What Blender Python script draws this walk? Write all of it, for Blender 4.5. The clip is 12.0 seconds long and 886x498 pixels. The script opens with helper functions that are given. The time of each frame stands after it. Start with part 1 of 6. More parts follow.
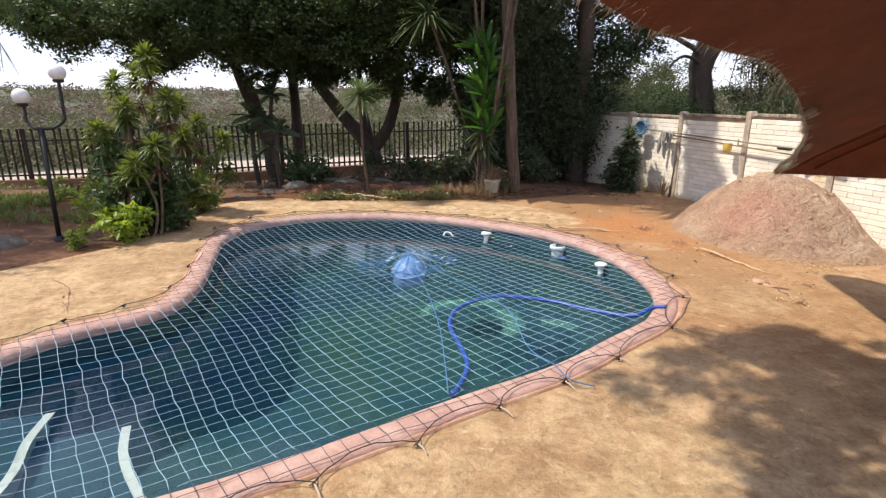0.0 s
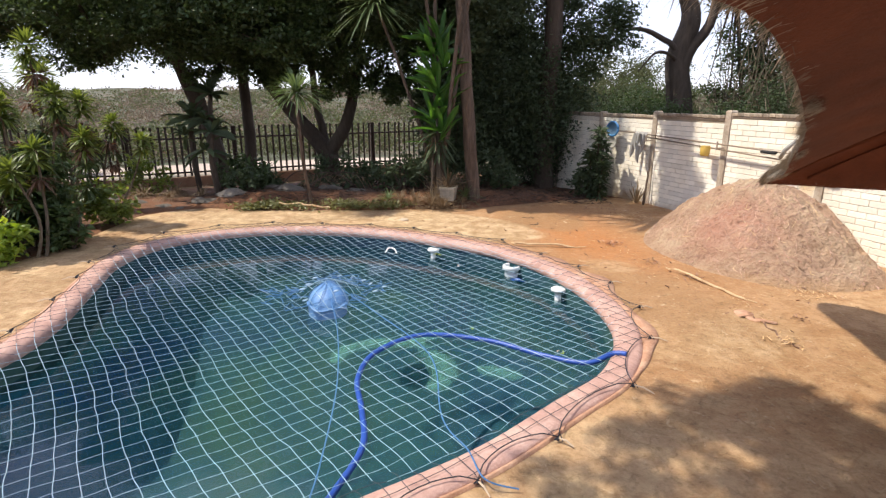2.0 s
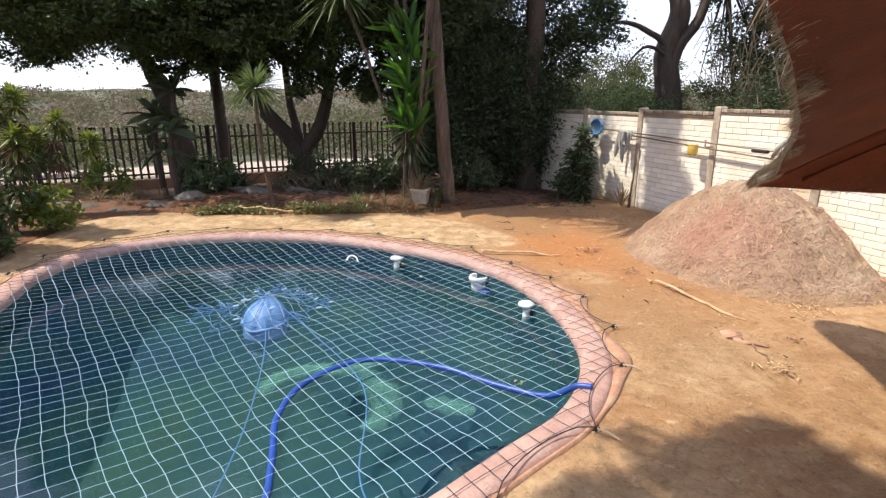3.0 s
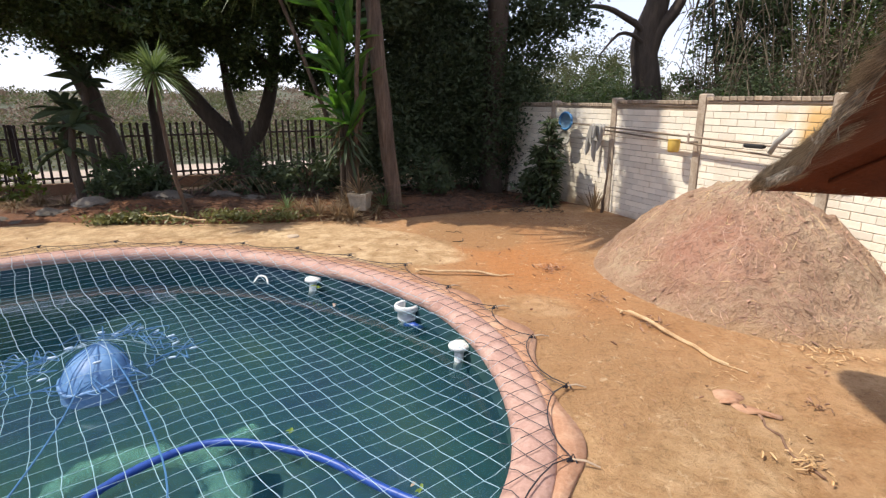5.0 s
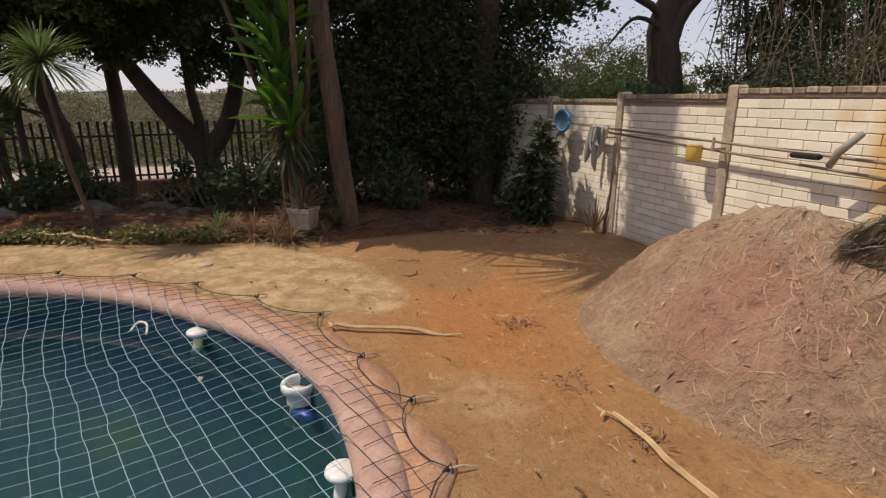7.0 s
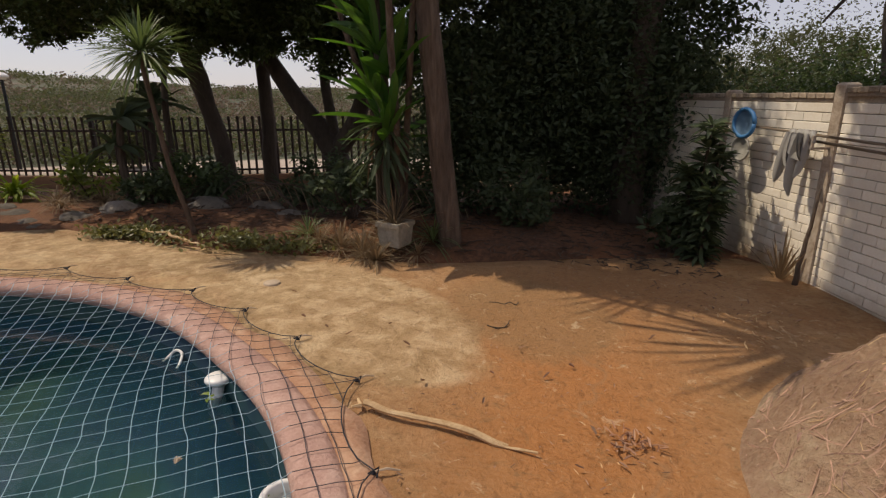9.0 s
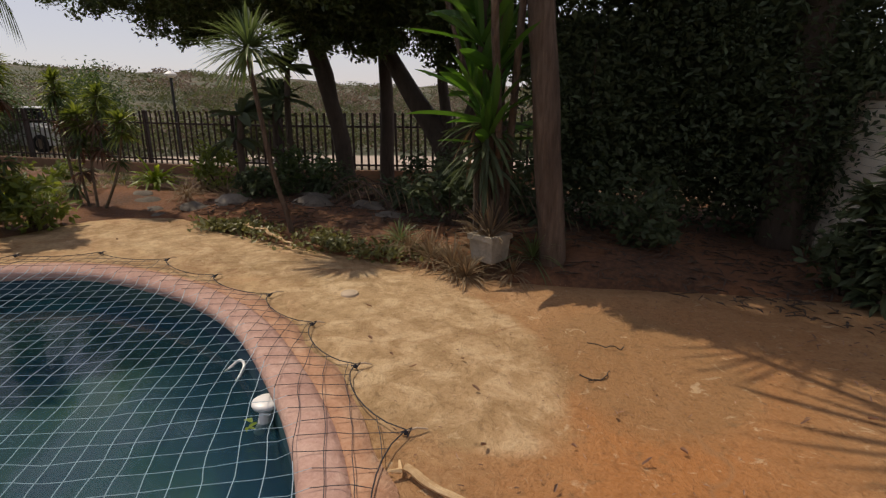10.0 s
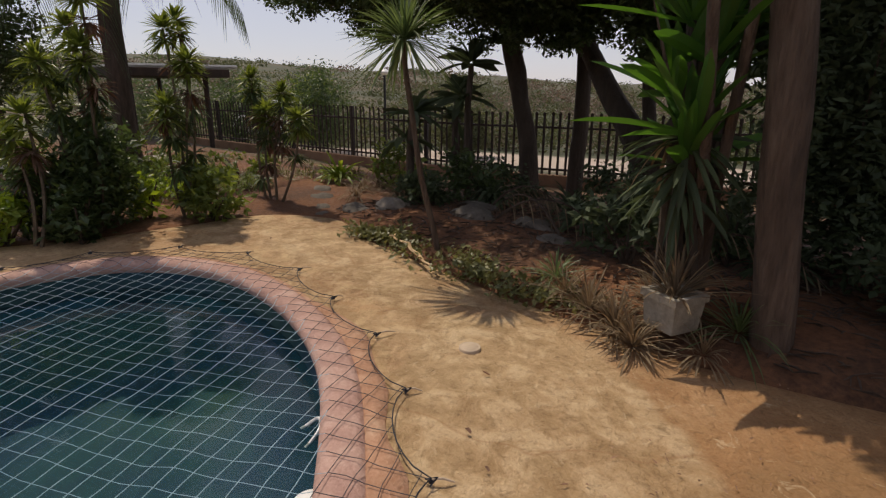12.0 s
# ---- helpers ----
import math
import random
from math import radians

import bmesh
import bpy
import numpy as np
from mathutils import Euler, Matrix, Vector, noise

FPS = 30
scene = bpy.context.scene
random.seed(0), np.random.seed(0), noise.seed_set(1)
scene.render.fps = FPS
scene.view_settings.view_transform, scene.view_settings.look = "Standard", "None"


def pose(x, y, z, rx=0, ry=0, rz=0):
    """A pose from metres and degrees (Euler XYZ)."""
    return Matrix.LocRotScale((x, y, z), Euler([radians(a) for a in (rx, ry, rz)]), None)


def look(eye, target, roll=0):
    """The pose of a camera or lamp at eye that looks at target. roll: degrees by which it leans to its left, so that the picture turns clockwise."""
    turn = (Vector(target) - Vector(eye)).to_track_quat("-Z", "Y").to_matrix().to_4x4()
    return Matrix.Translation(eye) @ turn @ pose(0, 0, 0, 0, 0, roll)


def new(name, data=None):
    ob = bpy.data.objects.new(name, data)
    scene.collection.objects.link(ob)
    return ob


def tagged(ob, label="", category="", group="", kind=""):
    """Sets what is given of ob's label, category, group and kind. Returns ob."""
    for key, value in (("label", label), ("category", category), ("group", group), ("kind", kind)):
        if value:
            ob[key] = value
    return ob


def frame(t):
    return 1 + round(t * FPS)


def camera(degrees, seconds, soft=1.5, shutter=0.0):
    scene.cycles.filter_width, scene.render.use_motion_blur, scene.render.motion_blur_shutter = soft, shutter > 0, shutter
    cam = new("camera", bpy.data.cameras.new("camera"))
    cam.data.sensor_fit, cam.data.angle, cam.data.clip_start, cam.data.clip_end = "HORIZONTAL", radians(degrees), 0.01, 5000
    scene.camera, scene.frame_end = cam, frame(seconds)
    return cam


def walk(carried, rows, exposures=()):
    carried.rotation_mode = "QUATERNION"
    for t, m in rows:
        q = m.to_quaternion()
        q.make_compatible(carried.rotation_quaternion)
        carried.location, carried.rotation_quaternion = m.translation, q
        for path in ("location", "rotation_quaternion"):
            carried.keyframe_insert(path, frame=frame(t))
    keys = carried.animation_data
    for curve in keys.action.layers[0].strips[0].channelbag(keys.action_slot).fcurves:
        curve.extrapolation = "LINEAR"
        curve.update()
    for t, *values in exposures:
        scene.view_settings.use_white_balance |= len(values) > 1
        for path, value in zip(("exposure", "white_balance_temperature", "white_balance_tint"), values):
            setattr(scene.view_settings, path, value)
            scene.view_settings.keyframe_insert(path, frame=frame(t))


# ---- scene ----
# ---- camera and walk ----
cam = camera(79.1, 12.0, soft=1.3)
METRES, EYE, TILT, LEAN, TURN = 7.35, 1.764, -16.0, 0.0, 0.0
ROWS = [
    (0.0, 0.0, 0.0, 0.0, 0.0, -0.0, 0.0),
    (0.5, 0.02, 0.0329, 0.0086, -0.5, 0.01, 0.1),
    (1.0, 0.0393, 0.0656, 0.0139, -0.55, -0.04, 0.15),
    (1.5, 0.0583, 0.1015, 0.0241, -0.98, 0.02, 0.23),
    (2.0, 0.0753, 0.1294, 0.0298, -1.51, 0.09, 0.4),
    (2.5, 0.1022, 0.1654, 0.0351, -1.78, 0.12, 0.51),
    (4.5, 0.1833, 0.3101, 0.0568, -2.75, 0.27, 0.87),
    (5.0, 0.2047, 0.3529, 0.0614, -3.42, 0.29, 1.02),
    (5.5, 0.2296, 0.3959, 0.0704, -3.51, 0.32, 0.98),
    (6.0, 0.2512, 0.4396, 0.0825, -3.36, 0.33, 0.95),
    (6.5, 0.2767, 0.4827, 0.0927, -3.01, 0.33, 0.86),
    (8.5, 0.3389, 0.6425, 0.132, 10.39, -0.2, -3.01),
    (9.0, 0.3426, 0.6788, 0.1436, 15.01, -0.58, -4.27),
    (9.5, 0.3456, 0.7222, 0.1551, 21.64, -1.32, -6.06),
    (10.0, 0.3441, 0.7549, 0.1641, 28.07, -2.16, -7.98),
    (10.5, 0.3381, 0.7903, 0.1769, 32.47, -2.9, -9.14),
    (11.0, 0.3311, 0.8239, 0.1885, 37.63, -3.81, -10.4),
    (11.5, 0.3205, 0.853, 0.1922, 45.04, -5.33, -11.91),
    (12.0, 0.2999, 0.8797, 0.202, 49.28, -6.32, -12.82),
]
EXPOSURES = [(0.0, 0.28, 6500, 10), (2.5, 0.4, 6500, 10), (4.5, 0.33, 6500, 10), (5.5, 0.06, 6700, 10), (6.5, -0.38, 7100, 11), (8.5, -0.64, 7400, 13), (10.0, -0.68, 7400, 13), (12.0, -0.7, 7200, 13)]
walk(cam, [(t, pose(0, 0, EYE, TILT, LEAN, TURN) @ pose(METRES * x, METRES * y, METRES * z, 90 + pitch, roll, yaw)) for t, x, y, z, yaw, pitch, roll in ROWS], EXPOSURES)

# ---- world and sun ----
SUN_TO = Vector((-0.62, 0.05, 1.0)).normalized()
SUN_EL = math.asin(SUN_TO.z)
SUN_AZ = math.atan2(SUN_TO.x, SUN_TO.y)
world = bpy.data.worlds.new("world")
scene.world = world
world.use_nodes = True
wn = world.node_tree.nodes
sky = wn.new("ShaderNodeTexSky")
sky.sky_type, sky.sun_disc = "NISHITA", False
sky.sun_elevation, sky.sun_rotation = SUN_EL, SUN_AZ
sky.air_density, sky.dust_density, sky.ozone_density = 1.0, 0.3, 2.0
wn["Background"].inputs["Strength"].default_value = 0.15
haze = wn.new("ShaderNodeMix")
haze.data_type = "RGBA"
haze.inputs[0].default_value = 0.68
haze.inputs[7].default_value = (6.2, 6.4, 8.1, 1.0)
world.node_tree.links.new(sky.outputs[0], haze.inputs[6])
world.node_tree.links.new(haze.outputs[2], wn["Background"].inputs["Color"])
sun = new("sun", bpy.data.lights.new("sun", "SUN"))
sun.data.energy, sun.data.angle, sun.data.color = 4.6, radians(0.53), (1.0, 0.92, 0.8)
sun.matrix_world = look(SUN_TO * 50, (0, 0, 0))


# ---- materials ----
def shader(name):
    m = bpy.data.materials.new(name)
    m.use_nodes = True
    return m, m.node_tree.nodes, m.node_tree.links, m.node_tree.nodes["Principled BSDF"]


def ramp(nodes, links, fac, stops):
    r = nodes.new("ShaderNodeValToRGB")
    el = r.color_ramp.elements
    while len(el) < len(stops):
        el.new(0.5)
    for e, (p, c) in zip(el, stops):
        e.position, e.color = p, (*c, 1.0)
    links.new(fac, r.inputs[0])
    return r.outputs[0]


def noise_of(nodes, links, coord, scale, detail=4.0, rough=0.55, stretch=(1, 1, 1), warp=0.0):
    mp = nodes.new("ShaderNodeMapping")
    mp.inputs["Scale"].default_value = stretch
    links.new(coord, mp.inputs[0])
    n = nodes.new("ShaderNodeTexNoise")
    n.inputs["Scale"].default_value, n.inputs["Detail"].default_value = scale, detail
    n.inputs["Roughness"].default_value, n.inputs["Distortion"].default_value = rough, warp
    links.new(mp.outputs[0], n.inputs["Vector"])
    return n.outputs["Fac"]


def mixed(nodes, links, fac, a, b, mode="MIX"):
    x = nodes.new("ShaderNodeMix")
    x.data_type, x.blend_type = "RGBA", mode
    for sock, v in ((x.inputs[0], fac), (x.inputs[6], a), (x.inputs[7], b)):
        if isinstance(v, (int, float)):
            sock.default_value = v
        elif isinstance(v, tuple):
            sock.default_value = (*v, 1.0)
        else:
            links.new(v, sock)
    return x.outputs[2]


def bumped(nodes, links, bsdf, height, strength, dist):
    b = nodes.new("ShaderNodeBump")
    b.inputs["Strength"].default_value, b.inputs["Distance"].default_value = strength, dist
    links.new(height, b.inputs["Height"])
    links.new(b.outputs[0], bsdf.inputs["Normal"])


def surface(name, dark, mid, light, coarse=1.5, fine=30.0, rough=0.85, bump=0.4, dist=0.01, stretch=(1, 1, 1), vary=0.0, metal=0.0, warp=0.4, placed=False, stain=None):
    """A worn surface: colour at two scales, fine relief, and a shift from piece to piece."""
    m, n, l, p = shader(name)
    co = n.new("ShaderNodeNewGeometry").outputs["Position"] if placed else n.new("ShaderNodeTexCoord").outputs["Object"]
    big = noise_of(n, l, co, coarse, 5, 0.6, stretch, warp)
    small = noise_of(n, l, co, fine, 6, 0.65, stretch)
    col = ramp(n, l, big, [(0.3, dark), (0.5, mid), (0.7, light)])
    col = mixed(n, l, 0.35, col, ramp(n, l, small, [(0.3, dark), (0.65, light)]))
    if vary:
        info = n.new("ShaderNodeObjectInfo").outputs["Random"]
        geo = n.new("ShaderNodeNewGeometry").outputs["Random Per Island"]
        add = n.new("ShaderNodeMath")
        add.operation = "ADD"
        l.new(info, add.inputs[0]), l.new(geo, add.inputs[1])
        fr = n.new("ShaderNodeMath")
        fr.operation = "FRACT"
        l.new(add.outputs[0], fr.inputs[0])
        hsv = n.new("ShaderNodeHueSaturation")
        mr = n.new("ShaderNodeMapRange")
        mr.inputs["To Min"].default_value, mr.inputs["To Max"].default_value = 1 - vary, 1 + vary
        l.new(fr.outputs[0], mr.inputs[0]), l.new(mr.outputs[0], hsv.inputs["Value"]), l.new(col, hsv.inputs["Color"])
        col = hsv.outputs[0]
    for (x, y, z), (r, h), tint, amount in stain or ():
        mp = n.new("ShaderNodeMapping")
        mp.vector_type = "TEXTURE"
        mp.inputs["Location"].default_value, mp.inputs["Scale"].default_value = (x, y, z), (r, r, h)
        l.new(co, mp.inputs[0])
        ln = n.new("ShaderNodeVectorMath")
        ln.operation = "LENGTH"
        l.new(mp.outputs[0], ln.inputs[0])
        ad = n.new("ShaderNodeMath")
        ad.operation = "MULTIPLY_ADD"
        ad.inputs[1].default_value = 0.9
        l.new(noise_of(n, l, co, 7, 4), ad.inputs[0]), l.new(ln.outputs["Value"], ad.inputs[2])
        mr = n.new("ShaderNodeMapRange")
        mr.inputs["From Min"].default_value, mr.inputs["From Max"].default_value, mr.inputs["To Max"].default_value = 1.5, 0.9, amount
        l.new(ad.outputs[0], mr.inputs[0])
        col = mixed(n, l, mr.outputs[0], col, tint)
    l.new(col, p.inputs["Base Color"])
    p.inputs["Roughness"].default_value, p.inputs["Metallic"].default_value = rough, metal
    bumped(n, l, p, small, bump, dist)
    return m


def foliage(name, dark, light, trans=0.35, rough=0.45):
    """Leaves that let light through, each a little different."""
    m, n, l, p = shader(name)
    geo = n.new("ShaderNodeNewGeometry").outputs["Random Per Island"]
    col = ramp(n, l, geo, [(0.0, dark), (0.75, tuple((a + b) / 2 for a, b in zip(dark, light))), (1.0, light)])
    co = n.new("ShaderNodeTexCoord").outputs["Object"]
    col = mixed(n, l, 0.4, col, mixed(n, l, noise_of(n, l, co, 1.3, 3), col, light), "MIX")
    l.new(col, p.inputs["Base Color"])
    p.inputs["Roughness"].default_value = rough
    t = n.new("ShaderNodeBsdfTranslucent")
    hsv = n.new("ShaderNodeHueSaturation")
    hsv.inputs["Hue"].default_value, hsv.inputs["Saturation"].default_value, hsv.inputs["Value"].default_value = 0.48, 1.15, 1.7
    l.new(col, hsv.inputs["Color"]), l.new(hsv.outputs[0], t.inputs["Color"])
    mx = n.new("ShaderNodeMixShader")
    mx.inputs[0].default_value = trans
    l.new(p.outputs[0], mx.inputs[1]), l.new(t.outputs[0], mx.inputs[2]), l.new(mx.outputs[0], n["Material Output"].inputs[0])
    return m


def plain(name, colour, rough=0.5, metal=0.0):
    m, n, l, p = shader(name)
    co = n.new("ShaderNodeTexCoord").outputs["Object"]
    f = noise_of(n, l, co, 25, 4)
    l.new(mixed(n, l, f, tuple(c * 0.82 for c in colour), tuple(min(1, c * 1.12) for c in colour)), p.inputs["Base Color"])
    p.inputs["Roughness"].default_value, p.inputs["Metallic"].default_value = rough, metal
    return m


def sheer(name, colour, cover):
    """A thin sheet that covers only part of what lies behind it."""
    m, n, l, p = shader(name)
    co = n.new("ShaderNodeTexCoord").outputs["Object"]
    f = noise_of(n, l, co, 14, 5, 0.6)
    l.new(mixed(n, l, f, tuple(c * 0.7 for c in colour), tuple(min(1, c * 1.2) for c in colour)), p.inputs["Base Color"])
    p.inputs["Roughness"].default_value, p.inputs["Alpha"].default_value = 0.9, cover
    return m


def ellipse_mask(n, l, pos, x, y, rx, ry, turn, soft):
    """1 inside a stain of that place and size, 0 outside, with an uneven rim."""
    mp = n.new("ShaderNodeMapping")
    mp.vector_type = "TEXTURE"
    mp.inputs["Location"].default_value, mp.inputs["Rotation"].default_value = (x, y, 0), (0, 0, radians(turn))
    mp.inputs["Scale"].default_value = (rx, ry, 1)
    l.new(pos, mp.inputs[0])
    sx = n.new("ShaderNodeSeparateXYZ")
    l.new(mp.outputs[0], sx.inputs[0])
    cx = n.new("ShaderNodeCombineXYZ")
    l.new(sx.outputs[0], cx.inputs[0]), l.new(sx.outputs[1], cx.inputs[1])
    ln = n.new("ShaderNodeVectorMath")
    ln.operation = "LENGTH"
    l.new(cx.outputs[0], ln.inputs[0])
    ad = n.new("ShaderNodeMath")
    ad.operation = "MULTIPLY_ADD"
    ad.inputs[1].default_value = 0.5
    l.new(noise_of(n, l, pos, 2.3, 5), ad.inputs[0]), l.new(ln.outputs["Value"], ad.inputs[2])
    mr = n.new("ShaderNodeMapRange")
    mr.inputs["From Min"].default_value, mr.inputs["From Max"].default_value = 1.25 + soft, 1.25 - soft
    l.new(ad.outputs[0], mr.inputs[0])
    return mr.outputs[0]


def deck_material():
    m, n, l, p = shader("deck plaster")
    pos = n.new("ShaderNodeTexCoord").outputs["Object"]
    big = noise_of(n, l, pos, 0.9, 6, 0.6, warp=0.6)
    mid = noise_of(n, l, pos, 4.5, 6, 0.65, warp=0.5)
    fine = noise_of(n, l, pos, 55, 6, 0.7)
    grit = noise_of(n, l, pos, 240, 3, 0.7)
    col = ramp(n, l, big, [(0.4, (0.30, 0.18, 0.098)), (0.5, (0.45, 0.295, 0.175)), (0.6, (0.56, 0.40, 0.255))])
    col = mixed(n, l, 0.45, col, ramp(n, l, mid, [(0.41, (0.26, 0.165, 0.085)), (0.5, (0.45, 0.3, 0.18)), (0.59, (0.66, 0.5, 0.335))]))
    for scale, lo, hi, amount, tint in ((1.5, 0.5, 0.57, 0.5, (0.6, 0.455, 0.285)), (2.6, 0.53, 0.6, 0.5, (0.27, 0.175, 0.085)), (0.75, 0.52, 0.62, 0.4, (0.40, 0.21, 0.095)), (5.2, 0.55, 0.62, 0.4, (0.62, 0.48, 0.31)), (3.3, 0.55, 0.6, 0.45, (0.58, 0.45, 0.28)), (1.9, 0.54, 0.6, 0.4, (0.24, 0.15, 0.075)), (9.0, 0.56, 0.64, 0.4, (0.25, 0.16, 0.08))):
        f = n.new("ShaderNodeMapRange")
        f.inputs["From Min"].default_value, f.inputs["From Max"].default_value, f.inputs["To Max"].default_value = lo, hi, amount
        l.new(noise_of(n, l, pos, scale, 7, 0.62, (1, 1.1, 1), 0.9), f.inputs[0])
        col = mixed(n, l, f.outputs[0], col, tint)
    red = (0.345, 0.16, 0.06)
    for args in ((2.6, 7.3, 0.8, 1.5, 12, 0.8), (2.9, 6.2, 1.5, 3.4, 14, 0.9), (2.7, 9.0, 1.5, 1.0, 0, 0.7)):
        f = n.new("ShaderNodeMath")
        f.operation = "MULTIPLY"
        f.inputs[1].default_value = 0.68
        l.new(ellipse_mask(n, l, pos, *args), f.inputs[0])
        col = mixed(n, l, f.outputs[0], col, red)
    hot = ellipse_mask(n, l, pos, 2.5, 7.4, 0.5, 1.0, 10, 0.6)
    col = mixed(n, l, hot, col, mixed(n, l, 0.7, col, (0.44, 0.165, 0.04)))
    worn = ramp(n, l, mid, [(0.38, (0.33, 0.235, 0.13)), (0.5, (0.5, 0.375, 0.235)), (0.6, (0.68, 0.55, 0.39))])
    for amount, args in ((0.65, (0.92, 8.2, 1.25, 0.64, 146, 0.05)), (0.35, (2.45, 6.3, 0.27, 0.22, 150, 0.15)), (0.5, (-2.3, 8.75, 1.2, 0.35, 5, 0.3)), (0.45, (-0.9, 8.75, 0.6, 0.25, 170, 0.1)), (0.4, (-0.2, 8.5, 0.35, 0.2, 30, 0.08)), (0.35, (2.9, 4.6, 0.5, 0.35, 40, 0.3)), (0.35, (1.6, 2.2, 0.8, 0.4, 20, 0.3))):
        f = n.new("ShaderNodeMath")
        f.operation = "MULTIPLY"
        f.inputs[1].default_value = amount
        l.new(ellipse_mask(n, l, pos, *args), f.inputs[0])
        col = mixed(n, l, f.outputs[0], col, worn)
    for amount, args in ((0.6, (2.2, 8.45, 0.7, 0.5, 120, 0.1)), (0.4, (2.6, 5.4, 0.5, 0.9, 20, 0.3)), (0.35, (-3.2, 5.6, 0.6, 0.4, 60, 0.2))):
        f = n.new("ShaderNodeMath")
        f.operation = "MULTIPLY"
        f.inputs[1].default_value = amount
        l.new(ellipse_mask(n, l, pos, *args), f.inputs[0])
        col = mixed(n, l, f.outputs[0], col, (0.27, 0.16, 0.075))
    spots = noise_of(n, l, pos, 13, 5, 0.75, warp=0.8)
    mrs = n.new("ShaderNodeMapRange")
    mrs.inputs["From Min"].default_value, mrs.inputs["From Max"].default_value, mrs.inputs["To Max"].default_value = 0.55, 0.66, 0.45
    l.new(spots, mrs.inputs[0])
    col = mixed(n, l, mrs.outputs[0], col, (0.2, 0.13, 0.065))
    col = mixed(n, l, 0.13, col, ramp(n, l, fine, [(0.38, (0.22, 0.13, 0.065)), (0.6, (0.64, 0.47, 0.305))]))
    rubble = noise_of(n, l, pos, 21, 7, 0.72, warp=0.6)
    col = mixed(n, l, 0.55, col, mixed(n, l, 1.0, col, ramp(n, l, rubble, [(0.34, (0.4, 0.36, 0.31)), (0.46, (0.9, 0.88, 0.86)), (0.6, (1.0, 1.0, 1.0))]), "MULTIPLY"))
    flecks = n.new("ShaderNodeMapRange")
    flecks.inputs["From Min"].default_value, flecks.inputs["From Max"].default_value, flecks.inputs["To Max"].default_value = 0.6, 0.68, 0.5
    l.new(noise_of(n, l, pos, 11, 6, 0.7, warp=0.9), flecks.inputs[0])
    col = mixed(n, l, flecks.outputs[0], col, (0.66, 0.53, 0.38))
    vo = n.new("ShaderNodeTexVoronoi")
    vo.feature = "DISTANCE_TO_EDGE"
    vo.inputs["Scale"].default_value = 0.55
    wm = n.new("ShaderNodeMix")
    wm.data_type = "VECTOR"
    wm.inputs[0].default_value = 0.25
    nz = n.new("ShaderNodeTexNoise")
    nz.inputs["Scale"].default_value = 2.0
    l.new(pos, nz.inputs["Vector"]), l.new(pos, wm.inputs[4]), l.new(nz.outputs["Color"], wm.inputs[5])
    l.new(wm.outputs[1], vo.inputs["Vector"])
    crack = n.new("ShaderNodeMapRange")
    crack.inputs["From Min"].default_value, crack.inputs["From Max"].default_value = 0.004, 0.0
    crack.inputs["To Max"].default_value = 0.55
    l.new(vo.outputs["Distance"], crack.inputs[0])
    col = mixed(n, l, crack.outputs[0], col, (0.33, 0.19, 0.1))
    col = mixed(n, l, 1.0, col, (1.0, 0.945, 0.82), "MULTIPLY")
    l.new(col, p.inputs["Base Color"])
    p.inputs["Roughness"].default_value = 0.9
    h = n.new("ShaderNodeMath")
    h.operation = "MULTIPLY_ADD"
    h.inputs[1].default_value = 0.35
    l.new(grit, h.inputs[0]), l.new(fine, h.inputs[2])
    h2 = n.new("ShaderNodeMath")
    h2.operation = "MULTIPLY_ADD"
    h2.inputs[1].default_value = 4.0
    l.new(mid, h2.inputs[0]), l.new(h.outputs[0], h2.inputs[2])
    h3 = n.new("ShaderNodeMath")
    h3.operation = "MULTIPLY_ADD"
    h3.inputs[1].default_value = 1.6
    l.new(rubble, h3.inputs[0]), l.new(h2.outputs[0], h3.inputs[2])
    bumped(n, l, p, h3.outputs[0], 0.75, 0.012)
    return m


def ground_material():
    """Red garden soil near by, dry veld far off."""
    m, n, l, p = shader("soil and veld")
    pos = n.new("ShaderNodeTexCoord").outputs["Object"]
    big = noise_of(n, l, pos, 0.8, 6, 0.6, warp=0.5)
    fine = noise_of(n, l, pos, 22, 6, 0.7)
    soil = ramp(n, l, big, [(0.36, (0.045, 0.022, 0.012)), (0.5, (0.125, 0.05, 0.02)), (0.66, (0.22, 0.09, 0.036))])
    soil = mixed(n, l, 0.4, soil, ramp(n, l, fine, [(0.35, (0.055, 0.024, 0.012)), (0.65, (0.3, 0.14, 0.065))]))
    far = noise_of(n, l, pos, 0.035, 7, 0.65, warp=0.8)
    veld = ramp(n, l, far, [(0.3, (0.035, 0.048, 0.022)), (0.48, (0.06, 0.07, 0.034)), (0.58, (0.115, 0.088, 0.052)), (0.7, (0.22, 0.135, 0.1))])
    veld = mixed(n, l, 0.35, veld, ramp(n, l, noise_of(n, l, pos, 0.6, 5), [(0.4, (0.03, 0.04, 0.018)), (0.65, (0.13, 0.11, 0.065))]))
    road = ellipse_mask(n, l, pos, -5, 22, 40, 2.6, 21, 0.25)
    veld = mixed(n, l, road, veld, (0.42, 0.34, 0.27))
    ln = n.new("ShaderNodeVectorMath")
    ln.operation = "LENGTH"
    l.new(pos, ln.inputs[0])
    mr = n.new("ShaderNodeMapRange")
    mr.inputs["From Min"].default_value, mr.inputs["From Max"].default_value = 15.5, 19.0
    l.new(ln.outputs["Value"], mr.inputs[0])
    l.new(mixed(n, l, mr.outputs[0], soil, veld), p.inputs["Base Color"])
    p.inputs["Roughness"].default_value = 0.95
    bumped(n, l, p, fine, 0.8, 0.03)
    return m


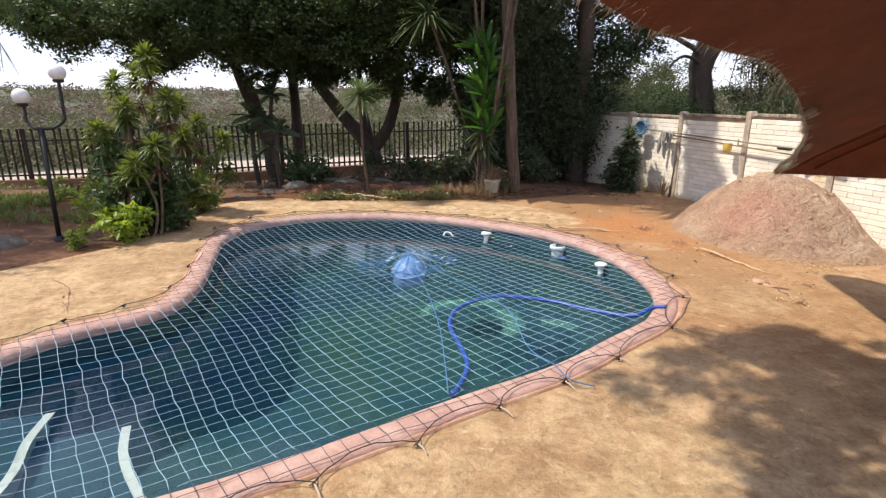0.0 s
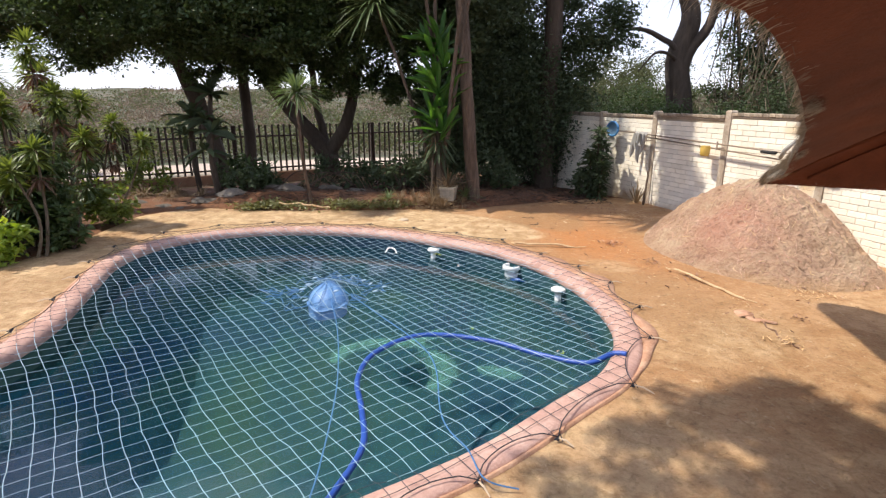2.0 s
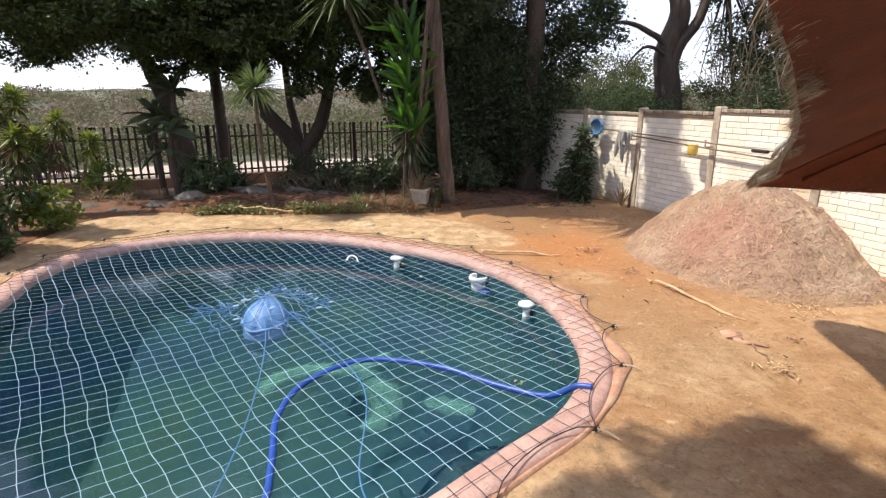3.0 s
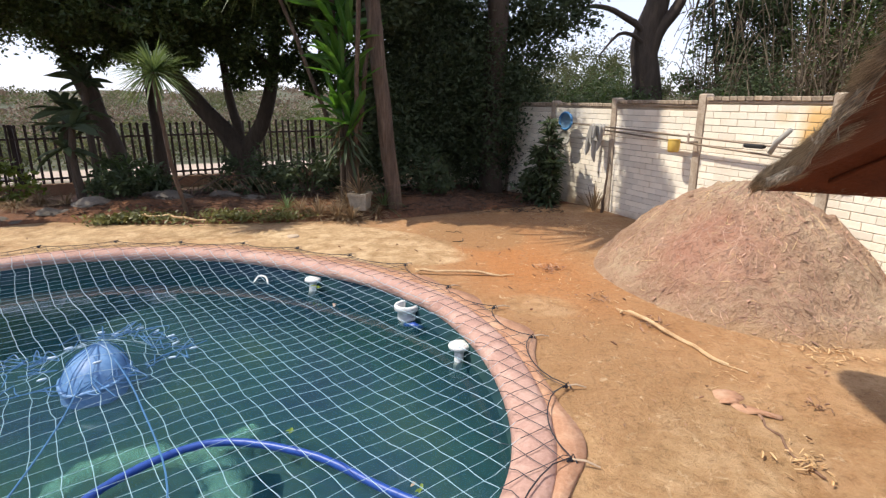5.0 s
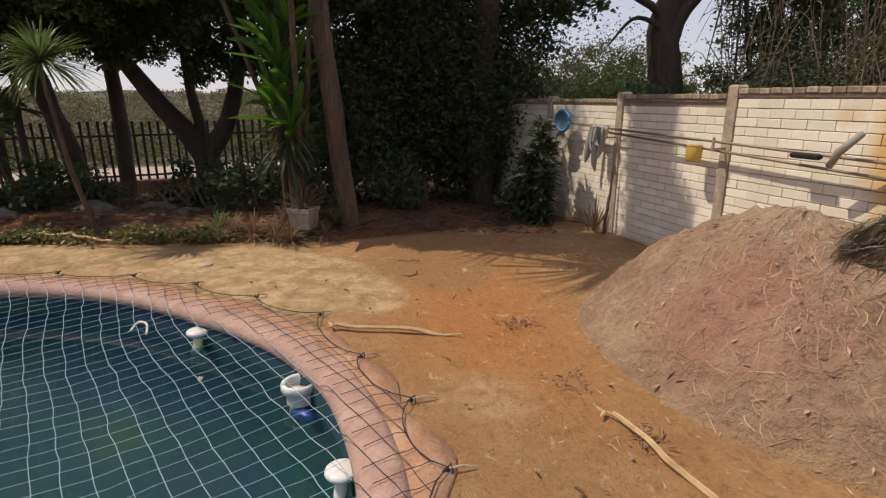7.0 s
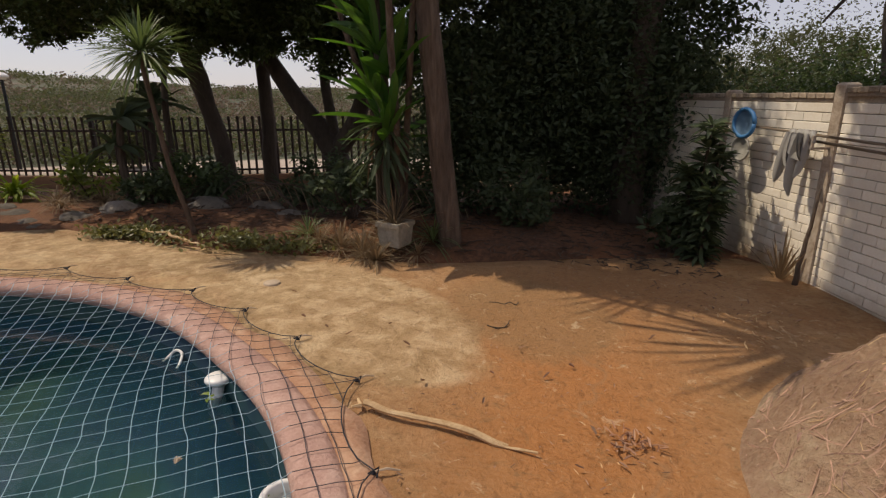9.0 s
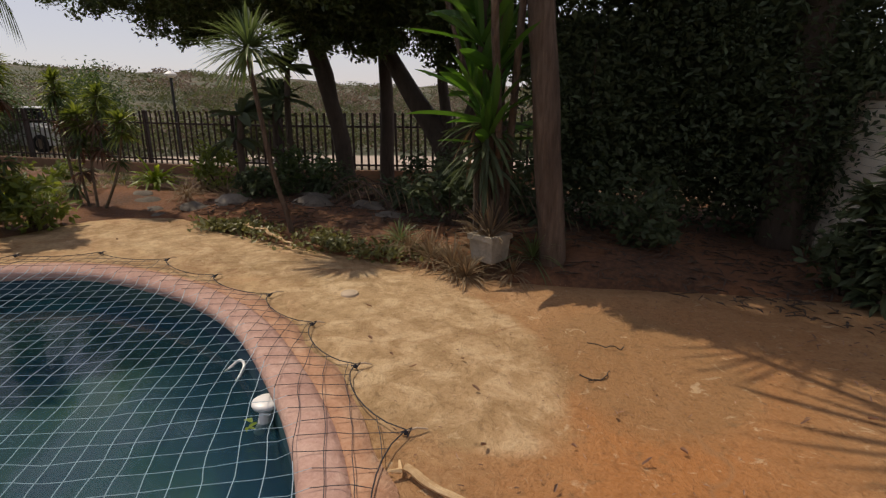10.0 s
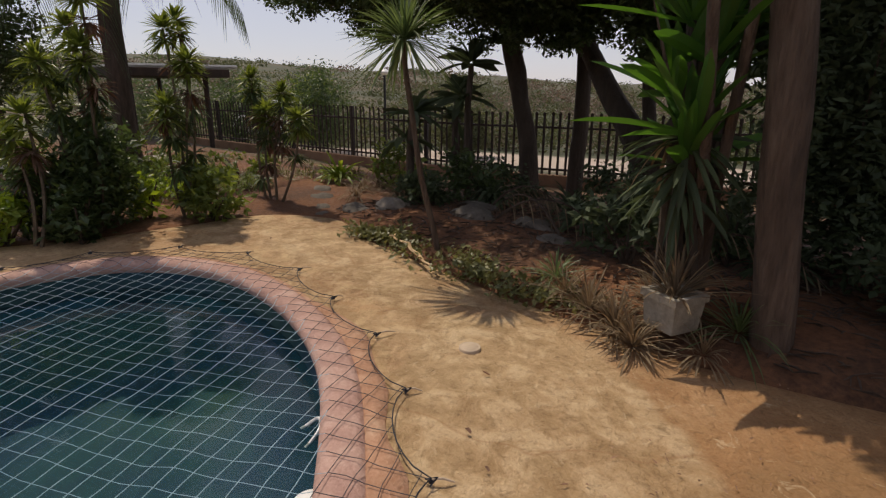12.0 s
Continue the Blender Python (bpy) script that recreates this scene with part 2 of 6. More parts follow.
def water_material():
    """Murky water: a clear gloss over a cloudy blue-green body that lets the things near its surface show."""
    m, n, l, p = shader("pool water")
    p.inputs["Base Color"].default_value = (0.7, 0.92, 0.93, 1)
    p.inputs["Roughness"].default_value, p.inputs["IOR"].default_value = 0.015, 1.33
    p.inputs["Transmission Weight"].default_value = 1.0
    pos = n.new("ShaderNodeTexCoord").outputs["Object"]
    bumped(n, l, p, noise_of(n, l, pos, 5.0, 3), 0.12, 0.02)
    cloud = n.new("ShaderNodeBsdfPrincipled")
    big = noise_of(n, l, pos, 0.45, 4, 0.55, warp=0.6)
    l.new(ramp(n, l, big, [(0.38, (0.003, 0.022, 0.06)), (0.5, (0.005, 0.036, 0.058)), (0.62, (0.012, 0.05, 0.045))]), cloud.inputs["Base Color"])
    cloud.inputs["Roughness"].default_value, cloud.inputs["IOR"].default_value = 0.03, 1.33
    mx = n.new("ShaderNodeMixShader")
    mx.inputs[0].default_value = 0.42
    l.new(p.outputs[0], mx.inputs[1]), l.new(cloud.outputs[0], mx.inputs[2]), l.new(mx.outputs[0], n["Material Output"].inputs[0])
    return m


def basin_material():
    m, n, l, p = shader("algae-stained pool plaster")
    pos = n.new("ShaderNodeTexCoord").outputs["Object"]
    big = noise_of(n, l, pos, 0.7, 5, 0.6, warp=0.7)
    fine = noise_of(n, l, pos, 9, 6, 0.65)
    col = ramp(n, l, big, [(0.36, (0.004, 0.034, 0.09)), (0.5, (0.009, 0.064, 0.085)), (0.64, (0.03, 0.082, 0.055))])
    col = mixed(n, l, 0.3, col, ramp(n, l, fine, [(0.3, (0.008, 0.035, 0.055)), (0.7, (0.03, 0.10, 0.085))]))
    l.new(col, p.inputs["Base Color"])
    p.inputs["Roughness"].default_value = 0.8
    return m


def thatch_material():
    """Weathered straw laid down the slope."""
    m, n, l, p = shader("grey weathered thatch")
    pos = n.new("ShaderNodeTexCoord").outputs["Object"]
    turn = n.new("ShaderNodeMapping")
    turn.inputs["Rotation"].default_value = (0, 0, radians(-52))
    l.new(pos, turn.inputs[0])
    streak = noise_of(n, l, turn.outputs[0], 1.0, 6, 0.7, (6, 90, 40))
    patch = noise_of(n, l, pos, 5, 5, 0.6)
    col = ramp(n, l, streak, [(0.34, (0.06, 0.05, 0.038)), (0.5, (0.24, 0.2, 0.16)), (0.66, (0.46, 0.4, 0.33))])
    col = mixed(n, l, 0.4, col, ramp(n, l, patch, [(0.35, (0.07, 0.055, 0.04)), (0.65, (0.26, 0.22, 0.175))]))
    l.new(col, p.inputs["Base Color"])
    p.inputs["Roughness"].default_value = 0.95
    bumped(n, l, p, streak, 1.0, 0.03)
    return m


M_DECK, M_GROUND, M_WATER, M_BASIN = deck_material(), ground_material(), water_material(), basin_material()
M_COPING = surface("pink coping plaster", (0.34, 0.185, 0.15), (0.47, 0.285, 0.23), (0.6, 0.41, 0.34), 5.5, 60, 0.85, 0.7, 0.012)
M_CORD = plain("braided net cord", (0.34, 0.48, 0.56), 0.55)
M_CORD_DARK = plain("net cord, near black over the coping", (0.03, 0.034, 0.045), 0.6)
M_BORDER = plain("dark border rope", (0.02, 0.022, 0.03), 0.75)
M_STRAP = plain("pale webbing strap", (0.5, 0.39, 0.28), 0.8)
M_HOSE = plain("blue plastic hose", (0.018, 0.07, 0.34), 0.4)
M_TOGGLE = plain("pale blue toggle plastic", (0.5, 0.62, 0.75), 0.4)
M_TANGLE = plain("wet blue rope", (0.06, 0.17, 0.36), 0.5)
M_BLUE = surface("faded blue plastic", (0.05, 0.15, 0.36), (0.11, 0.25, 0.48), (0.2, 0.36, 0.58), 6, 40, 0.5, 0.2)
M_WHITE = plain("white pool plastic", (0.8, 0.8, 0.78), 0.35)
M_PALE = sheer("thin pale debris sheet", (0.24, 0.52, 0.43), 0.22)
M_MOUND = surface("littered red-grey mound", (0.25, 0.135, 0.08), (0.41, 0.255, 0.16), (0.53, 0.395, 0.255), 2.4, 30, 0.95, 1.0, 0.05,
                  stain=[((-0.55, -0.45, 0.3), (0.55, 0.5), (0.42, 0.185, 0.125), 0.6), ((0.0, 0.1, 0.85), (0.5, 0.25), (0.5, 0.39, 0.26), 0.6), ((0.75, -0.75, 0.2), (0.4, 0.4), (0.5, 0.29, 0.13), 0.6), ((-0.3, -1.3, 0.0), (0.9, 0.12), (0.42, 0.25, 0.12), 0.6)])
M_CHIP = surface("pinkish bark chips", (0.26, 0.13, 0.09), (0.42, 0.25, 0.175), (0.54, 0.37, 0.27), 3, 40, 0.9, 0.4, vary=0.34)
M_FLAKE = surface("dead leaf litter", (0.15, 0.075, 0.045), (0.3, 0.17, 0.11), (0.42, 0.27, 0.18), 3, 40, 0.9, 0.3, vary=0.35)
M_DRY = surface("dry palm stalk", (0.42, 0.25, 0.11), (0.62, 0.42, 0.22), (0.75, 0.57, 0.35), 8, 60, 0.8, 0.4, stretch=(1, 1, 1), vary=0.2)
M_BRICK = surface("cream painted brick face", (0.74, 0.65, 0.51), (0.88, 0.81, 0.68), (0.91, 0.87, 0.77), 1.2, 60, 0.85, 0.5, 0.006, vary=0.09, placed=True,
                  stain=[((5.08, 7.12, 1.1), (0.26, 0.55), (0.7, 0.42, 0.11), 0.85), ((4.95, 7.45, 1.32), (0.12, 0.1), (0.72, 0.48, 0.18), 0.4), ((4.05, 10.2, -0.1), (0.7, 0.3), (0.4, 0.24, 0.1), 0.8), ((4.6, 8.6, -0.1), (1.6, 0.22), (0.42, 0.28, 0.15), 0.6), ((3.9, 10.6, 0.3), (0.3, 0.6), (0.45, 0.38, 0.28), 0.5)])
M_MORTAR = surface("grimy mortar bed", (0.2, 0.155, 0.11), (0.34, 0.28, 0.21), (0.48, 0.41, 0.32), 3, 60, 0.95, 0.4)
M_CREAMPOST = surface("cream painted concrete post", (0.2, 0.145, 0.1), (0.38, 0.3, 0.22), (0.6, 0.52, 0.42), 7, 50, 0.9, 0.4)
M_CAP = surface("grimy capping brick", (0.13, 0.095, 0.065), (0.27, 0.21, 0.15), (0.45, 0.37, 0.28), 6, 50, 0.95, 0.6, vary=0.3)
M_POST = surface("weathered concrete post", (0.2, 0.155, 0.115), (0.33, 0.265, 0.205), (0.45, 0.38, 0.3), 3, 50, 0.9, 0.4)
M_STRAW = surface("grey straw", (0.2, 0.165, 0.125), (0.38, 0.325, 0.26), (0.56, 0.49, 0.4), 6, 45, 0.95, 0.5, 0.01, vary=0.55)
M_THATCH = thatch_material()
M_UNDER = surface("red-brown reed underside", (0.09, 0.022, 0.009), (0.155, 0.038, 0.014), (0.22, 0.06, 0.022), 3, 60, 0.85, 0.8, 0.02)
M_TERRA = surface("terracotta plaster apron", (0.3, 0.14, 0.075), (0.45, 0.235, 0.14), (0.56, 0.37, 0.25), 5, 50, 0.9, 0.7, 0.012)
M_BARK = surface("grey-brown bark", (0.03, 0.021, 0.015), (0.085, 0.058, 0.042), (0.17, 0.12, 0.087), 5, 30, 0.95, 1.0, 0.05, stretch=(1, 1, 0.18))
M_TRUNK = surface("grey-tan fibrous bark", (0.045, 0.029, 0.02), (0.12, 0.08, 0.056), (0.24, 0.178, 0.132), 9, 34, 0.95, 1.0, 0.05, stretch=(1, 1, 0.15))
M_BARK_DARK = surface("dark brown bark", (0.04, 0.03, 0.022), (0.075, 0.055, 0.04), (0.12, 0.09, 0.065), 3, 26, 0.95, 0.9, 0.03, stretch=(1, 1, 0.25))
M_STEEL = surface("rust-brown palisade steel", (0.018, 0.011, 0.009), (0.03, 0.018, 0.014), (0.055, 0.03, 0.02), 4, 50, 0.65, 0.2, vary=0.2)
M_IRON = plain("black painted iron", (0.012, 0.012, 0.012), 0.5)
M_GLOBE = plain("opal white globe", (0.8, 0.79, 0.77), 0.3)
M_PLINTH = surface("brown plinth wall", (0.18, 0.10, 0.06), (0.26, 0.15, 0.09), (0.33, 0.2, 0.13), 2, 30, 0.95, 0.4)
M_BRUSH = surface("weathered bare stems", (0.06, 0.045, 0.03), (0.13, 0.1, 0.066), (0.22, 0.175, 0.12), 8, 60, 0.85, 0.3, vary=0.3)
M_STONE = surface("garden stone", (0.06, 0.05, 0.04), (0.12, 0.10, 0.08), (0.2, 0.175, 0.145), 3, 30, 0.9, 0.6, 0.02, vary=0.2)
M_POT = surface("weathered white concrete", (0.16, 0.14, 0.11), (0.3, 0.27, 0.21), (0.42, 0.385, 0.315), 6, 50, 0.9, 0.4)
M_POLE = plain("dull weathered pole", (0.27, 0.21, 0.15), 0.5, 0.3)
M_RAG = plain("grubby pale cloth", (0.33, 0.32, 0.29), 0.9)
M_YELLOW = plain("yellow plastic", (0.62, 0.42, 0.09), 0.5)
M_NETBLUE = plain("blue scoop frame", (0.05, 0.2, 0.42), 0.5)
M_SCOOP = plain("blue-grey scoop cloth", (0.1, 0.19, 0.29), 0.8)
M_MESH = plain("grey scoop mesh", (0.35, 0.34, 0.3), 0.8)
M_ROOFSHEET = plain("pale corrugated sheet", (0.5, 0.49, 0.46), 0.6)
M_TIMBER = surface("dark stained timber", (0.02, 0.014, 0.01), (0.04, 0.026, 0.018), (0.07, 0.045, 0.03), 4, 40, 0.8, 0.4)
M_CAR = plain("white car paint", (0.75, 0.75, 0.76), 0.25)
M_GLASSDARK = plain("dark car glass", (0.02, 0.022, 0.025), 0.08)
M_RUBBER = plain("black rubber", (0.015, 0.015, 0.015), 0.85)
L_TREE = foliage("dark tree leaves", (0.03, 0.052, 0.021), (0.095, 0.145, 0.048), 0.35)
L_BACK = foliage("deep shade leaves", (0.036, 0.052, 0.028), (0.085, 0.12, 0.052), 0.3, 0.75)
L_YUCCA = foliage("yucca blades", (0.05, 0.09, 0.03), (0.16, 0.22, 0.09), 0.3)
L_SWORD = foliage("bright sword leaves", (0.035, 0.10, 0.02), (0.085, 0.2, 0.04), 0.4)
L_BED = foliage("garden bed leaves", (0.07, 0.11, 0.025), (0.2, 0.25, 0.06), 0.4)
L_LIME = foliage("lime fern leaves", (0.13, 0.22, 0.03), (0.28, 0.36, 0.07), 0.45)
L_SKIRT = foliage("withered brown leaves", (0.06, 0.035, 0.022), (0.19, 0.11, 0.065), 0.2, 0.8)
L_DRY = foliage("dry grass blades", (0.10, 0.07, 0.04), (0.3, 0.225, 0.13), 0.25, 0.7)
L_VELD = foliage("veld bush leaves", (0.05, 0.062, 0.028), (0.11, 0.12, 0.056), 0.3, 0.8)
L_VELD_DRY = foliage("bare brown bush twigs", (0.10, 0.08, 0.055), (0.22, 0.17, 0.12), 0.2, 0.8)
L_COVER = foliage("creeping ground cover", (0.07, 0.08, 0.025), (0.22, 0.22, 0.08), 0.3)

# ---- building helpers ----
RNG = np.random.default_rng(7)


class Geo:
    """Vertices and faces gathered for one mesh."""

    def __init__(self):
        self.v, self.f, self.n = [], [], 0

    def add(self, verts, faces):
        self.v.append(np.asarray(verts, float).reshape(-1, 3))
        self.f.extend([tuple(i + self.n for i in f) for f in faces])
        self.n += len(self.v[-1])

    def tube(self, pts, radii, sides=6, cap=True):
        pts = [Vector(p) for p in pts]
        if isinstance(radii, (int, float)):
            radii = [radii] * len(pts)
        verts, side = [], None
        for i, p in enumerate(pts):
            t = (pts[min(i + 1, len(pts) - 1)] - pts[max(i - 1, 0)]).normalized()
            if side is None:
                side = t.cross(Vector((0.3, 0.9, 0.31))).normalized()
            side = (side - t * side.dot(t)).normalized()
            other = t.cross(side)
            for k in range(sides):
                a = 2 * math.pi * k / sides
                verts.append(p + (side * math.cos(a) + other * math.sin(a)) * radii[i])
        faces = []
        for i in range(len(pts) - 1):
            for k in range(sides):
                a, b = i * sides + k, i * sides + (k + 1) % sides
                faces.append((a, b, b + sides, a + sides))
        if cap:
            faces += [tuple(reversed(range(sides))), tuple(range((len(pts) - 1) * sides, len(pts) * sides))]
        self.add(verts, faces)

    def box(self, size, at=(0, 0, 0), turn=0.0, bevel=0.0):
        sx, sy, sz = (s / 2 for s in size)
        m = Matrix.Translation(at) @ Matrix.Rotation(turn, 4, "Z")
        if not bevel:
            vs = [(x, y, z) for z in (-sz, sz) for x, y in ((-sx, -sy), (sx, -sy), (sx, sy), (-sx, sy))]
            fs = [(3, 2, 1, 0), (4, 5, 6, 7), (0, 1, 5, 4), (1, 2, 6, 5), (2, 3, 7, 6), (3, 0, 4, 7)]
        else:
            b = min(bevel, sx * 0.9, sy * 0.9, sz * 0.9)
            ring = lambda i, z: [(x, y, z) for x, y in ((-sx + i, -sy + i), (sx - i, -sy + i), (sx - i, sy - i), (-sx + i, sy - i))]
            vs = ring(b, -sz) + ring(0, -sz + b) + ring(0, sz - b) + ring(b, sz)
            fs = [(3, 2, 1, 0), (12, 13, 14, 15)]
            for r in range(3):
                for k in range(4):
                    a, c = r * 4 + k, r * 4 + (k + 1) % 4
                    fs.append((a, c, c + 4, a + 4))
        self.add([m @ Vector(v) for v in vs], fs)

    def lathe(self, profile, at=(0, 0, 0), sides=16, m=None):
        m = m or Matrix.Translation(at)
        vs, fs = [], []
        for r, z in profile:
            for k in range(sides):
                a = 2 * math.pi * k / sides
                vs.append(m @ Vector((r * math.cos(a), r * math.sin(a), z)))
        for i in range(len(profile) - 1):
            for k in range(sides):
                a, b = i * sides + k, i * sides + (k + 1) % sides
                fs.append((a, b, b + sides, a + sides))
        self.add(vs, fs)

    def blade(self, p, d, length, width, droop=0.5, segs=4, fold=0.15, twist=0.0):
        """A pointed strap leaf that bends down along its length."""
        p, d = Vector(p), Vector(d).normalized()
        side = d.cross(Vector((0, 0, 1)))
        side = side.normalized() if side.length > 0.05 else Vector((1, 0, 0))
        if twist:
            side = Matrix.Rotation(twist, 3, d) @ side
        vs = []
        for i in range(segs + 1):
            u = i / segs
            c = p + d * (length * u) + Vector((0, 0, -droop * length * u * u))
            w = width * (0.45 + 1.3 * u) * (1 - u) ** 0.6 if u < 1 else 0.0
            up = side.cross(d) * (fold * w)
            vs += [c - side * w * 0.5 + up, c, c + side * w * 0.5 + up]
        fs = []
        for i in range(segs):
            a = i * 3
            fs += [(a, a + 1, a + 4, a + 3), (a + 1, a + 2, a + 5, a + 4)]
        self.add(vs, fs)

    def leaves(self, pos, size, flat=0.35, aspect=0.5):
        """Small folded leaves at the given places, turned at random."""
        pos = np.asarray(pos, float)
        n = len(pos)
        if not n:
            return
        ax = RNG.normal(size=(n, 3))
        ax[:, 2] *= 0.7
        ax /= np.linalg.norm(ax, axis=1)[:, None]
        nr = RNG.normal(size=(n, 3))
        nr[:, 2] += flat * 3
        sd = np.cross(ax, nr)
        sd /= np.linalg.norm(sd, axis=1)[:, None] + 1e-9
        up = np.cross(sd, ax)
        s = size * RNG.uniform(0.6, 1.35, n)[:, None]
        w = s * aspect * 0.5
        quad = np.stack([pos, pos + ax * s * 0.45 - sd * w + up * w * 0.3, pos + ax * s, pos + ax * s * 0.45 + sd * w + up * w * 0.3], 1)
        base = self.n + 4 * np.arange(n)
        self.v.append(quad.reshape(-1, 3))
        self.f.extend([(b, b + 1, b + 2, b + 3) for b in base.tolist()])
        self.n += 4 * n

    def mesh(self, name, material, smooth=False):
        me = bpy.data.meshes.new(name)
        me.from_pydata(np.concatenate(self.v).tolist() if self.v else [], [], self.f)
        me.materials.append(material)
        if smooth:
            me.polygons.foreach_set("use_smooth", [True] * len(me.polygons))
        me.update()
        return me


def thing(name, at, label, category, group=""):
    """An empty at a thing's base, to which its parts belong."""
    ob = new(name)
    ob.matrix_world = at if isinstance(at, Matrix) else Matrix.Translation(at)
    ob.empty_display_size = 0.1
    return tagged(ob, label, category, group)


def part(name, geo, material, parent, label="", smooth=False, local=True):
    """One mesh under a thing; local: its places are given from the thing's base, else in the world."""
    ob = new(name, geo.mesh(name, material, smooth))
    ob.parent = parent
    if not local:
        top = parent
        while top.parent:
            top = top.parent
        ob.matrix_parent_inverse = top.matrix_basis.inverted()
    return tagged(ob, label) if label else ob


def solo(name, geo, material, label, category, group="", kind="", smooth=False):
    """A thing that is a single mesh, in world places."""
    return tagged(new(name, geo.mesh(name, material, smooth)), label, category, group, kind)


def blob(n, centre, radii, hollow=0.45):
    """Places inside an ellipsoid, more of them towards its skin."""
    d = RNG.normal(size=(n, 3))
    d /= np.linalg.norm(d, axis=1)[:, None]
    r = (hollow + (1 - hollow) * RNG.random(n)) ** 0.7
    return np.asarray(centre) + d * r[:, None] * np.asarray(radii)


def wob(p, amount, scale=1.0):
    q = Vector(p) * scale
    return Vector(p) + Vector((noise.noise(q), noise.noise(q + Vector((7, 3, 1))), noise.noise(q + Vector((2, 9, 5))))) * amount


def curve(points, per=8, closed=False):
    """A smooth line through the points."""
    pts = [Vector(p) for p in points]
    n, out = len(pts), []
    for i in range(n if closed else n - 1):
        if closed:
            a, b, c, d = (pts[(i + k) % n] for k in (-1, 0, 1, 2))
        else:
            a, b, c, d = pts[max(i - 1, 0)], pts[i], pts[i + 1], pts[min(i + 2, n - 1)]
        for k in range(per):
            t = k / per
            out.append(0.5 * (2 * b + (c - a) * t + (2 * a - 5 * b + 4 * c - d) * t * t + (3 * b - a - 3 * c + d) * t ** 3))
    if not closed:
        out.append(pts[-1])
    return out


# ---- pool outline ----
POOL = [(-3.06, 3.36), (-2.83, 3.78), (-2.47, 4.08), (-2.32, 4.42), (-2.36, 5.0), (-2.6, 5.9), (-2.76, 6.6), (-2.62, 7.3), (-2.0, 7.78), (-1.12, 7.9),
        (-0.2, 7.74), (0.65, 7.3), (1.22, 6.88), (1.62, 6.4), (1.86, 5.83), (1.96, 5.3), (1.96, 4.8), (1.86, 4.42), (1.64, 4.05), (1.26, 3.72), (0.74, 3.28), (0.08, 2.88),
        (-0.66, 2.4), (-1.27, 2.06), (-1.9, 1.8), (-2.6, 1.75), (-3.15, 2.05), (-3.3, 2.65)]
RIM = [Vector((p.x, p.y)) for p in curve([(x, y, 0) for x, y in POOL], 8, True)]
NR = len(RIM)


def outward(i):
    t = RIM[(i + 1) % NR] - RIM[i - 1]
    n = Vector((-t.y, t.x)).normalized()
    return n


def ring(off):
    raw = [RIM[i] + outward(i) * off for i in range(NR)]
    return raw


if (RIM[2] + outward(2) * 0.5 - Vector((-0.5, 5.0))).length < (RIM[2] - Vector((-0.5, 5.0))).length:
    _out = outward
    outward = lambda i: -_out(i)


def inside(x, y, poly=RIM):
    c = False
    j = len(poly) - 1
    for i in range(len(poly)):
        a, b = poly[i], poly[j]
        if (a.y > y) != (b.y > y) and x < (b.x - a.x) * (y - a.y) / (b.y - a.y) + a.x:
            c = not c
        j = i
    return c


WATER = -0.2
COPING = 0.2


def strip(rings, closed=True):
    """A band of faces between rings of equal length."""
    g = Geo()
    n = len(rings[0])
    vs = [p for r in rings for p in r]
    fs = []
    for k in range(len(rings) - 1):
        for i in range(n if closed else n - 1):
            a, b = k * n + i, k * n + (i + 1) % n
            fs.append((a, a + n, b + n, b))
    g.add(vs, fs)
    return g


# ---- ground, deck, coping, pool ----
DECK_EDGE = [(-4.6, 3.6), (-4.75, 5.0), (-4.35, 5.7), (-3.95, 6.35), (-3.75, 7.2), (-3.72, 8.2), (-3.7, 8.9), (-3.0, 9.42), (-2.2, 9.25), (-1.3, 9.22), (-0.45, 9.22), (0.5, 9.27),
             (1.15, 9.32), (2.0, 9.65), (3.0, 10.0), (3.98, 10.1), (4.5, 8.6), (4.95, 7.2), (5.4, 5.8), (5.9, 4.3), (6.4, 2.6), (6.0, -1.5), (2.0, -3.5), (-2.5, -3.2), (-4.5, -0.5)]
EDGE = [Vector((p.x, p.y)) for p in curve([(x, y, 0) for x, y in DECK_EDGE], 8, True)]


def radial(poly, centre, angle):
    """Where a ray from the centre leaves the outline."""
    d = Vector((math.cos(angle), math.sin(angle)))
    best = None
    for i in range(len(poly)):
        a, b = poly[i - 1] - centre, poly[i] - centre
        e = b - a
        det = d.x * e.y - d.y * e.x
        if abs(det) < 1e-9:
            continue
        t = (a.x * e.y - a.y * e.x) / det
        u = (a.x * d.y - a.y * d.x) / det
        if t > 0 and -1e-6 <= u <= 1 + 1e-6 and (best is None or t > best):
            best = t
    return centre + d * (best or 1.0)


MID = Vector((-0.3, 4.9))
OUTER = ring(COPING)
FAN = [math.atan2(p.y - MID.y, p.x - MID.x) for p in OUTER]
BORDER = [radial(EDGE, MID, a) for a in FAN]


def fence_y(x):
    """The fence line on the plan."""
    pts = [(-40, 7.5), (-13.5, 13.6), (-7.2, 15.1), (-1.2, 18.0), (3.5, 20.3), (40, 38)]
    for (x0, y0), (x1, y1) in zip(pts, pts[1:]):
        if x <= x1:
            return y0 + (y1 - y0) * (x - x0) / (x1 - x0)
    return pts[-1][1]


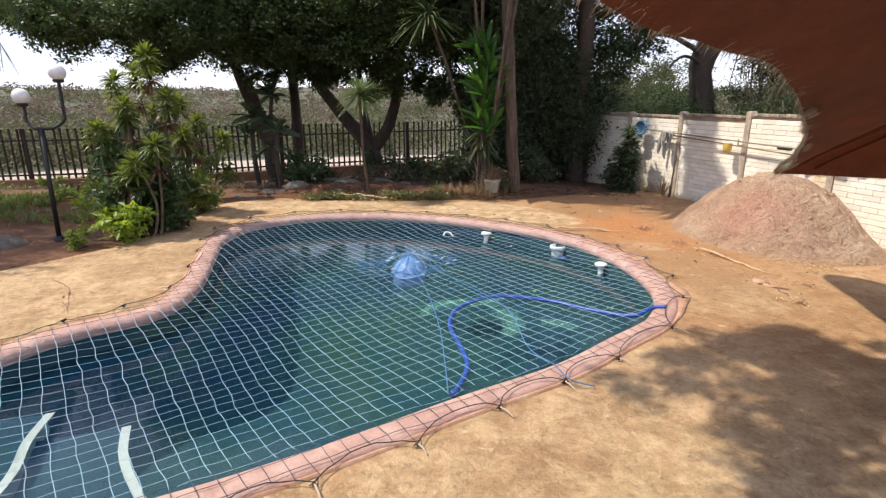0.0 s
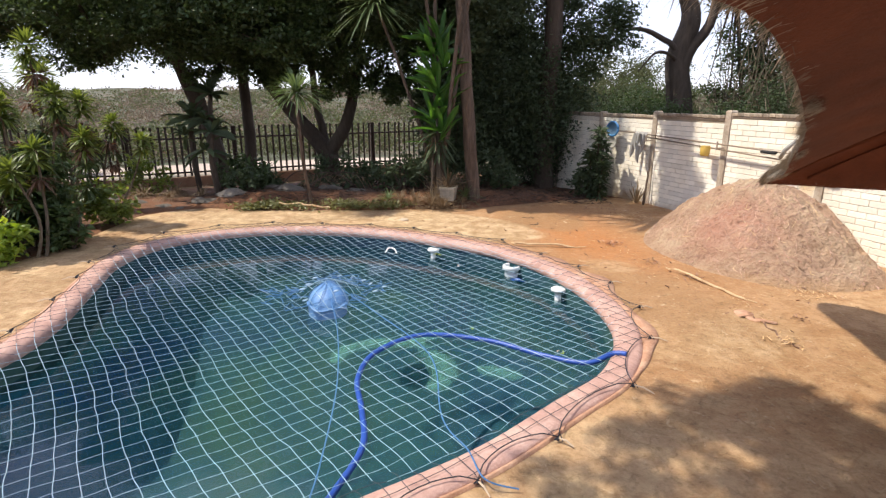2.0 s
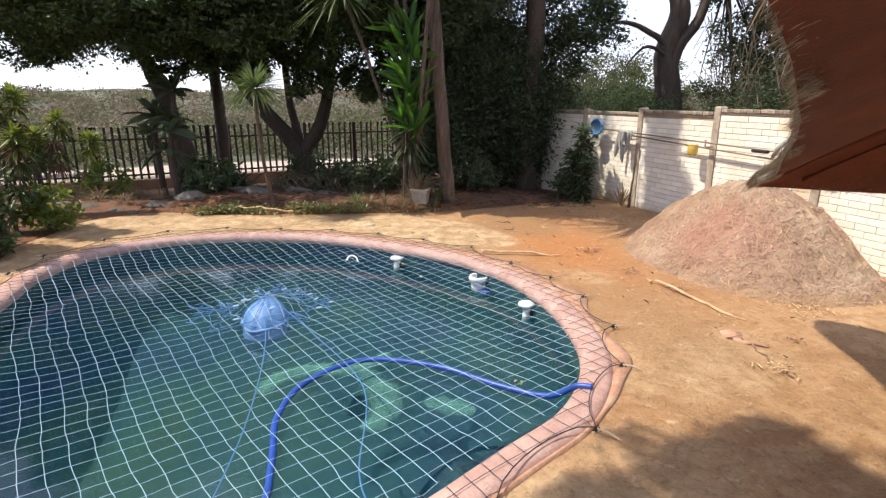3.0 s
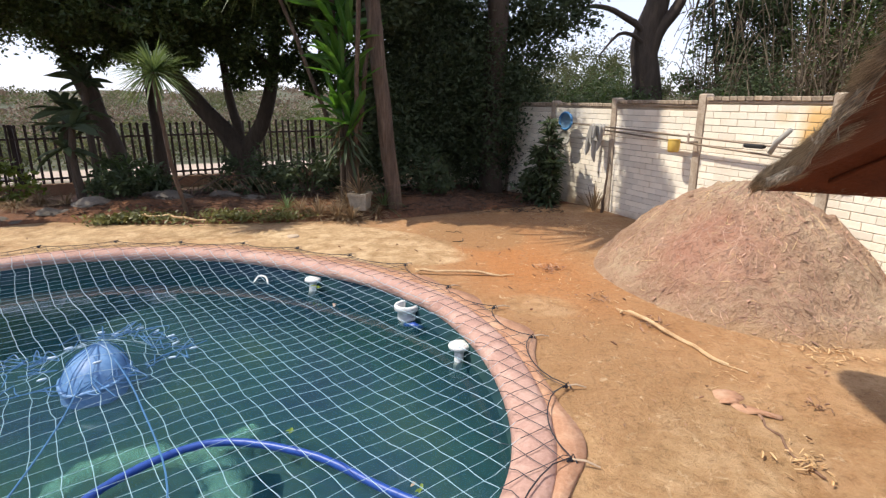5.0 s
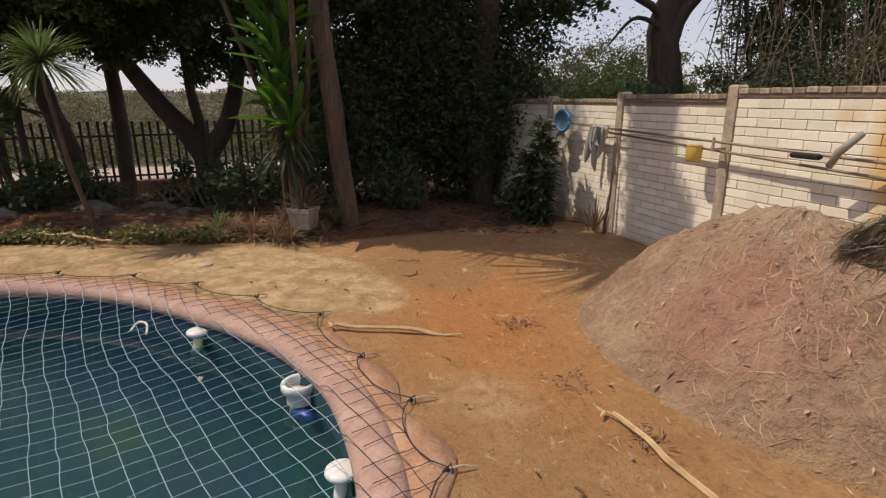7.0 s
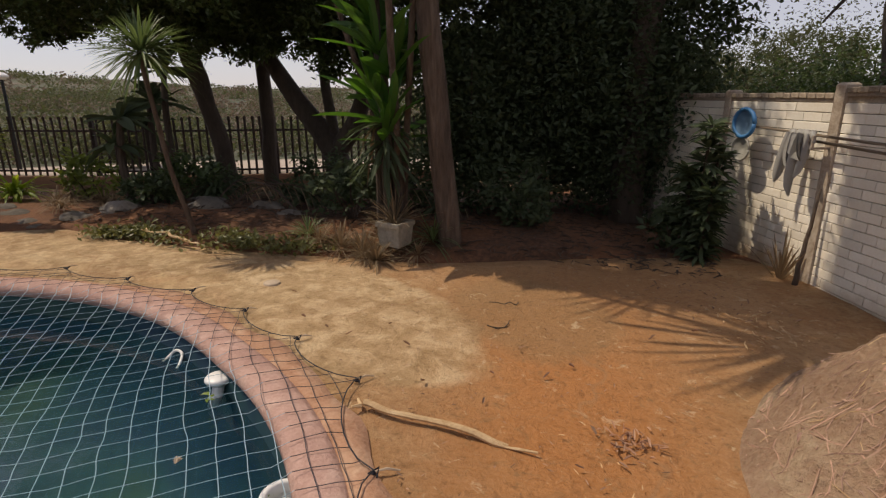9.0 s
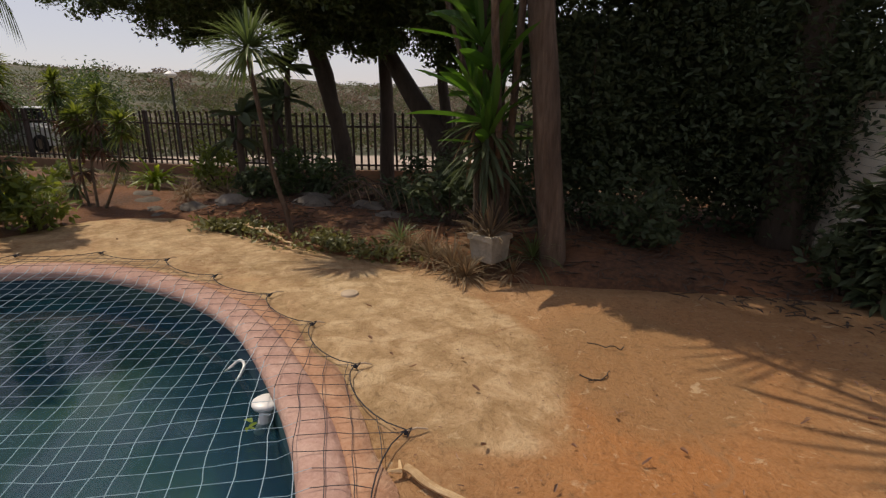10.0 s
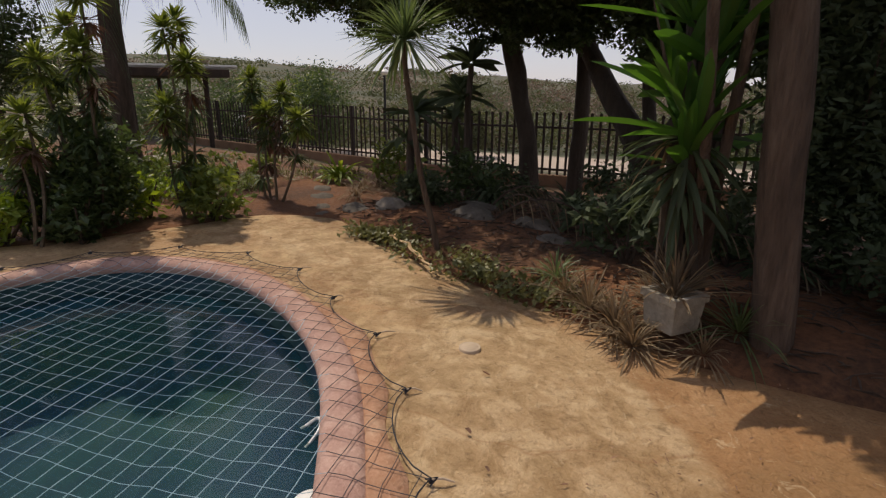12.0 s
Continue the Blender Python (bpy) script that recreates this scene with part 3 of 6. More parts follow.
def ground_z(x, y):
    """Height of the garden and of the land beyond."""
    d = math.hypot(x, y - 5)
    bed = 0.0
    if y > 9.2:
        u = min(1.0, max(0.0, (y - 9.25) / 0.7))
        bed = 0.15 * u * max(0.0, min(1.0, (x + 3.6) / 0.8)) * max(0.0, min(1.0, (3.0 - x) / 1.2))
    fall = min(1.0, max(0.0, (y - 10.2) / max(1.0, fence_y(x) - 10.2)))
    z = bed * (1 - fall) - 0.72 * fall
    z += 0.03 * noise.noise(Vector((x * 0.9, y * 0.9, 0))) * min(1.0, max(0.0, (d - 4) / 2))
    if d > 17:
        z -= min(1.0, (d - 17) / 30) * 2.2
    if d > 60:
        u = min(1.0, (d - 60) / 540)
        a = math.atan2(x, y)
        z += u * (11 + 20 * min(1.0, max(0.0, (-a - 0.65) / 0.6)) + 6 * noise.noise(Vector((a * 3.0, 1.0, 0))) + 3 * noise.noise(Vector((a * 9, d * 0.01, 4)))) + u * 4 * noise.noise(Vector((x * 0.008, y * 0.008, 2)))
    return z


def build_ground():
    rings = [[Vector((b.x, b.y, -0.14)) - Vector((b.x - MID.x, b.y - MID.y, 0)).normalized() * 0.12 for b in BORDER]]
    for k, s in enumerate((0.0, 0.15, 0.4, 0.8, 1.3, 1.9, 2.6, 3.4, 4.3, 5.3, 6.5, 8, 10, 13, 17, 24, 34, 50, 75, 110, 160, 230, 320, 430, 600, 850, 1400)):
        r = []
        for b, a in zip(BORDER, FAN):
            q = b + Vector((math.cos(a), math.sin(a))) * s
            z = ground_z(q.x, q.y)
            r.append(Vector((q.x, q.y, z - (0.02 if s < 0.1 else 0.0))))
        rings.append(r)
    solo("ground", strip(rings), M_GROUND, "red garden soil giving way to dry veld and far hills", "ground", kind="structure", smooth=True)


def build_deck():
    rings = []
    for s in np.linspace(0, 1, 9):
        r = []
        for o, b in zip(OUTER, BORDER):
            q = o.lerp(b, s)
            z = 0.012 * noise.noise(Vector((q.x * 0.8, q.y * 0.8, 3))) * min(1, 4 * s) * (1 if s < 1 else 0.6)
            r.append(Vector((q.x, q.y, z)))
        rings.append(r)
    rings.append([Vector((p.x, p.y, -0.015)) + Vector((p.x - MID.x, p.y - MID.y, 0)).normalized() * 0.02 for p in rings[-1]])
    rings.append([Vector((p.x, p.y, -0.16)) for p in rings[-1]])
    solo("pavement", strip(rings), M_DECK, "tan plastered pool deck stained with orange dust", "pavement", kind="structure", smooth=True)


def build_pool():
    prof = [(COPING + 0.004, -0.02), (COPING - 0.005, 0.012), (COPING - 0.04, 0.028), (0.08, 0.032), (0.03, 0.022), (0.004, -0.008), (0.0, -0.04), (0.012, -0.065)]
    rings = [[Vector((p.x, p.y, z)) for p in ring(o)] for o, z in prof]
    solo("coping", strip(rings), M_COPING, "rounded pink plaster coping round the pool", "pool coping", kind="structure", smooth=True)
    rim = []
    for i, p in enumerate(RIM):
        side = min(1.0, max(0.0, (p.y + 0.55 * p.x - 5.1) / 0.9)) * min(1.0, max(0.0, (p.x + 1.0) / 0.8))
        w = 0.02 + (0.12 + 0.17 * noise.noise(Vector((p.x * 2.2, p.y * 2.2, 4)))) * side
        rim.append(p + outward(i) * (COPING + max(0.015, w)))
    rings = [[Vector((p.x, p.y, 0.0)) for p in ring(COPING - 0.01)], [Vector((p.x, p.y, 0.017)) for p in ring(COPING + 0.006)]]
    rings += [[Vector((p.x, p.y, 0.016)) for p in rim], [Vector((p.x, p.y, -0.02)) + Vector((p.x - MID.x, p.y - MID.y, 0)).normalized() * 0.01 for p in rim]]
    solo("apron", strip(rings), M_TERRA, "uneven terracotta plaster band outside the coping", "pool apron", kind="structure", smooth=True)
    rings = [[Vector((p.x, p.y, z)) for p in ring(o)] for o, z in ((0.02, -0.06), (0.012, -0.2), (0.0, -0.8))]
    flat = ring(0.0)
    for s, z in ((0.97, -1.1), (0.9, -1.3), (0.7, -1.4), (0.4, -1.5), (0.001, -1.55)):
        rings.append([Vector((MID.x - 0.3 + (p.x - MID.x + 0.3) * s, MID.y + (p.y - MID.y) * s, z)) for p in flat])
    solo("pool_basin", strip(rings), M_BASIN, "green-stained plaster pool basin", "pool basin", kind="structure", smooth=True)
    rings = [[Vector((MID.x + (p.x - MID.x) * s, MID.y + (p.y - MID.y) * s, WATER)) for p in ring(0.01)] for s in (1.0, 0.6, 0.25, 0.0005)]
    w = solo("water", strip(rings), M_WATER, "still dark green pool water", "water", kind="structure", smooth=True)
    if w.data.polygons[0].normal.z < 0:
        w.data.flip_normals()
    w.visible_shadow = False


# ---- safety net ----
NET_T = radians(33)
NET_STEP = 0.104
HOOKS = [(-0.6, 2.1), (-0.13, 2.4), (0.33, 2.74), (0.77, 3.03), (1.21, 3.34), (1.79, 3.85), (2.16, 4.51), (2.31, 5.1), (2.26, 5.71), (2.1, 6.22), (1.8, 6.68), (1.45, 7.3), (0.91, 7.65),
         (0.35, 7.94), (-0.25, 8.16), (-0.92, 8.24), (-1.62, 8.32), (-2.3, 8.16), (-2.85, 7.75), (-3.12, 7.1), (-3.05, 6.5), (-2.87, 6.0), (-2.7, 5.4), (-2.58, 4.75), (-2.75, 4.3), (-3.05, 3.98),
         (-3.4, 3.55), (-3.62, 2.9), (-3.5, 2.1), (-3.0, 1.55), (-2.3, 1.35), (-1.6, 1.5), (-1.05, 1.82)]


def net_outline():
    """The net's scalloped rim: drawn out at the hooks, slack between them."""
    out = []
    for i, h in enumerate(HOOKS):
        a, b = Vector(h), Vector(HOOKS[(i + 1) % len(HOOKS)])
        mid = (a + b) / 2
        inw = min((p - mid for p in RIM), key=lambda q: q.length).normalized() if inside(mid.x, mid.y) is False else Vector((0, 0))
        for k in range(8):
            t = k / 8
            sag = 4 * t * (1 - t)
            sag = sag ** 0.75
            out.append(a.lerp(b, t) + inw * 0.1 * sag)
    return out


NET = net_outline()


DOME = Vector((-0.37, 5.57))


def net_z(p):
    """The net lies on the coping, sags a little over the water and is held up by the float."""
    d = min((p - q).length for q in RIM[::3])
    if not inside(p.x, p.y):
        return 0.042 if d < COPING + 0.03 else 0.028
    flat = 0.02 - 0.06 * min(1.0, d / 0.9) + 0.006 * noise.noise(Vector((p.x * 3, p.y * 3, 0)))
    r = (p - DOME - Vector((0.0, 0.05))).length
    return max(flat, 0.1 - 0.62 * max(0.0, r - 0.05) ** 1.15)


def net_shift(p):
    """Slack that bows the cords, kinks at the knots, and the pull of the ties round the float."""
    a = Vector((0.07 * noise.noise(Vector((p.x * 0.8, p.y * 0.8, 1))), 0.07 * noise.noise(Vector((p.x * 0.8, p.y * 0.8, 8)))))
    a += Vector((0.016 * noise.noise(Vector((p.x * 5.5, p.y * 5.5, 3))), 0.016 * noise.noise(Vector((p.x * 5.5, p.y * 5.5, 6)))))
    d = p - DOME
    w = math.exp(-((d.length - 0.36) / 0.16) ** 2)
    a += Vector((0.06 * noise.noise(Vector((p.x * 7, p.y * 7, 2))), 0.06 * noise.noise(Vector((p.x * 7, p.y * 7, 9))))) * w
    if d.length > 0.02:
        a -= d.normalized() * 0.05 * math.exp(-((d.length - 0.5) / 0.2) ** 2)
    return a


def build_net():
    net = thing("pool_net", (0, 0, 0), "grey-blue square-mesh safety net stretched over the pool", "pool net")
    g = Geo()
    for fam in (0, 1):
        u = Vector((math.cos(NET_T), math.sin(NET_T))) if fam == 0 else Vector((-math.sin(NET_T + 0.06), math.cos(NET_T + 0.06)))
        v = Vector((-u.y, u.x))
        for k in range(-50, 51):
            run, was, last = [], False, None
            for s in np.arange(-5.5, 5.6, 0.07):
                p = MID + v * (k * NET_STEP) + u * float(s)
                p = p + net_shift(p)
                now = inside(p.x, p.y, NET)
                if now != was and last is not None:
                    a, b = (p, last) if now else (last, p)
                    for _ in range(5):
                        c = (a + b) / 2
                        a, b = (c, b) if inside(c.x, c.y, NET) else (a, c)
                    run.append(Vector((a.x, a.y, net_z(a) + 0.002 * fam)))
                was, last = now, p
                if now:
                    run.append(Vector((p.x, p.y, net_z(p) + 0.002 * fam)))
                else:
                    if len(run) > 2:
                        wet = [inside(q.x, q.y) for q in run]
                        i = 0
                        while i < len(run) - 1:
                            j = i + 1
                            while j < len(run) - 1 and wet[j] == wet[i]:
                                j += 1
                            g = Geo()
                            # Each cord is pale inside the pool rim and near black outside it.
                            g.tube(run[i:j + 1], (0.0012, 0.0019)[fam] if wet[i] else 0.0018, 5, False)
                            part("cord", g, M_CORD if wet[i] else M_CORD_DARK, net, smooth=True)
                            i = j
                    run = []
    r = Geo()
    line = [Vector((p.x, p.y, net_z(p) + 0.006)) for p in NET]
    r.tube(line + line[:1], 0.0032, 5, False)
    part("border_rope", r, M_BORDER, net, "dark scalloped border rope", smooth=True)
    for h in HOOKS:
        h = Vector(h)
        out = (h - min(RIM, key=lambda q: (q - h).length)).normalized()
        s = Geo()
        p0, p1 = h, h + out * RNG.uniform(0.07, 0.13)
        s.tube([(p0.x, p0.y, 0.026), ((p0 + p1).x / 2, (p0 + p1).y / 2, 0.03), (p1.x, p1.y, 0.012)], [0.004, 0.0055, 0.0035], 5)
        part("strap", s, M_STRAP, net)
        k = Geo()
        k.lathe([(0.0, 0.0), (0.009, 0.0), (0.011, 0.01), (0.007, 0.017), (0.0, 0.019)], (p0.x, p0.y, 0.012), 8)
        k.tube([(p0.x - 0.02, p0.y - 0.01, 0.02), (p0.x + 0.015, p0.y + 0.02, 0.034), (p0.x + 0.02, p0.y - 0.02, 0.02)], 0.0045, 4)
        part("knot", k, M_BORDER, net)


# ---- things in the pool ----
def build_pool_things():
    hose = Geo()
    pts = curve([(0.06, 2.94, 0.0), (0.07, 3.0, -0.06), (0.08, 3.18, -0.15), (0.18, 3.54, -0.15), (0.13, 3.91, -0.15), (0.06, 4.29, -0.15), (0.15, 4.68, -0.15), (0.5, 4.96, -0.145), (1.0, 4.84, -0.14), (1.38, 4.57, -0.135), (1.66, 4.37, -0.1), (1.8, 4.27, 0.02), (1.88, 4.22, 0.042)], 8)
    hose.tube(pts, [0.0185 + 0.0018 * (i % 2) for i in range(len(pts))], 10)
    solo("pool_hose", hose, M_HOSE, "ribbed blue pool cleaner hose lying on the net", "hose", smooth=True)
    dome = thing("pool_float", (DOME.x, DOME.y, WATER), "faded blue domed pool float lifting the net", "pool float")
    prof = [(0.17, 0.0), (0.185, 0.08), (0.18, 0.12), (0.155, 0.17), (0.115, 0.215), (0.07, 0.25), (0.03, 0.27), (0.0, 0.274)]
    rings = []
    for r, z in prof:
        lean = 0.11 * (z / 0.28) ** 1.5
        rings.append([wob(Vector((r * math.cos(a), lean + r * math.sin(a), z)), 0.022, 6) for a in np.linspace(0, 6.2832, 29)[:-1]])
    part("shell", strip(rings), M_BLUE, dome, smooth=True)
    skirt = Geo()
    skirt.tube([wob(Vector((0.188 * math.cos(a), 0.02 + 0.188 * math.sin(a), 0.1)), 0.03, 5) for a in np.linspace(0, 6.2832, 25)], 0.012, 6, False)
    part("hem", skirt, M_BLUE, dome, smooth=True)
    for k in range(9):
        a0 = k * 0.7 + 0.3
        sm = Geo()
        sm.tube([wob(Vector((r * 1.03 * math.cos(a0), 0.11 * (z / 0.28) ** 1.5 + r * 1.03 * math.sin(a0), z + 0.012)), 0.03, 5) for r, z in prof[1:]], 0.0035, 4)
        part("tie_cord", sm, M_TANGLE, dome, "wet blue tie cord")
    tangle = Geo()
    for k in range(30):
        a, r = RNG.uniform(0, 6.28), RNG.uniform(0.27, 0.45)
        p = Vector((DOME.x + r * 1.15 * math.cos(a), DOME.y + 0.08 + r * math.sin(a), -0.03))
        q = [p + Vector((RNG.normal() * 0.06, RNG.normal() * 0.06, abs(RNG.normal()) * 0.02)) for _ in range(5)]
        tangle.tube(curve(q, 4), 0.003, 4)
    solo("rope_tangle", tangle, M_TANGLE, "tangled dull blue rope round the float", "rope", kind="stuff")
    for dx, dy, a in ((-0.23, 0.03, 0.2), (-0.2, 0.14, 0.5), (-0.22, 0.3, 0.7), (-0.21, 0.5, 0.1), (-0.1, 0.46, 0.9), (0.02, 0.55, 0.6), (0.15, 0.5, 1.2), (0.28, 0.42, 0.4), (0.36, 0.3, 0.9), (0.42, 0.1, 0.1), (0.1, -0.1, 0.5), (-0.16, -0.18, 0.4), (0.5, 0.22, 0.3)):
        tg = Geo()
        d = Vector((math.cos(a), math.sin(a), 0.1)) * 0.024
        c = Vector((DOME.x + dx, DOME.y + dy, net_z(Vector((DOME.x + dx, DOME.y + dy))) + 0.012))
        tg.tube([c - d, c - d * 0.6, c + d * 0.6, c + d], [0.003, 0.0075, 0.0075, 0.003], 6)
        solo("net_toggle", tg, M_TOGGLE, "pale blue plastic toggle tied to the net", "toggle", "toggles round the float", smooth=True)
    for pts in ([(-0.3, 5.36, 0.0), (-0.2, 5.0, -0.02), (-0.1, 4.5, -0.03), (-0.02, 3.9, -0.03), (0.02, 3.2, 0.0), (0.03, 2.86, 0.05)], [(-0.24, 5.58, 0.03), (0.1, 5.15, -0.02), (0.55, 4.4, -0.03), (0.62, 3.6, -0.01), (0.74, 3.25, 0.03), (0.8, 3.02, 0.045), (0.95, 2.98, 0.02)]):
        rope = Geo()
        rope.tube(curve(pts, 8), 0.0042, 5)
        solo("pull_rope", rope, M_TANGLE, "thin blue rope from the float to the deck", "rope")
    for x, y, r, kind in ((0.625, 7.34, 0.075, 0), (1.48, 6.62, 0.1, 1), (1.83, 5.9, 0.075, 0)):
        f = thing("pool_fitting", (x - 0.015, y - 0.03, WATER + 0.05), "white plastic pool fitting standing in the water" if kind == 0 else "round white skimmer collar with an open throat", "pool fitting", "white fittings in the pool")
        g = Geo()
        if kind == 0:
            g.lathe([(0.0, 0.066), (r * 0.8, 0.064), (r * 0.96, 0.056), (r, 0.046), (r * 0.94, 0.034), (r * 0.6, 0.024), (r * 0.42, 0.0)], sides=20)
        else:
            g.lathe([(r * 0.72, 0.02), (r * 0.72, 0.065), (r * 0.85, 0.075), (r, 0.065), (r, 0.03), (r * 0.75, 0.015), (r * 0.75, -0.05)], sides=20)
        part("cap", g, M_WHITE, f, smooth=True)
        g = Geo()
        g.tube([(0, 0, 0.03), (-0.005, -0.02, -0.05), (-0.02, -0.05, -0.15)], [r * 0.42, r * 0.42, r * 0.36], 12)
        part("stem", g, M_WHITE, f, smooth=True)
    g = Geo()
    g.tube(curve([(0.0, 7.55, -0.22), (0.03, 7.63, -0.17), (0.11, 7.6, -0.17), (0.15, 7.5, -0.22)], 5), 0.009, 6)
    solo("hose_end", g, M_WHITE, "curved white hose end poking out of the water", "hose")
    for i, pts in enumerate((((-2.62, 3.1), (-2.55, 2.8), (-2.42, 2.5), (-2.35, 2.1)), ((-2.1, 3.05), (-1.95, 2.75), (-1.7, 2.45), (-1.4, 2.15)))):
        g = Geo()
        line = curve([(x, y, -0.32 - 0.13 * i) for x, y in pts], 6)
        wide = [p + Vector((0.05, 0.02, 0)) for p in line]
        low = [p + Vector((0, 0, -0.3)) for p in line]
        far = [p + Vector((-0.45, -0.15, 0)) for p in line]
        g2 = strip([low, line, wide, [p + Vector((0, 0, -0.006)) for p in wide]], False)
        st = thing("pool_step", (0, 0, -0.6), "white-edged submerged pool step", "pool step", "pool steps")
        part("edge", g2, M_WHITE, st, local=False)
        part("tread", strip([[p + Vector((0, 0, -0.008)) for p in far], [p + Vector((0, 0, -0.008)) for p in line]], False), M_BASIN, st, local=False)
    # Sunlit debris in the water, put into stacked sheer pale sheets.
    for pts, r in (([(-0.18, 4.72, -0.34), (-0.12, 4.92, -0.32), (0.1, 5.02, -0.3), (0.35, 5.02, -0.3), (0.55, 5.12, -0.28), (0.64, 5.24, -0.28)], 0.1), ([(0.46, 5.02, -0.33), (0.6, 4.82, -0.36), (0.66, 4.55, -0.38), (0.56, 4.34, -0.38)], 0.12), ([(0.92, 4.66, -0.4), (1.1, 4.62, -0.42), (1.24, 4.54, -0.42)], 0.1)):
        cloth = thing("debris_cloud", pts[0], "layered pale turquoise sheets standing for sunlit debris in the water", "cloth", "pale cloths in the water")
        line = curve(pts, 9)
        n = len(line)
        for k, share in enumerate((1.0, 0.78, 0.58, 0.38)):
            rows = []
            for sd in (-1, -0.5, 0, 0.5, 1):
                row = []
                for i, p in enumerate(line):
                    t = (line[min(i + 1, n - 1)] - line[max(i - 1, 0)]).normalized()
                    w = r * share * (0.35 + 0.65 * math.sin(math.pi * (0.08 + 0.88 * i / (n - 1)))) * (1 + 0.5 * noise.noise(Vector((i * 0.45, sd * 2, r * 50))))
                    row.append(p + Vector((-t.y, t.x, 0)) * w * sd + Vector((0, 0, 0.008 * k + 0.012 * noise.noise(Vector((i * 0.6, sd, 3))))))
                rows.append(row)
            part("fold", strip(rows, False), M_PALE, cloth, smooth=True, local=False)
    for p0, p1 in (((1.45, 6.5), (1.58, 6.42)), ((1.66, 6.42), (1.84, 6.44))):
        g = Geo()
        g.tube([(*p0, -0.24), ((p0[0] + p1[0]) / 2, p0[1] - 0.03, -0.22), (*p1, -0.24)], [0.03, 0.036, 0.03], 8)
        solo("hose_stub", g, M_HOSE, "short dark blue hose piece under the skimmer collar", "hose", smooth=True)
    for x, y, sc, m in ((0.66, 7.17, 0.05, L_LIME), (0.68, 7.13, 0.04, L_LIME), (0.88, 6.68, 0.04, M_STRAP), (1.38, 6.6, 0.04, L_LIME), (0.9, 4.95, 0.04, L_LIME), (1.5, 4.55, 0.035, M_STRAP), (1.53, 4.52, 0.035, L_LIME)):
        g = Geo()
        for k in range(3):
            g.blade((x + RNG.normal() * 0.01, y + RNG.normal() * 0.01, -0.12 if y > 6 else -0.095), (RNG.normal(), RNG.normal(), 0.3), sc, sc * 0.6, 0.2, 3, 0.3)
        solo("wet_leaf", g, m, "yellowish leaf caught in the pool net", "leaf", "leaves on the water")


# ---- mound ----
MOUND = Vector((4.38, 6.9, -0.02))


def mound_point(a, s):
    """Height field of the mound: s runs from the foot (0) to the top (1)."""
    r = (1 - s) ** 0.75
    rx, ry = 1.22 if math.cos(a) < 0 else 1.02, 1.5
    p = Vector((rx * r * math.cos(a), ry * r * math.sin(a), 0))
    p *= 1 + 0.06 * noise.noise(Vector((math.cos(a) * 1.5, math.sin(a) * 1.5, s * 2)))
    foot = min(1, s * 5)
    z = 0.82 * (1 - r ** 1.85) ** 1.2 + 0.06 * noise.noise(Vector((p.x * 3.2, p.y * 3.2, 1))) * foot + 0.035 * noise.noise(Vector((p.x * 10, p.y * 10, 1))) * foot + 0.024 * noise.noise(Vector((p.x * 19, p.y * 19, 5))) * foot
    return Vector((p.x, p.y, z))


def build_mound():
    m = thing("mound", MOUND, "reddish plaster mound littered with dead leaves beside the wall", "mound")
    rings = [[mound_point(2 * math.pi * k / 260, s) for k in range(260)] for s in np.linspace(0, 0.999, 110)]
    part("body", strip(rings), M_MOUND, m, smooth=True)
    g = Geo()
    for _ in range(900):
        a, s = RNG.uniform(0, 6.283), RNG.random() ** 1.3 * 0.97
        p = mound_point(a, s)
        d = Vector((RNG.normal(), RNG.normal(), 0)).normalized()
        d.z = -0.25 * abs(d.x * p.x + d.y * p.y) / (p.length + 0.1) + RNG.normal() * 0.05
        ln = RNG.uniform(0.015, 0.06)
        g.blade(p + Vector((0, 0, 0.002)), d, ln, RNG.uniform(0.008, 0.026), RNG.uniform(-0.1, 0.4), 2, 0.25)
    s2 = Geo()
    for _ in range(260):
        a, s = RNG.uniform(0, 6.283), RNG.random() ** 1.2 * 0.97
        p = mound_point(a, s)
        q = mound_point(a + RNG.normal() * 0.12, max(0.0, s - 0.05))
        s2.blade(p + Vector((0, 0, 0.006)), q - p + Vector((0, 0, 0.004)), RNG.uniform(0.03, 0.09), 0.0045, 0.05, 2, 0.2)
    strips, pale = Geo(), Geo()
    for k in range(1000):
        a, s = RNG.normal() * 0.9 + 3.75, 0.05 + RNG.random() * 0.85
        da, ds = RNG.normal() * 0.09, RNG.normal() * 0.07
        line = [mound_point(a + da * u + 0.03 * math.sin(u * 3 + k), min(0.97, max(0.02, s + ds * u))) + Vector((0, 0, 0.001)) for u in (0, 0.33, 0.66, 1.0)]
        (pale if k % 11 == 0 else strips).tube(line, [0.001, 0.0026, 0.0022, 0.0008], 4, False)
    part("twig_litter", pale, M_DRY, m, "thin dry twigs lying on the mound")["kind"] = "stuff"
    part("bark_litter", strips, M_CHIP, m, "dark thin twigs and strips of bark")["kind"] = "stuff"
    part("dry_straw", s2, M_DRY, m, "thin strands of dry straw")["kind"] = "stuff"
    part("leaf_litter", g, M_CHIP, m, "curled dead leaves and bark chips")["kind"] = "stuff"


# ---- boundary wall ----
W0 = Vector((3.77, 11.0, 0))
WD = Vector((0.32, -0.947, 0)).normalized()
WN = Vector((-WD.y, WD.x, 0))
WN = WN if WN.x < 0 else -WN
BAY = 1.40
WTURN = math.atan2(WD.y, WD.x)


def post_at(k):
    return W0 + WD * (BAY * k)


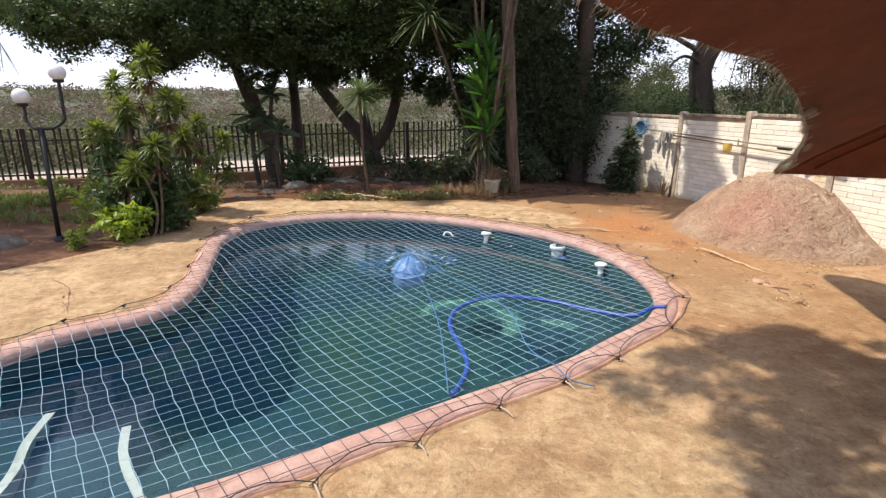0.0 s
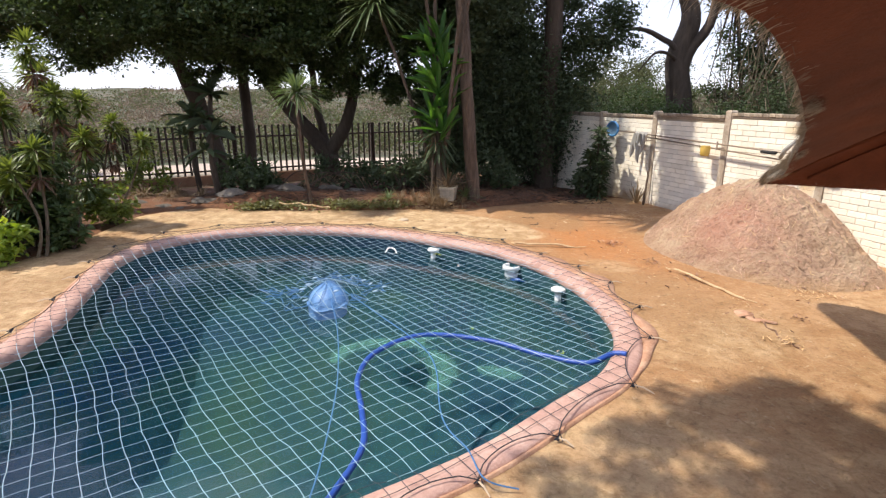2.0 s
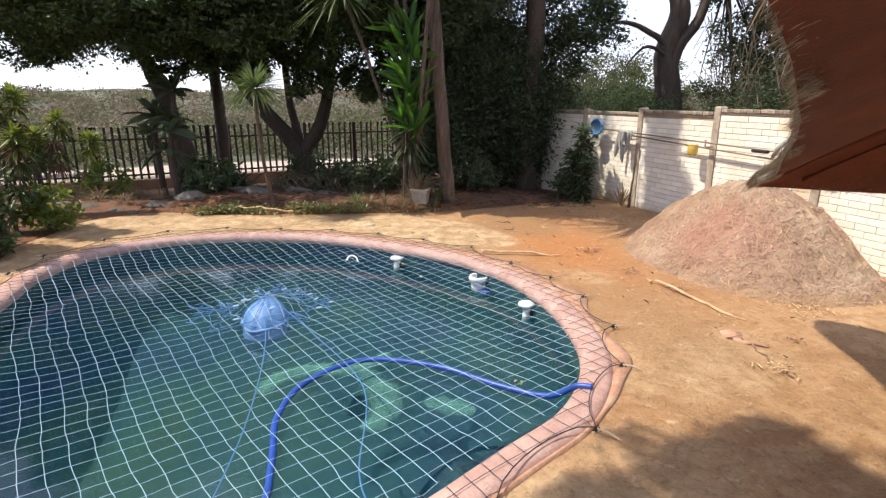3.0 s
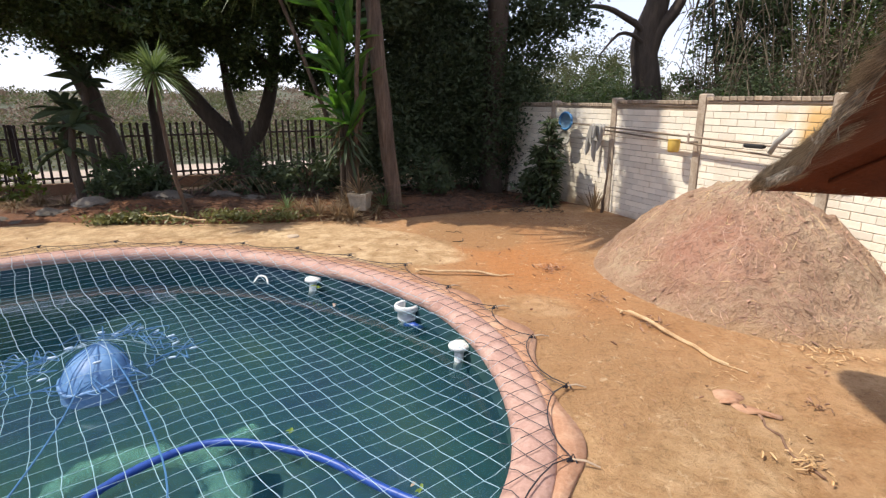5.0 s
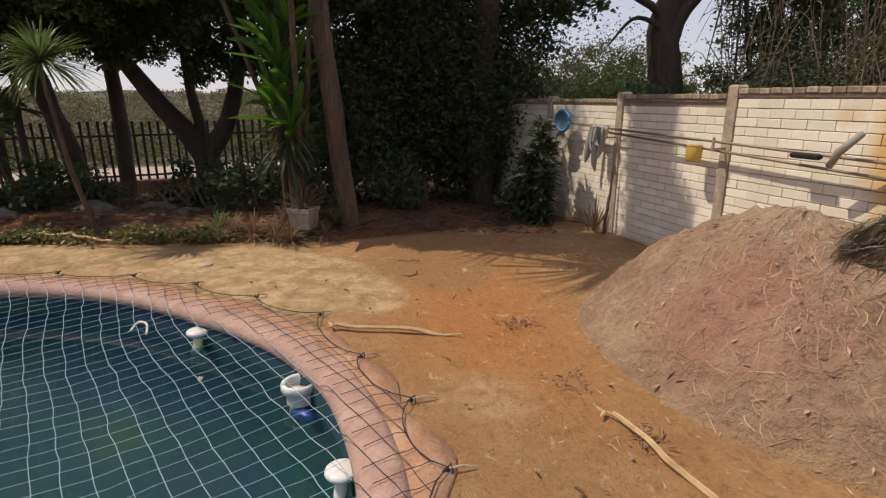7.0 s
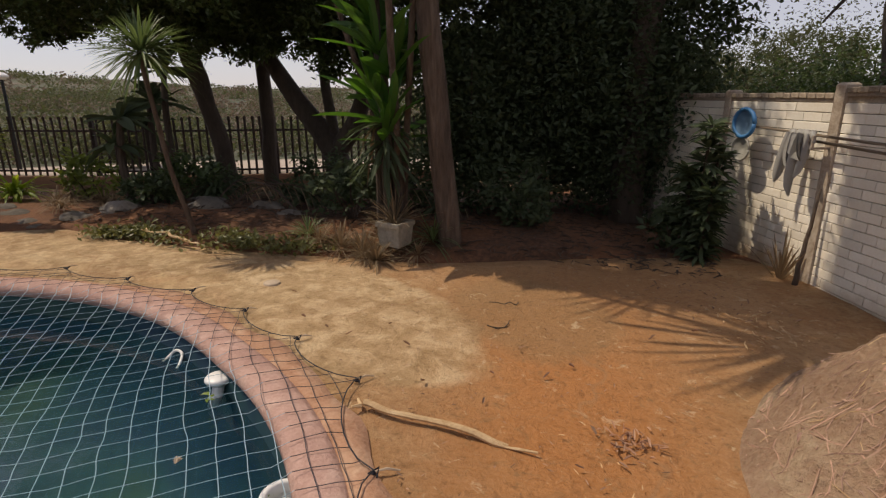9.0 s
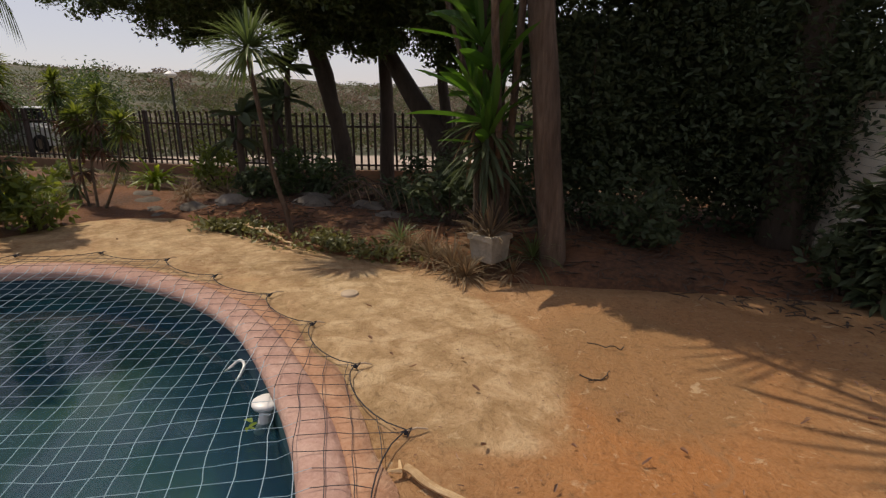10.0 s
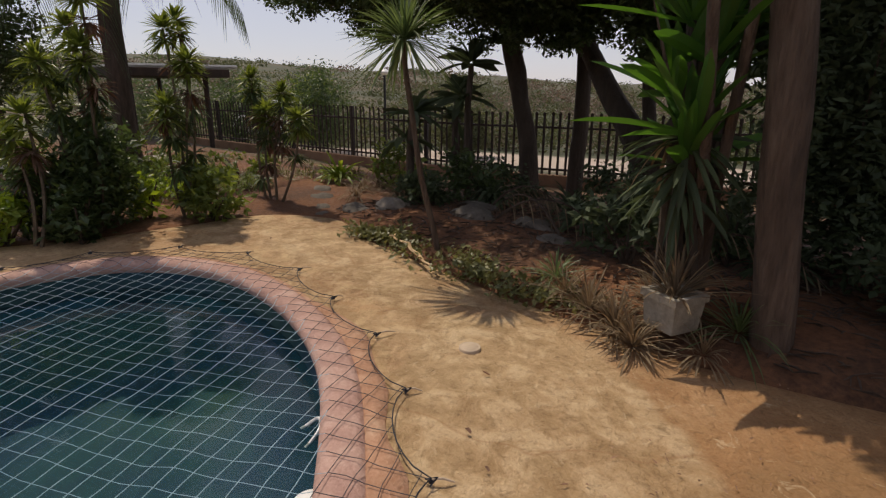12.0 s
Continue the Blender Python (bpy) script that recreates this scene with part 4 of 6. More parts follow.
def build_wall():
    wall = thing("wall_east", (W0.x, W0.y, -0.25), "cream brick-faced precast boundary wall with concrete posts", "wall")
    wall["kind"] = "structure"
    top_of = lambda k: 1.36 if k < 1 else 1.40 if k < 2 else 1.44
    near = Geo()
    near.box((0.195, 0.02, 0.065), bevel=0.003)
    full = near.mesh("brick", M_BRICK)
    hg = Geo()
    hg.box((0.095, 0.02, 0.065), bevel=0.003)
    half = hg.mesh("brick", M_BRICK)
    cg = Geo()
    cg.box((0.084, 0.115, 0.042), bevel=0.006)
    cap = cg.mesh("cap_brick", M_CAP)
    rest = Geo()
    for k in range(-4, 7):
        top = top_of(k)
        c = post_at(k + 0.5)
        s = Geo()
        s.box((BAY - 0.1, 0.05, top + 0.3), (c.x, c.y, (top - 0.3) / 2), WTURN)
        part("panel", s, M_MORTAR, wall, local=False)
        s = Geo()
        s.box((BAY - 0.1, 0.085, 0.03), (c.x, c.y, top + 0.006), WTURN, 0.006)
        part("capping", s, M_POST, wall, local=False)
        for q in range(14):
            p = c + WD * (-0.6 + 0.0925 * q)
            b = new("cap_brick", cap)
            b.parent = wall
            b.matrix_parent_inverse = wall.matrix_basis.inverted()
            b.matrix_basis = Matrix.Translation((p.x, p.y, top + 0.04 + RNG.uniform(-0.004, 0.004))) @ Matrix.Rotation(WTURN + RNG.normal() * 0.03, 4, "Z")
        course = 0
        z = -0.2
        while z + 0.07 < top - 0.005:
            x0 = -BAY / 2 + 0.055
            odd = course % 2
            pieces = []
            x = x0
            if odd:
                pieces.append((x + 0.046, half, 0.092))
                x += 0.10
            while x + 0.192 < BAY / 2 - 0.05:
                pieces.append((x + 0.096, full, 0.192))
                x += 0.20
            if x + 0.092 < BAY / 2 - 0.045:
                pieces.append((x + 0.046, half, 0.092))
            for along, me, ln in pieces:
                p = c + WD * along + WN * (0.032 + RNG.uniform(-0.0025, 0.003))
                if k in (1, 2):
                    b = new("brick", me)
                    b.parent = wall
                    b.matrix_parent_inverse = wall.matrix_basis.inverted()
                    b.matrix_basis = Matrix.Translation((p.x, p.y, z + 0.035)) @ Matrix.Rotation(WTURN, 4, "Z")
                elif k < 5:
                    rest.box((ln + 0.003, 0.02, 0.065), (p.x, p.y, z + 0.035), WTURN, 0.003)
            z += 0.0705
            course += 1
    part("brick_facing", rest, M_BRICK, wall, local=False)["kind"] = "stuff"
    for k in range(-4, 8):
        p = post_at(k)
        s = Geo()
        h = top_of(k) + 0.09
        s.box((0.092, 0.115, h + 0.35), (p.x, p.y, (h - 0.35) / 2), WTURN, 0.015)
        part("post", s, M_CREAMPOST, wall, local=False)


def on_wall(along, off, z):
    p = W0 + WD * along + WN * off
    return Vector((p.x, p.y, z))


def build_wall_things():
    for a0, a1, z0, z1, off, label in ((0.05, 5.2, 1.16, 1.02, 0.16, "long dull aluminium pool pole on wall hooks"), (1.3, 4.6, 1.08, 0.93, 0.13, "second grey pool pole on wall hooks")):
        g = Geo()
        g.tube([on_wall(a0, off, z0), on_wall((a0 + a1) / 2, off, (z0 + z1) / 2), on_wall(a1, off, z1)], 0.0105, 8)
        solo("pool_pole", g, M_POLE, label, "pole", smooth=True)
    for a in (1.4, 2.8, 4.2):
        g = Geo()
        g.box((0.016, 0.16, 0.016), on_wall(a, 0.12, 1.03), WTURN)
        g.box((0.016, 0.016, 0.1), on_wall(a, 0.19, 1.07), WTURN)
        solo("wall_hook", g, M_POST, "small bracket that holds the pool poles", "hook", "wall hooks")
    sc = thing("leaf_scoop", on_wall(0.55, 0.2, 0.95), "blue-framed leaf scoop hanging on the wall", "leaf scoop")
    for dz, r, mat, nm in ((0.22, 0.12, M_NETBLUE, "blue_frame"), (0.0, 0.1, M_MESH, "mesh_basket")):
        g = Geo()
        c = on_wall(0.55, 0.2, 0.95 + dz)
        loop = [c + WD * (r * 1.25 * math.cos(a)) + Vector((0, 0, r * math.sin(a))) for a in np.linspace(0, 6.283, 17)]
        g.tube(loop, 0.018 if dz else 0.009, 6)
        part(nm, g, mat, sc, local=False, smooth=True)
        g = Geo()
        g.add([c + WN * -0.03] + loop[:-1], [(0, i + 1, (i + 1) % 16 + 1) for i in range(16)])
        part("net_cloth", g, M_SCOOP if dz else M_MESH, sc, local=False)
    rag = thing("rag", on_wall(1.26, 0.19, 0.7), "pale grubby cloth hung over the poles", "cloth")
    for dx, ln, w, lean in ((1.15, 0.42, 0.10, -0.1), (1.22, 0.3, 0.12, 0.12), (1.3, 0.5, 0.11, 0.02), (1.36, 0.36, 0.09, -0.15), (1.27, 0.22, 0.14, 0.3)):
        g = Geo()
        for face in (0.0, 0.012):
            g.blade(on_wall(dx, 0.19 + face, 1.13), WD * lean + Vector((0, 0, -1)) + WN * 0.08, ln, w, -0.05, 6, 0.6, 1.35)
        g.tube([on_wall(dx - 0.04, 0.16, 1.08), on_wall(dx, 0.17, 1.135), on_wall(dx + 0.05, 0.19, 1.07)], [0.01, 0.028, 0.012], 6)
        part("fold", g, M_RAG, rag, smooth=True, local=False)
    g = Geo()
    g.lathe([(0.0, -0.08), (0.05, -0.08), (0.062, -0.06), (0.066, 0.03), (0.06, 0.05), (0.066, 0.058), (0.058, 0.058), (0.052, 0.045), (0.058, -0.05), (0.0, -0.065)], on_wall(2.62, 0.2, 0.99), 18)
    solo("yellow_bucket", g, M_YELLOW, "small faded yellow plastic bucket on the wall", "bucket", smooth=True)
    br = thing("pool_brush", on_wall(3.75, 0.2, 1.05), "grey pool brush with dark bristles on the wall", "brush")
    g = Geo()
    g.box((0.2, 0.05, 0.04), on_wall(3.6, 0.2, 1.05), WTURN, 0.012)
    part("bristles", g, M_RUBBER, br, local=False)
    g = Geo()
    g.tube([on_wall(4.15, 0.2, 1.02), on_wall(4.18, 0.2, 1.018), on_wall(4.32, 0.2, 1.004), on_wall(4.35, 0.2, 1.0)], [0.012, 0.02, 0.02, 0.013], 8)
    part("handle_grip", g, M_RUBBER, br, "dark rubber grip", local=False, smooth=True)
    g = Geo()
    g.tube([on_wall(3.78, 0.22, 1.0), on_wall(3.84, 0.24, 1.1), on_wall(3.96, 0.24, 1.22)], [0.022, 0.027, 0.02], 8)
    part("head", g, M_RAG, br, local=False, smooth=True)


# ---- thatched roof ----
VERGE = [(-1.6, -0.4, 2.2), (-0.6, 0.62, 2.12), (0.26, 1.42, 2.03), (0.87, 1.97, 1.94), (1.5, 2.52, 1.86), (2.1, 3.2, 1.66), (2.62, 3.92, 1.46), (2.99, 4.62, 1.17), (3.24, 5.19, 1.04)]
EAVE = [(3.55, 5.0, 1.05), (4.1, 4.45, 1.06), (4.8, 3.8, 1.07), (5.6, 3.05, 1.08), (6.4, 2.3, 1.1)]


def build_thatch():
    roof = thing("thatched_roof", (3.6, 1.6, 0), "grey thatched roof with a ragged edge and red-brown reed underside", "thatched roof")
    e = curve(VERGE + EAVE, 6)
    apex_a, apex_b = Vector((0.6, -1.6, 2.75)), Vector((4.2, 1.4, 2.7))
    inner = []
    n = len(e)
    for i, p in enumerate(e):
        u = min(1.0, i / (n * 0.62))
        inner.append(apex_a.lerp(apex_b, u))
    under, top = [], []
    for s in (0.0, 0.04, 0.12, 0.25, 0.45, 0.7, 1.0):
        row = [p.lerp(q, s) + Vector((0, 0, 0.16 * math.sin(math.pi * s) ** 1.0)) for p, q in zip(e, inner)]
        under.append([wob(p, 0.03, 2.5) for p in row])
        top.append([wob(p, 0.04, 3.0) + Vector((0, 0, 0.045 + 0.2 * min(1.0, s * 5))) for p in row])
    part("underside", strip(under, False), M_UNDER, roof, "red-brown reed underside", smooth=True, local=False)
    for col, lo, hi, off in ((48, 1, 7, 0.0), (45, 2, 6, 0.0), (52, 1, 5, 0.0)):
        g = Geo()
        g.tube([under[k][col] + Vector((0, 0, -0.012)) for k in range(lo, hi)], [0.012 + 0.006 * math.sin(k * 2.1) for k in range(lo, hi)], 6)
        part("reed_seam", g, M_UNDER, roof, smooth=True, local=False)
    lips = []
    for out, up in ((0.012, 0.02), (0.015, 0.05)):
        lips.append([p + (p - q).normalized() * out + Vector((0, 0, up)) for p, q in zip(under[0], inner)])
    part("thatch", strip([under[0]] + lips + top, False), M_THATCH, roof, smooth=True, local=False)
    g = Geo()
    for q in range(34000):
        i = (RNG.uniform(0.02, 0.98) if q % 4 == 0 else RNG.uniform(0.38, 0.72)) * (n - 2)
        k, f = int(i), i % 1.0
        s = RNG.random() ** 2.0 * 0.8
        p = e[k].lerp(e[k + 1], f)
        w = inner[k].lerp(inner[k + 1], f)
        h = s * 0.5
        b = wob(p.lerp(w, h) + Vector((0, 0, 0.16 * math.sin(math.pi * h))), 0.04, 3.0) + Vector((0, 0, (0.045 + 0.2 * min(1.0, h * 5)) * (RNG.uniform(0.05, 1.0) if h < 0.012 else 1.0) + 0.02))
        d = (p - w).normalized() + Vector((RNG.normal() * 0.17, RNG.normal() * 0.17, RNG.normal() * 0.1))
        d += Vector((0, 0, 0.1))
        g.blade(b - d * 0.03, d, RNG.uniform(0.06, 0.15) * (1 if s > 0.05 else 0.8), 0.0045, 0.1, 2, 0.0)
    for _ in range(5200):
        i = RNG.uniform(0.05, 0.95) * (n - 2)
        k, f = int(i), i % 1.0
        p, w = e[k].lerp(e[k + 1], f), inner[k].lerp(inner[k + 1], f)
        d = (p - w).normalized() + Vector((RNG.normal() * 0.3, RNG.normal() * 0.3, RNG.normal() * 0.22 - 0.1))
        g.blade(wob(p, 0.03, 2.5) + Vector((0, 0, RNG.uniform(0.0, 0.08))) - d * 0.04, d, RNG.uniform(0.05, 0.11), 0.006, 0.15, 2, 0.0)
    part("straws", g, M_STRAW, roof, local=False)["kind"] = "stuff"
    for x, y, z in ((3.6, 1.6, 2.6), (5.4, 2.6, 1.3), (-0.4, -1.3, 2.6)):
        g = Geo()
        g.tube([(x, y, -0.05), (x + 0.02, y, z * 0.5), (x, y, z)], [0.09, 0.085, 0.08], 10)
        part("post", g, M_BARK, roof, local=False, smooth=True)


# ---- fence, lamps, far structures ----
def build_fence():
    f = thing("palisade_fence", (-6, 15.4, -0.5), "rust-brown steel palisade fence on a low brown plinth", "fence")
    pale = Geo()
    w, h = 0.055, 1.36
    vs = [(-w / 2, 0, 0), (0, -0.015, 0), (w / 2, 0, 0), (w / 2, 0.004, 0), (0, -0.01, 0), (-w / 2, 0.004, 0)]
    vs2 = [(x, y, h - 0.1) for x, y, _ in vs]
    g = Geo()
    g.add(vs + vs2 + [(0, -0.012, h), (-w * 0.65, -0.01, h - 0.03), (w * 0.65, -0.01, h - 0.03)],
          [(0, 1, 7, 6), (1, 2, 8, 7), (2, 3, 9, 8), (3, 4, 10, 9), (4, 5, 11, 10), (5, 0, 6, 11), (6, 7, 12), (7, 8, 12), (6, 12, 13), (8, 14, 12), (9, 10, 12), (10, 11, 12)])
    me = g.mesh("pale", M_STEEL)
    x, i = -20.0, 0
    bottom = -0.42
    while x < 4.5:
        y = fence_y(x)
        slope = (fence_y(x + 0.1) - y) / 0.1
        b = new("pale", me)
        b.parent = f
        b.matrix_parent_inverse = f.matrix_basis.inverted()
        b.matrix_basis = Matrix.Translation((x, y, bottom + RNG.uniform(-0.012, 0.012))) @ Matrix.Rotation(math.atan(slope) + RNG.normal() * 0.06, 4, "Z") @ Matrix.Rotation(RNG.normal() * 0.012, 4, "Y")
        x += 0.17 / math.sqrt(1 + slope * slope)
    knots = [-20, -13.5, -7.2, -1.2, 3.5, 4.5]
    for x0, x1 in zip(knots, knots[1:]):
        p0, p1 = Vector((x0, fence_y(x0), 0)), Vector((x1, fence_y(x1), 0))
        a, ln = math.atan2(p1.y - p0.y, p1.x - p0.x), (p1 - p0).length
        m = (p0 + p1) / 2
        for z in (-0.28, 0.62):
            g = Geo()
            g.box((ln, 0.045, 0.045), (m.x, m.y + 0.03, z), a)
            part("rail", g, M_STEEL, f, local=False)
        g = Geo()
        g.box((ln, 0.14, 0.5), (m.x, m.y, -0.64), a, 0.015)
        part("plinth", g, M_PLINTH, f, "low brown plinth wall", local=False)
        for k in range(int(ln / 2.6) + 1):
            q = p0.lerp(p1, min(1, k * 2.6 / ln))
            g = Geo()
            g.box((0.09, 0.09, 1.5), (q.x, q.y + 0.08, 0.18), a)
            part("post", g, M_STEEL, f, local=False)


def build_lamp():
    l = thing("garden_lamp", (-4.86, 6.57, 0), "black iron garden lamp with two white globes on uneven arms", "lamp post")
    g = Geo()
    g.tube([(0, 0, -0.05), (0.02, 0, 0.7), (0.05, 0, 1.38)], [0.03, 0.026, 0.024], 10)
    g.lathe([(0.0, 0.06), (0.05, 0.05), (0.06, 0.0)], sides=12)
    part("pole", g, M_IRON, l, smooth=True)
    for tip, dip in (((0.33, 0.05, 1.93), 0.27), ((-0.13, 0.02, 1.66), -0.12)):
        a = Geo()
        sgn = 1 if tip[0] > 0 else -1
        x1 = tip[0]
        a.tube(curve([(0.05, 0, 1.38), (0.05 + (x1 - 0.05) * 0.5, 0.01, 1.385), (x1 * 0.97, 0.03, 1.47), (x1, 0.04, 1.6), tip], 5), 0.019, 8)
        arm = part("arm", a, M_IRON, l, smooth=True)
        s = Geo()
        s.lathe([(0.02, -0.03), (0.055, -0.02), (0.06, 0.0), (0.05, 0.02)], tip, 12)
        part("collar", s, M_IRON, arm)
        s = Geo()
        c = (tip[0], tip[1], tip[2] + 0.09)
        s.lathe([(0.093 * math.sin(a), -0.093 * math.cos(a)) for a in np.linspace(0.15, math.pi, 12)], c, 20)
        part("globe", s, M_GLOBE, arm, "opal white globe", smooth=True)
    f = thing("street_lamp", (-16.3, 18.9, -1.1), "dark far lamp post with a pale cap beyond the fence", "street lamp")
    g = Geo()
    g.tube([(0, 0, 0), (0, 0, 1.5), (0, 0, 3.0)], 0.05, 8)
    part("pole", g, M_IRON, f)
    g = Geo()
    g.lathe([(0.07, 2.98), (0.2, 3.05), (0.22, 3.11), (0.1, 3.2), (0.0, 3.22)], sides=12)
    part("cap", g, M_WHITE, f, "pale lamp cap")


def build_far_things():
    pg = thing("carport", (-15.5, 10.2, -0.45), "dark timber carport with a pale corrugated roof edge", "carport")
    g = Geo()
    g.box((5.2, 3.0, 0.22), (-16.6, 10.4, 1.75), 0.12, 0.01)
    part("roof_beam", g, M_TIMBER, pg, local=False)
    for k in range(22):
        g = Geo()
        x = -19.1 + k * 0.24
        g.tube([(x, 8.95 + k * 0.028, 1.9), (x - 0.36, 11.9 + k * 0.028, 1.94)], 0.06, 6)
        part("sheet_rib", g, M_ROOFSHEET, pg, local=False)
    for x, y in ((-14.2, 9.6), (-14.5, 11.6), (-18.8, 9.0), (-19.0, 11.4)):
        g = Geo()
        g.tube([(x, y, -0.45), (x, y, 1.7)], 0.07, 8)
        part("post", g, M_TIMBER, pg, local=False)
    car = thing("car", Matrix.Translation((-19.5, 15.6, -0.62)) @ Matrix.Rotation(0.25, 4, "Z"), "white hatchback parked beyond the fence", "car")
    secs = [(-1.9, 0.35, 0.75, 0.72), (-1.75, 0.25, 0.9, 0.8), (-0.9, 0.22, 0.95, 0.84), (0.9, 0.22, 0.98, 0.84), (1.7, 0.25, 0.95, 0.8), (1.9, 0.35, 0.8, 0.72)]
    rings = [[Vector((x, y, z)) for y, z in ((-w, zl), (-w, zh - 0.12), (-w + 0.1, zh), (w - 0.1, zh), (w, zh - 0.12), (w, zl))] for x, zl, zh, w in secs]
    part("body", strip(rings), M_CAR, car, smooth=False)
    rings = [[Vector((x, y, z)) for y, z in ((-w, 0.93), (-w * 0.8, zh), (w * 0.8, zh), (w, 0.93))] for x, zh, w in ((-1.3, 0.95, 0.78), (-0.6, 1.42, 0.74), (1.0, 1.44, 0.74), (1.7, 0.98, 0.78))]
    part("cabin", strip(rings), M_GLASSDARK, car, "dark car windows")
    g = Geo()
    g.box((1.7, 1.2, 0.04), (0.2, 0, 1.45), 0, 0.015)
    part("roof", g, M_CAR, car)
    for x in (-1.2, 1.2):
        for y in (-0.8, 0.8):
            m = Matrix.Translation((x, y, 0.3)) @ Matrix.Rotation(math.pi / 2, 4, "X")
            g = Geo()
            g.lathe([(0.17, -0.09), (0.3, -0.09), (0.31, 0.0), (0.3, 0.09), (0.17, 0.09)], sides=18, m=m)
            wheel = part("wheel", g, M_RUBBER, car, smooth=True)
            g = Geo()
            g.lathe([(0.0, -0.07), (0.17, -0.085), (0.17, 0.085), (0.0, 0.07)], sides=14, m=m)
            part("rim", g, M_POLE, wheel)


# ---- plants ----
def trunk_line(base, points, r0, r1, geo, sides=8):
    line = curve([base] + points, 5)
    n = len(line)
    geo.tube([wob(p, 0.03, 1.5) for p in line], [r0 + (r1 - r0) * i / (n - 1) for i in range(n)], sides)
    return line


def tree(base, stems, crowns, bark, leaf, leaf_size, label, category="tree", aspect=0.5, name="tree", twigs=0):
    """Stems: (points, foot radius, tip radius); crowns: (centre, radii, leaves)."""
    t = thing(name, base, label, category)
    base = Vector(base)
    g = Geo()
    for pts, r0, r1 in stems:
        trunk_line(base + Vector((0, 0, -0.12)), [base + Vector(p) for p in pts], r0, r1, g)
    tips = [base + Vector(p[-1]) for p, _, _ in stems]
    for c, r, n in crowns:
        c = base + Vector(c)
        tip = min(tips, key=lambda q: (q - c).length)
        for _ in range(5):
            e = c + Vector((RNG.normal() * r[0] * 0.45, RNG.normal() * r[1] * 0.45, RNG.normal() * r[2] * 0.4))
            g.tube(curve([tip, tip.lerp(e, 0.5) + Vector((0, 0, 0.15)), e], 4), [0.035, 0.03, 0.028, 0.025, 0.02, 0.016, 0.012, 0.009, 0.006], 5)
    part("trunk", g, bark, t, smooth=True, local=False)
    g = Geo()
    for c, r, n in crowns:
        c = np.array(base + Vector(c))
        knots = blob(max(5, n // 45), c, r, 0.25)
        for k in knots:
            m = max(6, int(2.7 * n / len(knots) * RNG.uniform(0.5, 1.5)))
            g.leaves(k + RNG.normal(size=(m, 3)) * np.array([0.2, 0.2, 0.15]) * max(0.5, min(r)) * 0.75, leaf_size * 0.58, 0.3, aspect)
    part("crown", g, leaf, t, local=False)
    return t


def rosette(geo, at, n, length, width, lift=(-0.4, 1.2), droop=0.35, segs=4, twist=0.0):
    for _ in range(n):
        a, u = RNG.uniform(0, 6.283), RNG.uniform(*lift)
        d = Vector((math.cos(a) * math.cos(u), math.sin(a) * math.cos(u), math.sin(u)))
        geo.blade(Vector(at) + d * 0.03, d, length * RNG.uniform(0.7, 1.15), width * RNG.uniform(0.8, 1.2), droop * RNG.uniform(0.4, 1.4), segs, 0.2, RNG.normal() * twist)


def yucca(base, heads, label, stem_r=0.05, n=90, length=0.55, width=0.035, mat=None, name="yucca", lift=(-0.5, 1.3)):
    base = Vector(base)
    t = thing(name, base, label, "yucca")
    for h in heads:
        g, l = Geo(), Geo()
        h = Vector(h)
        bow = Vector((RNG.normal() * 0.06, RNG.normal() * 0.06, 0))
        trunk_line(base + Vector((0, 0, -0.1)), [base + h * 0.5 + bow, base + h], stem_r, stem_r * 0.75, g)
        rosette(l, base + h, n, length, width, lift)
        part("stem", g, M_TRUNK, t, smooth=True, local=False)
        part("leaf_rosette", l, mat or L_YUCCA, t, local=False)
    return t


def shrub(at, radii, n, size, mat, label, name="shrub", aspect=0.5, stems=5):
    at = Vector(at)
    t = thing(name, at, label, "shrub")
    g = Geo()
    for _ in range(stems):
        e = Vector((RNG.normal() * radii[0] * 0.4, RNG.normal() * radii[1] * 0.4, radii[2] * RNG.uniform(0.9, 1.6)))
        g.tube(curve([at + Vector((0, 0, -0.08)), at + e * 0.5 + Vector((RNG.normal() * 0.03, 0, 0)), at + e], 3), [0.014, 0.013, 0.012, 0.011, 0.009, 0.007, 0.005], 5)
    part("stem_clump", g, M_BARK, t, local=False)
    g = Geo()
    c = np.array(at) + np.array([0, 0, radii[2]])
    knots = blob(max(6, n // 25), c, radii, 0.3)
    for k in knots:
        m = max(3, int(n / len(knots)))
        g.leaves(k + RNG.normal(size=(m, 3)) * min(radii) * 0.2, size, 0.5, aspect)
    part("foliage", g, mat, t, local=False)
    return t


